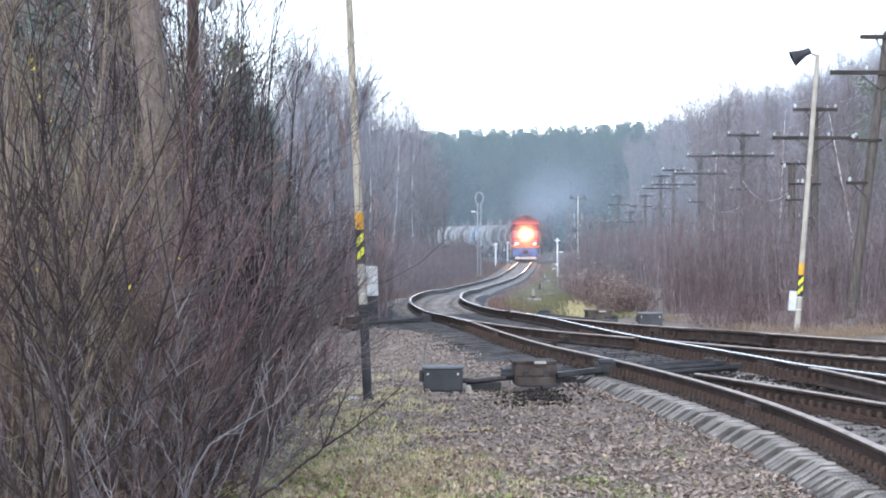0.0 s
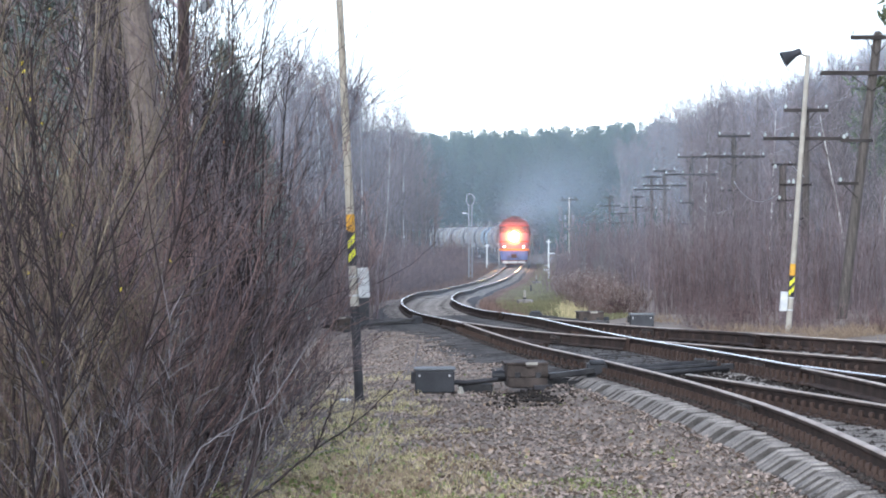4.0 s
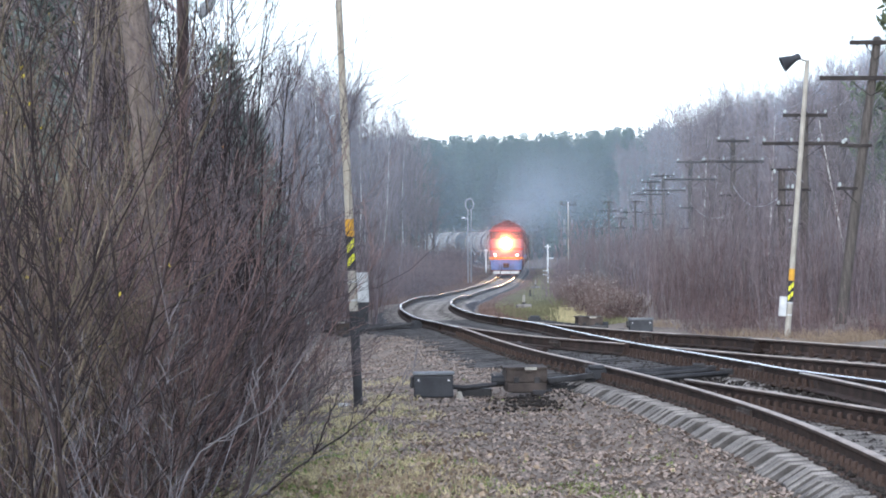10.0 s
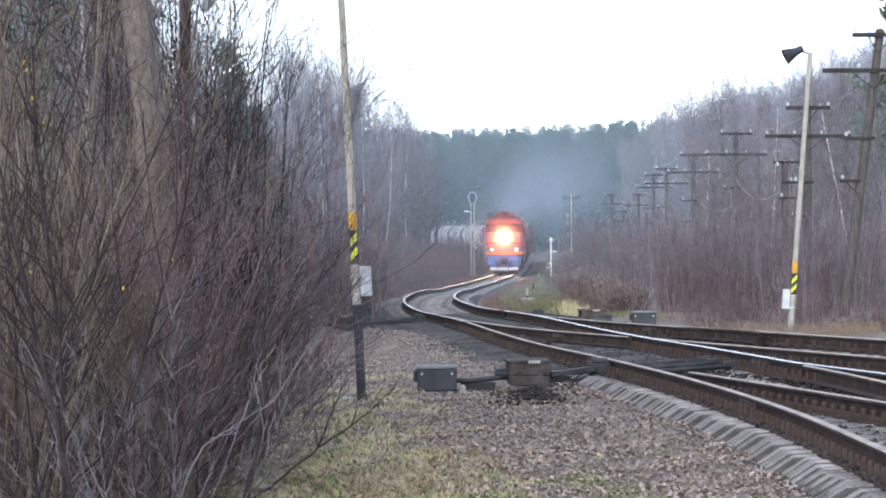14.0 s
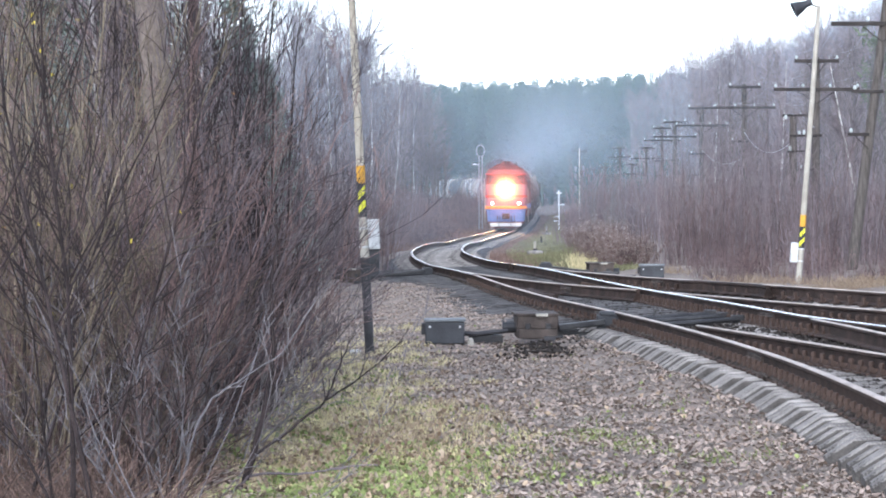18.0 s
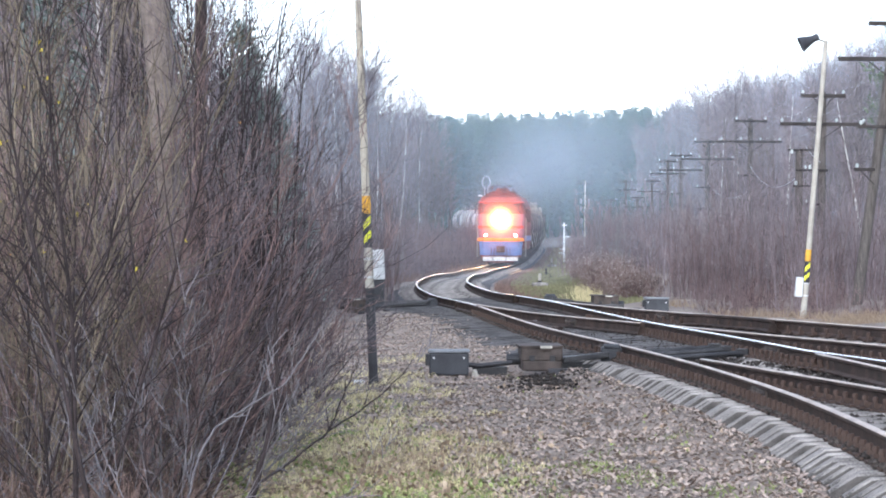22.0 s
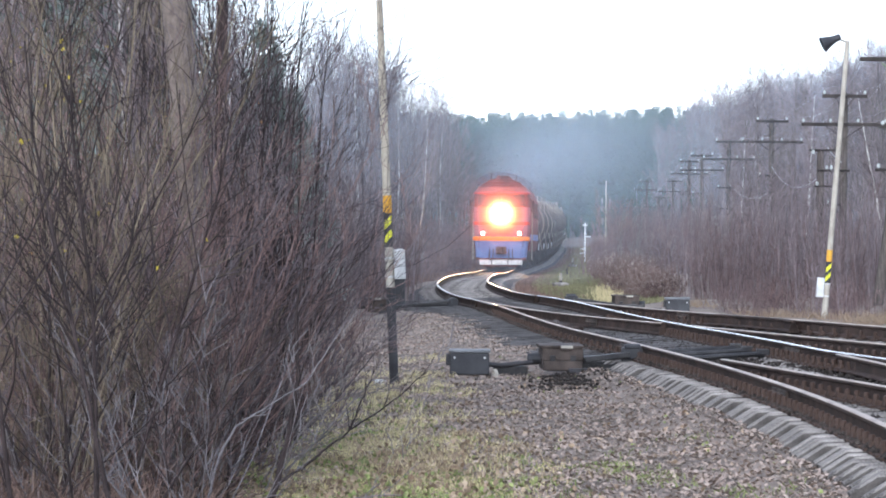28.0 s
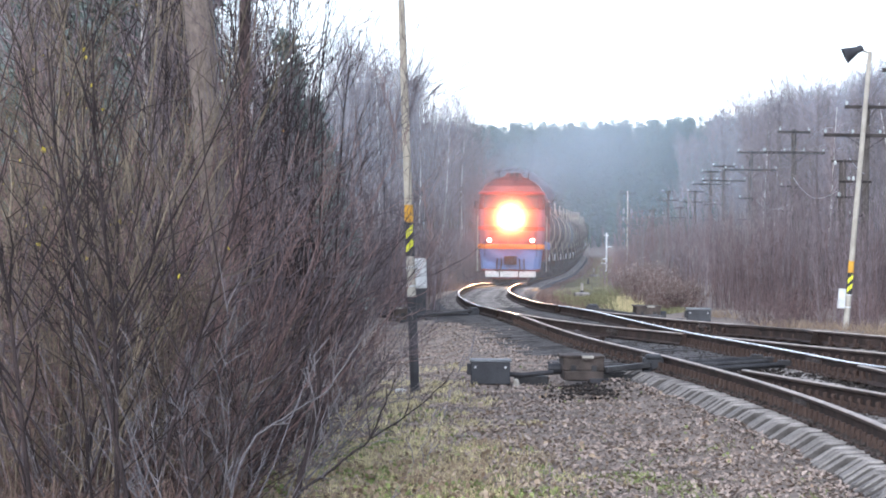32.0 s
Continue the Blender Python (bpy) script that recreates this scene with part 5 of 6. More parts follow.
def build_thicket():
    """The thicket beside the camera: tall leaning bushes, two trunks behind them."""
    rng = np.random.default_rng(31)
    grp = "bushes of the near thicket"
    # tiny pale blades on three bushes stand in for specks of light
    up = [
        plant("thicket_bush", label, "bush", grp, shrub(200 + i, n, 4.6, 0.38, lean, r, mt, 60, 190, 200, (0, 0), lv, M_OLEAF if lv < 9 else M_SEEDSPECK, 0.28, 0.0042, 56, 0.12, 0.05 if lv < 9 else 0.02, 0.04))
        for i, (label, n, lean, r, mt, lv) in enumerate((
            ("leafless dull brown bush of upright stems", 9, 0.12, 0.017, M_THICKMID, 3),
            ("leafless purple-grey bush of upright stems", 8, 0.16, 0.018, M_THICKGREY, 160),
            ("leafless tan-olive bush with crossing twigs", 9, 0.14, 0.014, M_THICKOLIVE, 160),
            ("leafless red-brown bush with branching stems", 8, 0.18, 0.017, M_THICKRED, 2),
            ("olive-brown leafless bush with crossing twigs", 8, 0.2, 0.015, M_THICKBROWN, 120),
        ))
    ]
    spots = []
    for i in range(40):
        y = 19.0 + 22 * rng.random() ** 1.1
        edge = -0.046 - 1.0 / y
        a = edge - (0.168 + edge) * rng.random() ** 0.9
        rise = 0.05 - 0.03 * float(smooth01((a + 0.095) / 0.03))  # the outline falls away towards the track
        if y < 23.5:
            rise = 0.0 if abs(a + 0.105) < 0.025 else 0.025
        spots.append((a * y, y, rng.uniform(0.75, 1.0) * (1.85 + y * rise) / 4.4))
    scatter(up, spots, 9, 6)
    # stems that fan out towards the track
    fan = [plant("thicket_bush", "leafless bush of long stems arching towards the track", "bush", grp, shrub(230 + i, 8, 4.3, 0.22, 0.17, 0.019, mt, 46, 200, 400, (0.42, 0), 0, None, 0.3, 0.0032, 34, 0.07)) for i, mt in enumerate((M_THICKRED, M_THICKGREY, M_THICKDARK))]
    scatter(fan, [(a * y, y, k, rng.uniform(-0.4, 0.4)) for a, y, k in ((-0.11, 21.5, 0.55), (-0.102, 23, 0.56), (-0.095, 25, 0.57), (-0.092, 22.5, 0.47), (-0.125, 20.5, 0.5), (-0.086, 27, 0.55), (-0.081, 30, 0.52), (-0.135, 22, 0.7), (-0.15, 21, 0.65))], 19, 4)
    spray = [plant("low_bush", "low leafless bush with stems leaning over the grass", "bush", "low bushes", shrub(236 + i, 8, 2.6, 0.2, 0.25, 0.011, mt, 40, 170, 260, (0.8, 0), 0, None, 0.3, 0.003, 36, 0.08)) for i, mt in enumerate((M_THICKMID, M_THICKGREY))]
    scatter(spray, [(a * y, y, k, rng.uniform(-0.4, 0.4)) for a, y, k in ((-0.1, 21, 0.7), (-0.091, 22.5, 0.72), (-0.084, 24.5, 0.75), (-0.075, 28, 0.75))], 21, 4)
    # tall thin stems that stand against the sky round the trunks
    tall = [plant("sapling", "tall thin dark leafless sapling", "sapling", "saplings of the thicket", shrub(260 + i, 5, 5.8, 0.4, 0.06, 0.014, (M_THICKDARK, M_THICKGREY)[i], 36, 90, 70, (0.02, 0), 0, None, 0.16, 0.0032, 28, 0.06)) for i in range(2)]
    scatter(tall, [(a * y, y, k) for a, y, k in ((-0.1, 26, 0.92), (-0.0945, 29, 1.0), (-0.085, 25, 0.92), (-0.0865, 30, 0.95), (-0.082, 27, 0.85), (-0.07, 29, 0.85), (-0.063, 28, 0.72), (-0.13, 24, 0.9), (-0.088, 28, 1.0), (-0.088, 31, 1.0), (-0.074, 33, 0.9), (-0.067, 31, 0.9), (-0.097, 31, 1.0))], 20, 2)
    # dark saplings and bleached twigs in front
    def sapling(seed, n, h, lean, r, mt, n1, n2, drift, l1, angle):
        return shrub(seed, n, h, 0.1, lean, r, mt, n1, n2, 30, drift, 0, None, l1, 0.0028, angle, 0.09)
    dark = [plant("sapling", "dark bare sapling with crossing branches", "sapling", "saplings of the thicket", sapling(240 + i, 2, 3.6, 0.16, 0.0165, M_THICKDARK, 13, 40, (0.0, 0), 0.42, 42)) for i in range(3)]
    scatter(dark, [(a * y, y, rng.uniform(0.7, 0.95) * (0.6 if a > -0.1 else 1)) for a, y in ((-0.158, 16), (-0.149, 17.5), (-0.139, 19), (-0.131, 16.5), (-0.12, 16), (-0.127, 18), (-0.104, 19.5), (-0.09, 20), (-0.145, 20.5), (-0.127, 21), (-0.098, 18.5), (-0.155, 19))], 13, 9)
    bleached = [plant("bleached_bush", "bleached lilac-grey arching twigs among the thicket", "bush", "bleached bushes of the thicket", sapling(250 + i, 4, 2.2, 1.1, 0.0048, M_BLEACH, 5, 5, (0.3, 0), 0.5, 28)) for i in range(3)]
    scatter(bleached, [(-a * y, y, rng.uniform(0.55, 1.0)) for a, y in zip(np.linspace(0.088, 0.165, 18), rng.uniform(16, 22, 18))], 14, 10)
    # dark slender stems close together beside the thinner trunk
    close = [plant("sapling", "dark brown leafless sapling with steep side shoots", "sapling", "saplings of the thicket", shrub(270 + i, 3, 5.6, 0.22, 0.04, 0.021, (M_THICKDARK, M_THICKGREY)[i], 26, 70, 60, (0.015, 0), 0, None, 0.18, 0.0034, 26, 0.07)) for i in range(2)]
    scatter(close, [(a * y, y, k) for a, y, k in ((-0.0845, 23.5, 0.86), (-0.078, 24.5, 0.9), (-0.074, 25.5, 0.84), (-0.081, 22.5, 0.72), (-0.069, 26, 0.68), (-0.112, 21, 0.66))], 24, 2)

    # a young tree at the edge: its limbs bow out over the grass
    def bough(points, r0, r1):
        p = np.array(points, float)
        s = np.linspace(0, len(p) - 1, 5 * len(p))
        c = np.stack([np.interp(s, np.arange(len(p)), p[:, k]) for k in range(3)], 1)
        c[1:-1] = (c[:-2] + 2 * c[1:-1] + c[2:]) / 4
        c[1:-1] += rng.normal(size=c[1:-1].shape) * 0.004
        r = np.linspace(r0, r1, len(c))
        return c[:-1], c[1:], r[:-1], r[1:]

    def tube(segs, k=7):
        """One closed skin round a row of bars."""
        c = np.concatenate([segs[0], segs[1][-1:]])
        r = np.concatenate([segs[2], segs[3][-1:]])
        d = unit(np.gradient(c, axis=0))
        u = unit(np.cross(d, np.array([[0.0, 1.0, 0.0]])))
        w = np.cross(d, u)
        a = np.arange(k) * 2 * math.pi / k
        V = (c[:, None] + r[:, None, None] * (u[:, None] * np.cos(a)[None, :, None] + w[:, None] * np.sin(a)[None, :, None])).reshape(-1, 3)
        i, j = np.meshgrid(np.arange(len(c) - 1) * k, np.arange(k), indexing="ij")
        p, q = (i + j).ravel(), (i + (j + 1) % k).ravel()
        return V, np.concatenate([np.stack([p, q, q + k], 1), np.stack([p, q + k, p + k], 1)])

    def limbed(name, label, at, mt, limbs, shoots, size):
        root = thing(name, pose(at[0], at[1], gz(at[0], at[1], -0.03)), label, "sapling" if name == "sapling" else "branch", "saplings of the thicket" if name == "sapling" else "")
        for pts, r0, r1 in limbs:
            b = bough(pts, r0, r1)
            sh = sprigs(rng, b, shoots, size, 32, 0.25, 0.6, 0.1, 0, 3, 0.4)
            ob = new("limb", soup("limb", *tube(b), mt))
            ob.parent = root
            ob = new("twig_mass", soup("twig_mass", *sticks(*sh, 5), mt))
            ob.parent = root
            tagged(ob, kind="stuff")
    limbed("sapling", "dark young tree with limbs bowed over the grass", (-1.38, 19.0), M_THICKDARK, (
        (((0, 0, 0), (0.09, 0, 0.3), (0.16, 0.05, 0.6), (0.22, 0.1, 0.95), (0.2, 0.1, 1.45), (0.27, 0.15, 1.9)), 0.027, 0.006),
        (((0.08, 0, 0.28), (0.3, -0.05, 0.42), (0.58, -0.1, 0.66), (0.82, -0.1, 0.81), (1.1, -0.1, 1.06)), 0.011, 0.003),
        (((0.57, -0.1, 0.65), (0.66, -0.08, 0.85), (0.74, -0.05, 1.06)), 0.007, 0.003)), 9, 0.2)
    limbed("fallen_branch", "long dead branch lying low over the grass", (-1.45, 18.9), M_THICKGREY, (
        (((0, 0, 0.03), (0.15, 0, 0.17), (0.52, 0, 0.17), (0.75, 0.05, 0.21), (1.0, 0.1, 0.22)), 0.011, 0.004),), 5, 0.16)
    limbed("sapling", "bleached grey bough arching through the thicket", (-1.75, 18.6), M_BLEACH, (
        (((0, 0, 0), (0.06, 0, 0.4), (0.2, 0, 0.7), (0.45, 0, 0.85), (0.68, 0, 1.0), (0.9, 0, 1.35)), 0.011, 0.004),), 5, 0.3)
    # red-brown shoots at the foot of the thicket
    shoots = [plant("low_bush", "low red-brown bush of thin upright shoots", "bush", "low bushes", shrub(280 + i, 16, 1.7, 0.3, 0.1, 0.008, M_REDTWIG if i else M_THICKRED, 46, 170, 120, (0.08, 0), 0, None, 0.24, 0.0034, 30, 0.08)) for i in range(2)]
    scatter(shoots, [(a * y, y, k) for a, y, k in ((-0.073, 26, 0.8), (-0.069, 28, 0.85), (-0.064, 30, 0.85), (-0.059, 31.5, 0.7), (-0.055, 33, 0.5), (-0.066, 32, 0.9), (-0.0475, 33.5, 0.32))], 25, 5)
    # a plastic scrap blown into the twigs
    scrap = thing("plastic_scrap", pose(-2.2, 27.6, 4.23, 0, 35, 0), "pale blue-grey plastic scrap caught in the twigs", "litter")
    bm = bmesh.new()
    rr = random.Random(8)
    lathe(bm, [(0.015, -0.13), (0.045, -0.11), (0.06, -0.02), (0.05, 0.07), (0.03, 0.12), (0.01, 0.14)], 10)
    for p in bm.verts:
        p.co *= rr.uniform(0.85, 1.12)
    part("crumpled_film", bm, M_LID, scrap)
    # dead undergrowth between the stems
    n = 11000
    y = rng.uniform(16, 36, n)
    x = -1.7 - 0.02 * (y - 16) - rng.random(n) * (0.11 * y)
    P = np.stack([x, y, ground_z(x, y) - 0.03], 1)
    Q = P + np.stack([rng.normal(size=n) * 0.28, rng.normal(size=n) * 0.28, 0.05 + 0.45 * rng.random(n) ** 1.8], 1)
    ob = new("dead_undergrowth", soup("dead_undergrowth", *sticks(P, Q, np.full(n, 0.0045), np.full(n, 0.0025), 3), M_UNDER))
    tagged(ob, "dead red-brown weeds under the thicket", "undergrowth", kind="stuff")
    tan = [plant("willow_bush", "tan-olive leafless willow bush with few yellow leaves", "bush", "willow bushes of the thicket", shrub(210 + i, 14, 4.9, 0.4, 0.12, 0.012, M_THICKOLIVE, 80, 260, 200, (0.03, 0), 44, M_YLEAF, 0.28, 0.0034, 34, 0.1)) for i in range(2)]
    scatter(tan, [(-0.157 * y + rng.uniform(-0.5, 0.5), y, rng.uniform(0.7, 0.95)) for y in (19.5, 27, 32, 37)], 12, 3)
    # low grey twigs at the thicket's edge
    low = [plant("low_bush", "low grey-brown bush with arching twigs", "bush", "low bushes", shrub(220 + i, 14, 1.4, 0.2, 0.3, 0.008, (M_GREYTWIG, M_THICKGREY)[i], 70, 260, 240, (0.06, 0), angle=45, bend=0.13)) for i in range(2)]
    scatter(low, [(-1.5 - 0.05 * (y - 20) - rng.uniform(-0.1, 1.4), y, rng.uniform(0.6, 1.1)) for y in rng.uniform(20, 40, 11)], 10, 8)
    for x, y, r0, r1, lean, h, mt, lab in ((-1.98, 22.0, 0.119, 0.099, -4.9, 7.5, M_TRUNK, "straight tan-grey tree trunk rising from the thicket"), (-2.5, 28.0, 0.065, 0.055, 0.3, 9.0, M_DARKTRUNK, "slender dark tree trunk in the thicket")):
        root = thing("tree", pose(x, y, gz(x, y, -0.1), 0, lean, 0), lab, "tree")
        bm = bmesh.new()
        rr = random.Random(int(y))
        n = 26
        lathe(bm, [(r0 + (r1 - r0) * k / n + rr.uniform(-0.006, 0.006), h * k / n) for k in range(n + 1)], 14)
        part("trunk", bm, mt, root)
        tr = (np.array([[0, 0, 4.0]]), np.array([[0, 0, h]]), np.array([0.05]), np.array([0.04]))
        limbs = sprigs(rng, tr, 14, 1.6, 60, 0.2, 0.5, 0.15, 0, 3)
        tw = sprigs(rng, limbs, 90, 0.5, 40, 0.1, 0.6, 0.2)
        ob = new("crown", soup("crown", *sticks(*cat(limbs, tw), 3), M_TWIG))
        ob.parent = root


build_thicket()


def build_litter():
    """Gravel, dead leaves and grass on the near ground."""
    rng = np.random.default_rng(41)
    v = np.array([(1, 0, 0), (-0.9, 0.2, 0.1), (0.1, 0.9, -0.1), (-0.1, -0.8, 0.15), (0.15, 0.1, 0.6), (0, 0.1, -0.5)]) * 0.5
    t = [(0, 2, 4), (2, 1, 4), (1, 3, 4), (3, 0, 4), (2, 0, 5), (1, 2, 5), (3, 1, 5), (0, 3, 5)]

    def field(n, y0=14.5, y1=60.0, lo=-4.5, hi=-0.62):
        y = y0 * (y1 / y0) ** rng.random(n)
        x = lo * y / 25 + (left_x(y) + np.where(y > 37.4, -0.25, hi) - lo * y / 25) * rng.random(n)
        return x, y
    x, y = field(41000, hi=-0.42)
    ob = new("gravel", soup("gravel", *spread(v, t, np.stack([x, y, ground_z(x, y) + 0.004, rng.uniform(0, 6.28, len(x)), 0.036 * rng.uniform(0.4, 1.5, len(x)) ** 1.5], 1)), M_STONE))
    tagged(ob, "grey-brown gravel strewn beside the track", "gravel", kind="stuff")
    x, y = field(84000, hi=-0.34)
    at = np.stack([x, y, ground_z(x, y) + 0.015], 1)
    n = len(x)
    a = rng.uniform(0, 6.28, n)
    u = np.stack([np.cos(a), np.sin(a), rng.uniform(-0.1, 0.35, n)], 1)
    w = np.stack([-np.sin(a), np.cos(a), rng.uniform(-0.2, 0.3, n)], 1)
    s = (0.038 * rng.uniform(0.4, 1.6, n))[:, None]
    V = np.stack([at, at + u * s * 0.5 + w * s * 0.35, at + u * s, at + u * s * 0.5 - w * s * 0.35], 1)
    V[:, 1:, 2] += rng.uniform(0, 0.02, (n, 3))
    T = (np.arange(n)[:, None, None] * 4 + np.array([[0, 1, 2], [0, 2, 3]])[None]).reshape(-1, 3)
    ob = new("dead_leaves", soup("dead_leaves", V.reshape(-1, 3), T, M_LEAFLIT))
    tagged(ob, "curled brown dead leaves on the ground", "leaves", kind="stuff")

    x, y = field(800, 17.0, 34.0)
    n = len(x)
    ob = new("fallen_leaves", soup("fallen_leaves", *blades(rng, np.stack([x, y, ground_z(x, y) + 0.02], 1), 0.055), M_FALLEN))
    tagged(ob, "scattered yellowish fallen leaves on the gravel", "leaves", kind="stuff")

    n = 380
    x, y = 1.15 + rng.normal(size=n) * 0.4, 33.8 + rng.normal(size=n) * 1.0
    ob = new("dark_gravel", soup("dark_gravel", *spread(v, t, np.stack([x, y, ground_z(x, y) + 0.05 * np.exp(-((x - 1.15) / 0.4) ** 2), rng.uniform(0, 6.28, n), 0.06 * rng.uniform(0.5, 1.5, n)], 1)), M_BALLAST))
    tagged(ob, "small heap of dark gravel before the switch machine", "gravel", kind="stuff")
    bm = bmesh.new()
    bmesh.ops.create_icosphere(bm, subdivisions=2, radius=0.06)
    for p in bm.verts:
        p.co = Vector((p.co.x * 0.7, p.co.y * 0.6, p.co.z * 1.2)) * (1 + 0.18 * math.sin(p.co.x * 90 + p.co.z * 70))
    st = thing("stone", pose(0.33, 35.6, gz(0.33, 35.6, 0.05), 0, -18, 20), "pale pinkish stone leaning beside the junction box", "stone")
    part("boulder", bm, M_PIPE, st)
    scrap = thing("paper_scrap", pose(-1.12, 35.3, gz(-1.12, 35.3, 0.035), 0, 0, 30), "crumpled white scrap of paper at the mast foot", "litter")
    bm = bmesh.new()
    bmesh.ops.create_icosphere(bm, subdivisions=2, radius=0.06)
    rr = random.Random(5)
    for p in bm.verts:
        p.co = Vector((p.co.x * 1.2, p.co.y, p.co.z * 0.6)) * rr.uniform(0.75, 1.15)
    part("crumpled_sheet", bm, M_WHITE, scrap)

    def tufts(name, n, x, y, h, mt, label, r=0.006):
        P = np.stack([x, y, ground_z(x, y) - 0.01], 1)
        Q = P + np.stack([rng.normal(size=n) * h * 0.45, rng.normal(size=n) * h * 0.45, h * rng.uniform(0.4, 1.2, n)], 1)
        ob = new(name, soup(name, *sticks(P, Q, np.full(n, r), np.full(n, r * 0.3), 3), mt))
        tagged(ob, label, "grass", kind="stuff")

    def clump(n, cx, cy, sx, sy, k):
        c = np.stack([cx + rng.normal(size=k) * sx, cy + rng.normal(size=k) * sy], 1)
        j = rng.integers(0, k, n)
        return c[j, 0] + rng.normal(size=n) * 0.09, c[j, 1] + rng.normal(size=n) * 0.16
    x, y = clump(15000, -0.8, 22.2, 0.5, 3.0, 220)
    tufts("grass", 15000, x, y, 0.06, M_GRASS, "thin yellow-green autumn grass")
    x, y = clump(4600, -0.35, 20.3, 0.42, 1.7, 130)
    tufts("green_weeds", 4600, x, y, 0.045, M_MOSS, "bright green low weeds", 0.007)
    n = 1500
    x, y = clump(n, -0.55, 19.8, 0.35, 1.3, 60)
    ob = new("weed_leaves", soup("weed_leaves", *blades(rng, np.stack([x, y, ground_z(x, y) + rng.uniform(0.01, 0.06, n)], 1), 0.04), M_MOSS))
    tagged(ob, "broad bright green weed leaves near the path", "weeds", kind="stuff")
    n = 2600
    x, y = clump(n, -0.45, 19.4, 0.45, 1.1, 90)
    ob = new("weed_leaves", soup("weed_leaves", *blades(rng, np.stack([x, y, ground_z(x, y) + rng.uniform(0.01, 0.06, n)], 1), 0.032), M_MOSS))
    tagged(ob, "broad bright green weed leaves in the grass", "weeds", kind="stuff")
    n = 4600
    x, y = clump(n, -0.75, 21.0, 0.5, 2.2, 300)
    ob = new("fallen_leaves", soup("fallen_leaves", *blades(rng, np.stack([x, y, ground_z(x, y) + 0.035], 1), 0.05), M_FALLEN))
    tagged(ob, "pale tan fallen leaves in the grass", "leaves", kind="stuff")
    x, y = clump(1500, -0.55, 23.2, 0.5, 1.4, 110)
    tufts("dry_grass", 1500, x, y, 0.09, M_STRAWGRASS, "straw-coloured dry grass blades", 0.006)
    x, y = field(800, 17.0, 40.0)
    n = len(x)
    ob = new("weed_leaves", soup("weed_leaves", *blades(rng, np.stack([x, y, ground_z(x, y) + rng.uniform(0.01, 0.04, n)], 1), 0.034), M_MOSS))
    tagged(ob, "single green weed leaves between the dead ones", "weeds", kind="stuff")
    x, y = clump(2200, -0.95, 22.5, 0.45, 3.5, 110)
    n = len(x)
    ob = new("weed_leaves", soup("weed_leaves", *blades(rng, np.stack([x, y, ground_z(x, y) + rng.uniform(0.01, 0.06, n)], 1), 0.038), M_MOSS))
    tagged(ob, "broad bright green weed leaves near the thicket", "weeds", kind="stuff")
    x, y = clump(3400, -0.3, 20.5, 0.4, 1.8, 110)
    tufts("grass", 3400, x, y, 0.05, M_GRASS, "thin yellow-green autumn grass", 0.007)
    x, y = clump(2600, -1.0, 33, 0.5, 4, 90)
    tufts("grass", 2600, x, y, 0.08, M_GRASS, "thin yellow-green autumn grass")
    x, y = clump(1000, 0.9, 21.5, 0.5, 2.0, 26)
    tufts("green_weeds", 1000, x, y, 0.05, M_MOSS, "bright green low weeds", 0.009)
    n = 12000
    y = 90 * (330 / 90) ** rng.random(n)
    x = left_x(y) - 1.3 - rng.random(n) * 4.0
    tufts("dry_grass", n, x, y, 0.3, M_UNDER, "dead brown grass along the bank", 0.02)
    # brown verge, then the green strip between track and wood
    n = 34000
    y = 68 * (330 / 68) ** rng.random(n)
    x = left_x(y) + G + 1.5 + rng.random(n) ** 0.85 * (2.2 + 0.014 * (y - 68))
    tufts("grass", n, x, y, 0.12, M_VERGE, "dull green grass strip beside the line", 0.022)
    n = 7000
    y = 68 * (330 / 68) ** rng.random(n)
    x = left_x(y) + G + 0.9 + rng.random(n) * 1.3
    tufts("dry_grass", n, x, y, 0.12, M_UNDER, "dead brown grass beside the ballast", 0.018)
    n = 1500
    y = rng.uniform(68, 84, n)
    x = y * (0.046 + 0.006 * rng.random(n)) + rng.normal(size=n) * 0.15
    tufts("dry_grass", n, x, y, 0.2, M_GRASS, "pale yellow grass at the foot of the bushes", 0.014)


build_litter()


# ---- the train ----
def nose_band(name, root, rows, mt, label=""):
    """One painted band of the cab: rows of (height, half-width, front)."""
    bm = bmesh.new()
    loops = []
    for z, w, f in rows:
        c = min(0.3, w * 0.3)
        loops.append([bm.verts.new(p) for p in ((-w, -8.6, z), (-w, f + c, z), (-w + c * 0.3, f + c * 0.3, z), (-w + c, f, z), (w - c, f, z), (w - c * 0.3, f + c * 0.3, z), (w, f + c, z), (w, -8.6, z))])
    for a, b in zip(loops, loops[1:]):
        for i in range(8):
            j = (i + 1) % 8
            bm.faces.new((a[i], a[j], b[j], b[i]))
    bm.faces.new(list(reversed(loops[0])))
    bm.faces.new(loops[-1])
    return part(name, bm, mt, root, label)


def slab(bm, pts, depth):
    """A plate from corner points, thickened backwards."""
    f = [bm.verts.new(p) for p in pts]
    b = [bm.verts.new((p[0], p[1] + depth, p[2])) for p in pts]
    bm.faces.new(f)
    bm.faces.new(list(reversed(b)))
    for i in range(len(pts)):
        j = (i + 1) % len(pts)
        bm.faces.new((f[i], b[i], b[j], f[j]))


def hull(bm, y0, y1, prof):
    """Extrudes a closed (x, z) outline along the train."""
    a = [bm.verts.new((x, y0, z)) for x, z in prof]
    b = [bm.verts.new((x, y1, z)) for x, z in prof]
    for i in range(len(prof)):
        j = (i + 1) % len(prof)
        bm.faces.new((a[i], a[j], b[j], b[i]))
    bm.faces.new(list(reversed(a)))
    bm.faces.new(b)


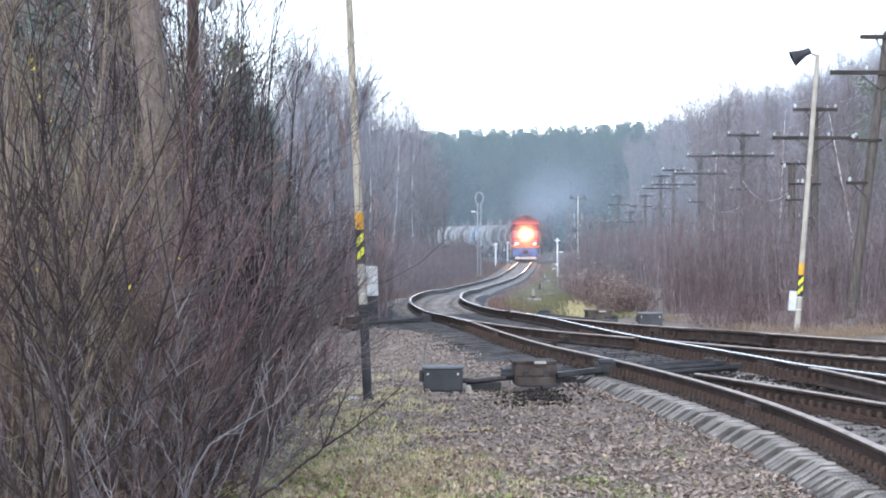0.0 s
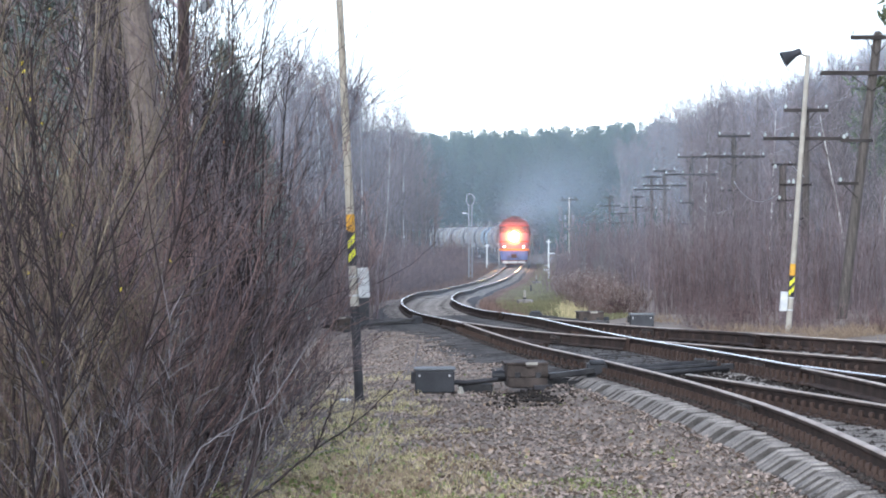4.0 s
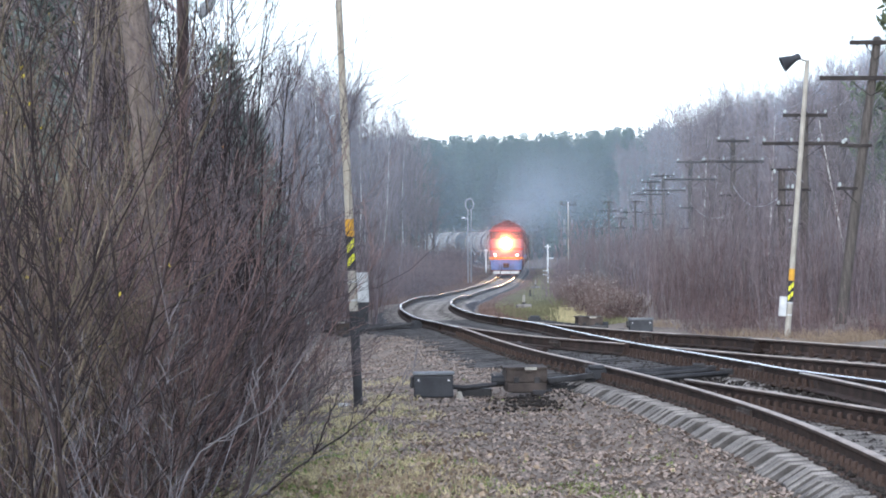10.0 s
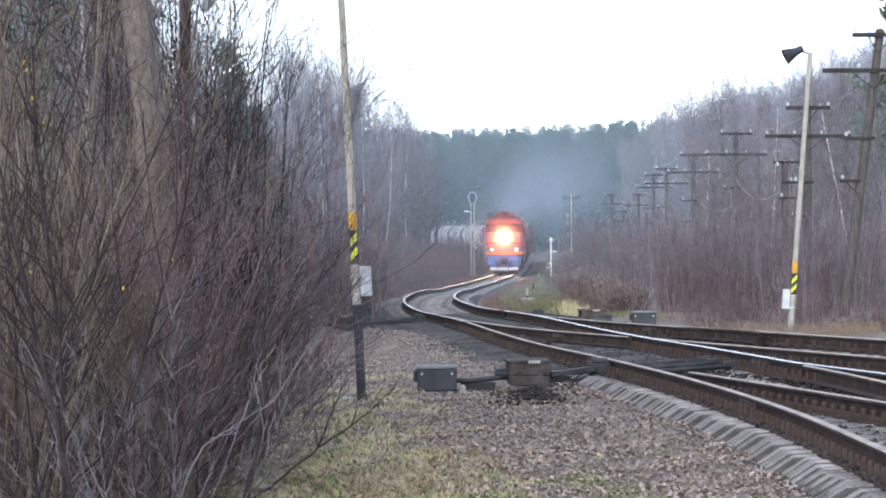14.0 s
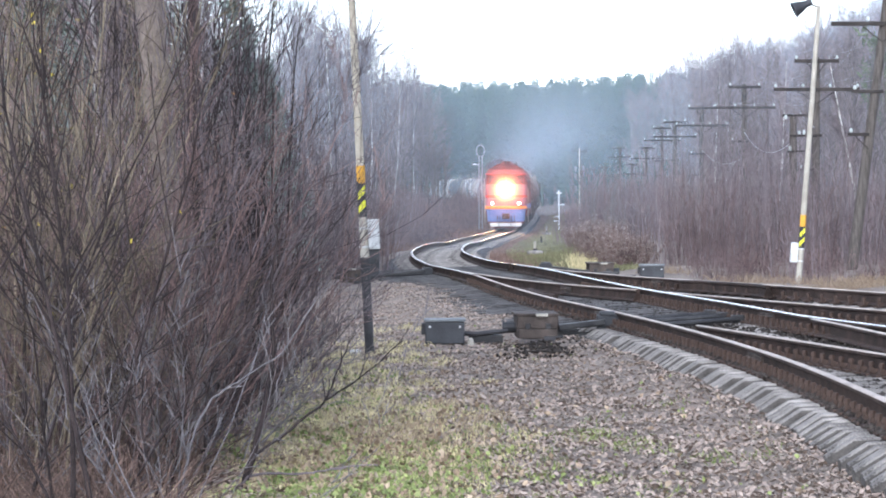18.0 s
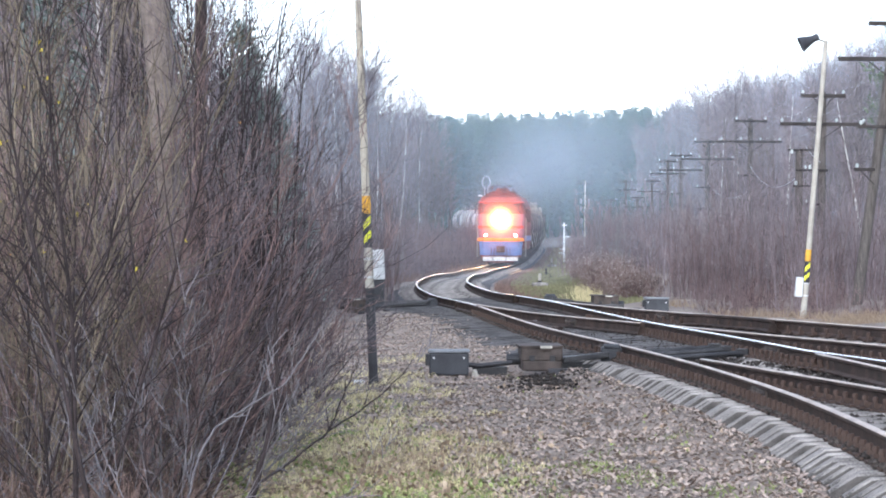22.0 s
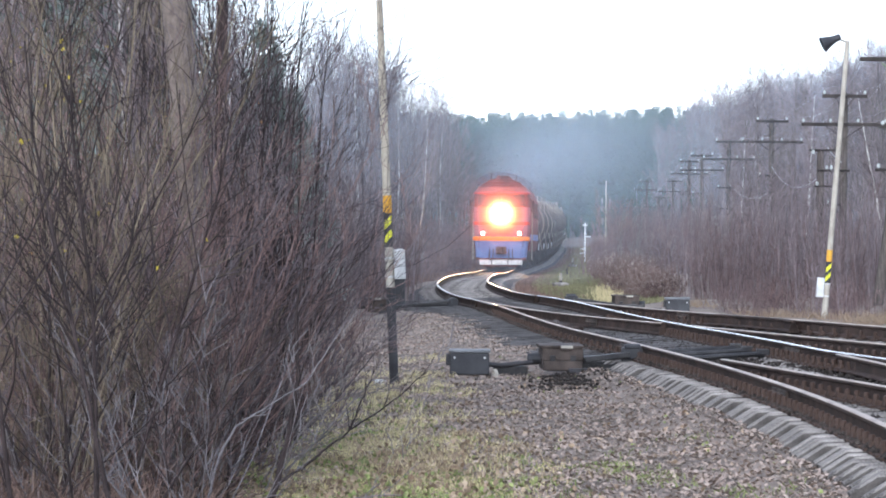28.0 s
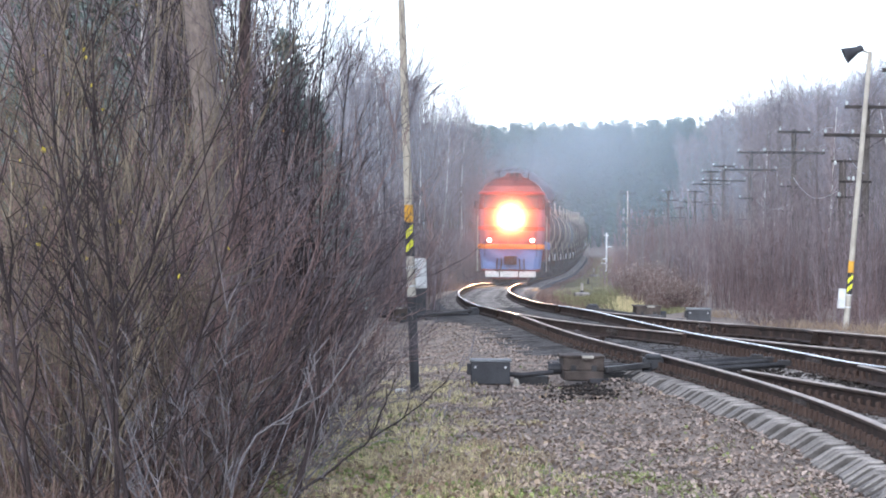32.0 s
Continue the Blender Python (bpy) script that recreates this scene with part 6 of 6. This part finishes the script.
def wheelset(root, y, r, keep):
    bm = bmesh.new()
    t = Matrix.Rotation(radians(90), 4, "Y")
    for s in (-1, 1):
        lathe(bm, [(r * 0.3, 0.0), (r * 0.92, 0.01), (r, 0.02), (r, 0.13), (r + 0.028, 0.135), (r + 0.028, 0.165), (r * 0.9, 0.17)], 20, Matrix.Translation((s * 0.93, 0, 0)) @ Matrix.Rotation(radians(-90 * s), 4, "Y"))
    rod(bm, (-0.9, 0, 0), (0.9, 0, 0), 0.08, 0.08, 10)
    for k in range(4):
        rod(bm, (0.935, 0.2 * math.cos(k * 1.57), 0.2 * math.sin(k * 1.57)), (0.95, 0.2 * math.cos(k * 1.57), 0.2 * math.sin(k * 1.57)), 0.05, 0.05, 6)
    ob = part("wheelset", bm, M_CHASSIS, root, at=pose(0, y, r))
    keep.append((ob, y, r))
    return ob


def build_loco():
    root = thing("locomotive", Matrix(), "red and blue diesel locomotive with a blazing headlamp and white skirt", "locomotive")
    F = -10.0
    sets = []
    nose_band("lower_panel", root, [(0.62, 1.36, F + 0.06), (1.56, 1.46, F)], M_BLUE, "sky-blue lower front panel")
    nose_band("orange_band", root, [(1.56, 1.52, F - 0.06), (1.62, 1.56, F - 0.08), (1.74, 1.56, F - 0.08), (1.79, 1.52, F - 0.05)], M_CABORANGE, "bright orange front band")
    nose_band("front_panel", root, [(1.79, 1.5, F), (2.42, 1.53, F)], M_CREAM, "front panel tinted pink for the headlamp's glow")
    nose_band("red_stripe", root, [(2.42, 1.54, F - 0.012), (2.6, 1.54, F - 0.012)], M_RED, "red stripe")
    nose_band("upper_front", root, [(2.6, 1.53, F), (3.4, 1.54, F + 0.02)], M_CREAM, "upper front tinted pink for the headlamp's glow")
    nose_band("window_surround", root, [(3.4, 1.545, F + 0.01), (4.14, 1.5, F + 0.3)], M_DARKRED, "dark red windscreen surround")
    nose_band("visor", root, [(4.12, 1.56, F + 0.16), (4.2, 1.54, F + 0.16), (4.24, 1.46, F + 0.3)], M_RED)
    nose_band("roof_front", root, [(4.22, 1.46, F + 0.36), (4.5, 1.3, F + 0.5)], M_ROOFEDGE, "dusty red roof edge")
    nose_band("roof_dome", root, [(4.5, 1.3, F + 0.5), (4.72, 1.02, F + 0.7), (4.89, 0.68, F + 1.0), (4.96, 0.3, F + 1.2)], M_DARKRED, "sooty red domed roof front")
    for s in (-1, 1):
        bm = bmesh.new()
        slab(bm, [(s * 0.04, F + 0.0, 3.46), (s * 1.3, F + 0.0, 3.46), (s * 1.24, F + 0.25, 4.06), (s * 0.04, F + 0.25, 4.06)][:: 1 if s > 0 else -1], 0.06)
        bmesh.ops.translate(bm, verts=bm.verts, vec=(0, -0.02, 0))
        bmesh.ops.recalc_face_normals(bm, faces=bm.faces)
        pane = part("windscreen", bm, M_WINDOW, root, "dark windscreen pane")
        bm = bmesh.new()
        rod(bm, (s * 0.7, F - 0.04, 3.42), (s * 0.35, F + 0.12, 3.9), 0.012, 0.008, 6)
        part("wiper", bm, M_BLACK, pane)
        bm = bmesh.new()
        lathe(bm, [(0.1, -0.02), (0.165, 0.0), (0.165, 0.09), (0.13, 0.1)], 18, Matrix.Translation((s * 1.0, F + 0.02, 1.97)) @ Matrix.Rotation(radians(90), 4, "X"))
        ring = part("marker_light", bm, M_RED, root)
        bm = bmesh.new()
        lathe(bm, [(0.095, 0.0), (0.09, 0.03), (0.05, 0.05)], 18, Matrix.Translation((s * 1.0, F - 0.075, 1.97)) @ Matrix.Rotation(radians(90), 4, "X"))
        part("lens", bm, M_MARK, ring, "lit warm-white lens")
        bm = bmesh.new()
        for z in (0.35, 0.95):
            rod(bm, (s * 1.2, F - 0.03, z + 0.9), (s * 1.2, F - 0.1, z + 0.9), 0.015, 0.015, 6)
        rod(bm, (s * 1.2, F - 0.1, 1.2), (s * 1.2, F - 0.1, 1.86), 0.016, 0.016, 6)
        part("grab_rail", bm, M_CHASSIS, root)
        bm = bmesh.new()
        box(bm, 0.1, 0.06, 0.32, (s * 1.72, F + 0.75, 3.45), 0.02)
        rod(bm, (s * 1.5, F + 0.75, 3.75), (s * 1.72, F + 0.75, 3.75), 0.015, 0.015, 6)
        part("mirror", bm, M_BLACK, root)
        bm = bmesh.new()
        box(bm, 0.02, 1.0, 0.75, (s * 1.555, F + 2.0, 3.2), 0.005)
        part("side_window", bm, M_WINDOW, root)
        for k in (0, 1):
            bm = bmesh.new()
            rod(bm, (s * 1.63, F + 1.75 + 1.0 * k, 0.5), (s * 1.63, F + 1.75 + 1.0 * k, 3.1), 0.02, 0.02, 6)
            part("handrail", bm, M_PIPE, root, "pale door handrail")
        bm = bmesh.new()
        for z in (0.45, 0.8, 1.15):
            box(bm, 0.14, 0.9, 0.03, (s * 1.55, F + 2.25, z))
        part("step", bm, M_CHASSIS, root)
        for dx in (0.42, 0.62):
            bm = bmesh.new()
            pts = [(s * dx, F - 0.02, 1.1), (s * dx, F - 0.16, 0.95), (s * (dx + 0.03), F - 0.14, 0.6), (s * (dx - 0.04), F - 0.04, 0.5)]
            for a, b in zip(pts, pts[1:]):
                rod(bm, a, b, 0.028, 0.028, 8)
            part("brake_hose", bm, M_IRON, root)
    for x0, x1 in ((-1.17, -0.54), (-0.49, 0.35), (0.4, 1.17)):
        bm = bmesh.new()
        slab(bm, [(x0, F + 0.02, 0.26), (x1, F + 0.02, 0.26), (x1, F - 0.02, 0.53), (x0, F - 0.02, 0.53)], 0.03)
        part("skirt_plate", bm, M_WHITE, root, "white pilot plate")
    bm = bmesh.new()
    box(bm, 2.7, 0.3, 0.12, (0, F + 0.25, 0.52), 0.02)
    box(bm, 1.8, 0.5, 0.16, (0, F + 0.4, 0.14), 0.03)
    part("buffer_beam", bm, M_DARKRED, root)
    bm = bmesh.new()
    box(bm, 0.58, 0.3, 0.42, (0, F - 0.1, 0.82), 0.06)
    box(bm, 0.3, 0.45, 0.36, (-0.06, F - 0.35, 0.86), 0.08)
    part("coupler", bm, M_IRON, root, "rusty brown automatic coupler")
    # housing and lens made larger than life, so their shape holds the glare
    bm = bmesh.new()
    lathe(bm, [(0.3, 0.0), (0.47, 0.02), (0.47, 0.42), (0.44, 0.44), (0.43, 0.42), (0.43, 0.12)], 28, Matrix.Translation((0, F + 0.05, 3.03)) @ Matrix.Rotation(radians(90), 4, "X"))
    lamp = part("headlamp", bm, M_RED, root, "round headlamp housing")
    bm = bmesh.new()
    lathe(bm, [(0.42, 0.0), (0.41, 0.03), (0.3, 0.08), (0.1, 0.1)], 28, Matrix.Translation((0, F - 0.12, 3.03)) @ Matrix.Rotation(radians(90), 4, "X"))
    part("lens", bm, M_LAMP, lamp, "blazing warm-white headlamp lens")
    side = [(-1.46, 1.0), (-1.53, 1.3), (-1.54, 3.9), (-1.42, 4.2), (1.42, 4.2), (1.54, 3.9), (1.53, 1.3), (1.46, 1.0)]
    bm = bmesh.new()
    hull(bm, F + 1.4, 10.0, side)
    part("body", bm, M_DARKRED, root, "sooty dark red body sides")
    bm = bmesh.new()
    hull(bm, F + 0.8, 10.0, [(-1.45, 4.2), (-1.29, 4.5), (-1.01, 4.72), (-0.66, 4.89), (0, 4.97), (0.66, 4.89), (1.01, 4.72), (1.29, 4.5), (1.45, 4.2)])
    part("roof", bm, M_DARKRED, root, "sooty red curved roof")
    for s in (-1, 1):
        bm = bmesh.new()
        box(bm, 0.03, 17.5, 0.35, (s * 1.545, 1.0, 1.6), 0.005)
        part("side_stripe", bm, M_BLUE, root)
        for k in range(6):
            bm = bmesh.new()
            box(bm, 0.04, 1.3, 0.9, (s * 1.55, -4.6 + 2.4 * k, 2.9), 0.02)
            part("grille", bm, M_CHASSIS, root)
    bm = bmesh.new()
    box(bm, 0.9, 1.3, 0.14, (0.05, F + 2.2, 4.9), 0.04)
    box(bm, 0.7, 0.5, 0.12, (0.05, F + 1.9, 5.03), 0.04)
    part("roof_hatch", bm, M_DARKRED, root)
    for x, y, h in ((-0.62, F + 1.4, 0.42), (0.05, F + 1.8, 0.3), (0.75, F + 1.5, 0.32)):
        bm = bmesh.new()
        rod(bm, (x, y, 4.72), (x, y, 4.85 + h), 0.035, 0.03, 8)
        part("antenna", bm, M_CHASSIS, root)
    bm = bmesh.new()
    for s in (-1, 1):
        lathe(bm, [(0.03, 0.0), (0.04, 0.25), (0.1, 0.4)], 10, Matrix.Translation((0.1 + 0.12 * s, F + 1.6, 5.05)) @ Matrix.Rotation(radians(90), 4, "X"))
    part("horn", bm, M_CHASSIS, root)
    bm = bmesh.new()
    box(bm, 1.4, 2.2, 0.22, (0, 1.5, 4.82), 0.06)
    part("exhaust_housing", bm, M_CHASSIS, root)
    for c in (-5.6, 5.6):
        bm = bmesh.new()
        for s in (-1, 1):
            box(bm, 0.14, 5.0, 0.28, (s * 1.15, c, 0.5), 0.03)
            for k in (-1.8, 0, 1.8):
                box(bm, 0.16, 0.4, 0.4, (s * 1.18, c + k, 0.36), 0.04)
        box(bm, 2.2, 0.4, 0.3, (0, c, 0.55))
        part("bogie", bm, M_CHASSIS, root)
        for k in (-1.8, 0, 1.8):
            wheelset(root, c + k, 0.6, sets)
    bm = bmesh.new()
    box(bm, 2.6, 4.6, 0.75, (0, 0, 0.28), 0.1)
    part("fuel_tank", bm, M_CHASSIS, root)
    bm = bmesh.new()
    hull(bm, F + 0.9, 10.0, [(-1.4, 0.9), (1.4, 0.9), (1.4, 1.05), (-1.4, 1.05)])
    part("underframe", bm, M_CHASSIS, root)
    return root, sets


def build_tank_wagon(shell, label):
    root = thing("tank_wagon", Matrix(), label, "tank wagon", "tank wagons of the train")
    R, zc, h = 1.5, 2.72, 5.2
    bm = bmesh.new()
    lathe(bm, [(0.1, -h - 0.32), (0.7, -h - 0.27), (1.2, -h - 0.15), (R, -h + 0.1), (R, -h + 3.4), (R, h - 3.4), (R, h - 0.1), (1.2, h + 0.15), (0.7, h + 0.27), (0.1, h + 0.32)], 28, Matrix.Translation((0, 0, zc)) @ Matrix.Rotation(radians(90), 4, "X"))
    part("tank", bm, shell, root, smooth=False)
    for y in (-4.2, -1.4, 1.4, 4.2):
        bm = bmesh.new()
        lathe(bm, [(R + 0.004, -0.06), (R + 0.03, -0.05), (R + 0.03, 0.05), (R + 0.004, 0.06)], 28, Matrix.Translation((0, y, zc)) @ Matrix.Rotation(radians(90), 4, "X"))
        part("strap", bm, M_TANKDARK, root)
    bm = bmesh.new()
    lathe(bm, [(R + 0.002, -0.8), (R + 0.008, -0.75), (R + 0.008, 0.75), (R + 0.002, 0.8)], 28, Matrix.Translation((0, 0, zc)) @ Matrix.Rotation(radians(90), 4, "X"))
    part("oil_streak_band", bm, M_TANKDARK, root, "black band of spilt oil round the middle")
    bm = bmesh.new()
    lathe(bm, [(0.32, 0.0), (0.32, 0.28), (0.38, 0.3), (0.36, 0.38), (0.1, 0.42)], 16, Matrix.Translation((0, 0, zc + R - 0.05)))
    part("hatch", bm, M_TANKDARK, root)
    bm = bmesh.new()
    box(bm, 0.9, 2.4, 0.05, (0, 0, zc + R + 0.02))
    part("walkway", bm, M_CHASSIS, root)
    bm = bmesh.new()
    for x in (-0.55, 0.55):
        for y in (-1.1, 0, 1.1):
            rod(bm, (x, y, zc + R - 0.15), (x, y, zc + R + 0.6), 0.02, 0.02, 6)
        rod(bm, (x, -1.1, zc + R + 0.6), (x, 1.1, zc + R + 0.6), 0.02, 0.02, 6)
    part("railing", bm, M_PIPE, root, "pale walkway railing")
    for e in (-5.15, 5.15):
        bm = bmesh.new()
        lathe(bm, [(R + 0.004, -0.05), (R + 0.02, -0.04), (R + 0.02, 0.04), (R + 0.004, 0.05)], 28, Matrix.Translation((0, e, zc)) @ Matrix.Rotation(radians(90), 4, "X"))
        part("end_ring", bm, M_PIPE, root, "pale worn end ring")
    for s in (-1, 1):
        bm = bmesh.new()
        for e in (-0.22, 0.22):
            rod(bm, (s * 1.58, e, 1.0), (s * 1.0, e, zc + R + 0.1), 0.025, 0.025, 6)
        for k in range(8):
            z = 1.2 + 0.36 * k
            x = s * (1.58 - 0.58 * (z - 1.0) / (zc + R - 0.9))
            rod(bm, (x, -0.22, z), (x, 0.22, z), 0.016, 0.016, 6)
        part("ladder", bm, M_PIPE, root, "grey side ladder")
        bm = bmesh.new()
        box(bm, 0.06, 0.4, 0.4, (s * 1.3, s * 2.4, 1.0))
        part("data_plate", bm, M_WHITE, root)
    bm = bmesh.new()
    box(bm, 0.5, 11.4, 0.34, (0, 0, 0.92), 0.02)
    for s in (-1, 1):
        box(bm, 2.9, 0.3, 0.32, (0, s * 5.5, 0.95), 0.02)
        box(bm, 2.4, 0.5, 0.45, (0, s * 3.9, 1.0), 0.05)
        box(bm, 0.3, 0.9, 0.3, (0, s * 6.0, 0.9), 0.05)
    part("underframe", bm, M_CHASSIS, root)
    for c in (-3.9, 3.9):
        bm = bmesh.new()
        for s in (-1, 1):
            box(bm, 0.16, 2.3, 0.3, (s * 1.05, c, 0.45), 0.08)
            box(bm, 0.2, 0.5, 0.5, (s * 1.05, c, 0.4), 0.06)
        box(bm, 2.2, 0.4, 0.3, (0, c, 0.5))
        part("bogie", bm, M_CHASSIS, root)
        for k in (-0.92, 0.92):
            wheelset(root, c + k, 0.475, [])
    return root


loco, loco_wheels = build_loco()
pale_tank = build_tank_wagon(M_TANK, "sooty pale grey tank wagon with dark straps")
blue_tank = build_tank_wagon(M_TANKBLUE, "faded light-blue tank wagon with dark straps")
dark_tank = build_tank_wagon(M_TANKDARK, "oily black tank wagon")
wagons = []
for i in range(17):
    src = dark_tank if i in (0, 1, 2, 9, 14) else blue_tank if i == 4 else pale_tank
    first = all(w is not src for w in wagons)
    wagons.append(src if first else copy_thing(src, Matrix()))


# ---- added haze and lamp glow, and engine smoke, as thin curved veils ----
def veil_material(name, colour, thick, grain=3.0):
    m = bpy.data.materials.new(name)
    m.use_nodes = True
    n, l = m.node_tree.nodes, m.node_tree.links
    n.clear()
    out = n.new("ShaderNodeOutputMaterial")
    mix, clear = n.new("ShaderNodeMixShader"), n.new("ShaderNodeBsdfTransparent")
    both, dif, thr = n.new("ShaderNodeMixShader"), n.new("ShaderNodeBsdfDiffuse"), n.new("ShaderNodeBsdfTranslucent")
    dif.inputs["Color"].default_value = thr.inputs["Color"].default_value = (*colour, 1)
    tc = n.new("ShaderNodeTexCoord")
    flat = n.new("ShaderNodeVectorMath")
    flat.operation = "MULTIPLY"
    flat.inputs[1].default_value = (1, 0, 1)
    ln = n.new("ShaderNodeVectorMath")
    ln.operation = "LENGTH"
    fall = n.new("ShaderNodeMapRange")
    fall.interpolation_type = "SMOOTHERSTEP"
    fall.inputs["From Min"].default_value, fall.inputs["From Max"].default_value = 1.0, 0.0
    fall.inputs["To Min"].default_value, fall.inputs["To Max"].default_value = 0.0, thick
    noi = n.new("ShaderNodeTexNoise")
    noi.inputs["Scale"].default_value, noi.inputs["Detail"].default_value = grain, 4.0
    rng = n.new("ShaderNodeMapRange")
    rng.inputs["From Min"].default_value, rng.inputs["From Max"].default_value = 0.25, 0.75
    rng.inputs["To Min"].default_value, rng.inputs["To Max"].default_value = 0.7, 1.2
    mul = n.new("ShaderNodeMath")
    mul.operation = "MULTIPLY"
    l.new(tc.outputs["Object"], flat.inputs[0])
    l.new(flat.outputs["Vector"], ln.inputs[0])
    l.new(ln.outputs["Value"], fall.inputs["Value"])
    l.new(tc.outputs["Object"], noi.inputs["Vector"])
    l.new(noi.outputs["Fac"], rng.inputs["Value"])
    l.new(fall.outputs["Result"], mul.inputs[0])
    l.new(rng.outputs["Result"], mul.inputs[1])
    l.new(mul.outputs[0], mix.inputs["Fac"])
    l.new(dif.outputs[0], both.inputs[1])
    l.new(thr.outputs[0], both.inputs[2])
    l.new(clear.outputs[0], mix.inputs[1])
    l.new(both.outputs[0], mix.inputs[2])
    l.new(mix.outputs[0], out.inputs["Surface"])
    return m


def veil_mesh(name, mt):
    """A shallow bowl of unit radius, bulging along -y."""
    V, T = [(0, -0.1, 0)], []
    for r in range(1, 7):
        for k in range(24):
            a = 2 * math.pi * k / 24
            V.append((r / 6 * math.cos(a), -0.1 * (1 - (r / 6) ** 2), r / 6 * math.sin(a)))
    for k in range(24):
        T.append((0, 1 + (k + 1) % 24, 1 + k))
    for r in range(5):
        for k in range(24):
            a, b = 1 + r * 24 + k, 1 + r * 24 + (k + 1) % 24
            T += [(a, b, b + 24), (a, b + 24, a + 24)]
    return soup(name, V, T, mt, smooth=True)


# see-through sheets added at set distances, paling what lies beyond as haze
HAZE_TINT = (0.62, 0.735, 0.86)
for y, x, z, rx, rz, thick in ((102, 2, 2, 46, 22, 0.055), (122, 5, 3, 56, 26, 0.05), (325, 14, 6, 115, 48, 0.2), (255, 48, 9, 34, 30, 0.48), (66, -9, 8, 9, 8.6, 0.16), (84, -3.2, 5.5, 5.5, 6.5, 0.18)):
    ob = new("haze_veil", veil_mesh("haze_veil", veil_material("distance_haze", HAZE_TINT, thick, 2.0)))
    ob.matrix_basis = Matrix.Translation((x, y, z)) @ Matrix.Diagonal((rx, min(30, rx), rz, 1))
    tagged(ob, "bluish see-through sheet added for distance haze", "mist", "mist in the valley", "stuff")
M_SMOKE = veil_material("blue_grey_exhaust_smoke", (0.66, 0.75, 0.88), 0.19, 3.0)
smoke_mesh = veil_mesh("smoke_puff", M_SMOKE)
puffs = []
for i in range(3):
    ob = new("smoke_puff", smoke_mesh)
    tagged(ob, "drifting blue-grey diesel exhaust smoke", "smoke", "smoke of the engine")
    puffs.append((ob, (1.0 + 2.6 * i, 14 + 14 * i, 5.8 + 1.5 * i), 3.6 + 2.4 * i))
# tinted see-through sheets carried before the headlamp, added to draw its glow
outer_glow = new("glow_veil", veil_mesh("glow_veil", veil_material("red_lamp_glow", (0.9, 0.28, 0.24), 0.036, 2.0)))
tagged(outer_glow, "red-tinted sheet before the headlamp, added for its glow", "mist")
middle_glow = new("glow_veil", veil_mesh("glow_veil", veil_material("orange_lamp_glow", (1.0, 0.4, 0.24), 0.034, 2.0)))
tagged(middle_glow, "orange-tinted sheet added for the headlamp's glow", "mist")
core_glow = new("glow_veil", veil_mesh("glow_veil", veil_material("bright_lamp_glow", (1.0, 0.72, 0.45), 0.1, 2.0)))
tagged(core_glow, "pale warm sheet added for the glow's bright core", "mist")

SPEED, START = 5.7, 313.3  # metres a second; place of the front at the start
_ys = np.arange(60, 690, 0.5)
_xs = left_x(_ys) + G / 2
_arc = np.concatenate([[0], np.cumsum(np.hypot(np.diff(_xs), np.diff(_ys)))])
_front = float(np.interp(START, _ys, _arc))


def on_track(s):
    y = float(np.interp(s, _arc, _ys))
    x = float(np.interp(s, _arc, _xs))
    return Vector((x, y, float(left_z(y))))


def vehicle_pose(mid, half):
    a, b = on_track(mid - half), on_track(mid + half)
    d = b - a
    c = (a + b) / 2
    return Matrix.Translation(c) @ Matrix.Rotation(math.atan2(-d.x, d.y), 4, "Z") @ Matrix.Rotation(math.atan2(d.z, math.hypot(d.x, d.y)), 4, "X")


def motions():
    """The train comes on at an even pace; the engine's wheels turn."""
    times = [k * 1.0 for k in range(33)]
    walk(loco, [(t, vehicle_pose(_front - SPEED * t + 10.1, 5.6)) for t in times])
    for i, w in enumerate(wagons):
        mid = _front + 20.3 + 0.6 + 6.15 + 12.3 * i
        walk(w, [(t, vehicle_pose(mid - SPEED * t, 3.9)) for t in times])
    for ob, off, size in puffs:
        ob.scale = (size, size, size * 0.8)
        walk(ob, [(t, Matrix.Translation(on_track(_front - SPEED * t) + Vector(off) + Vector((0.3 * math.sin(t * 0.7 + off[1]), 0, 0.3 * math.sin(t * 0.5 + off[1]))))) for t in times])
    # the added glow sheets ride just ahead of the lamp
    outer_glow.scale = (5.4, 5.4, 5.4)
    walk(outer_glow, [(t, vehicle_pose(_front - SPEED * t + 10.1, 5.6) @ Matrix.Translation((0, -10.75, 3.03))) for t in times])
    middle_glow.scale = (2.3, 2.3, 2.3)
    walk(middle_glow, [(t, vehicle_pose(_front - SPEED * t + 10.1, 5.6) @ Matrix.Translation((0, -10.68, 3.03))) for t in times])
    core_glow.scale = (1.15, 1.15, 1.15)
    walk(core_glow, [(t, vehicle_pose(_front - SPEED * t + 10.1, 5.6) @ Matrix.Translation((0, -10.6, 3.03))) for t in times])
    for ob, y, r in loco_wheels:
        rate = math.degrees(SPEED / r)
        n = 430
        walk(ob, [(32.0 * k / n, pose(0, y, r, rate * 32.0 * k / n)) for k in range(n + 1)])


motions()
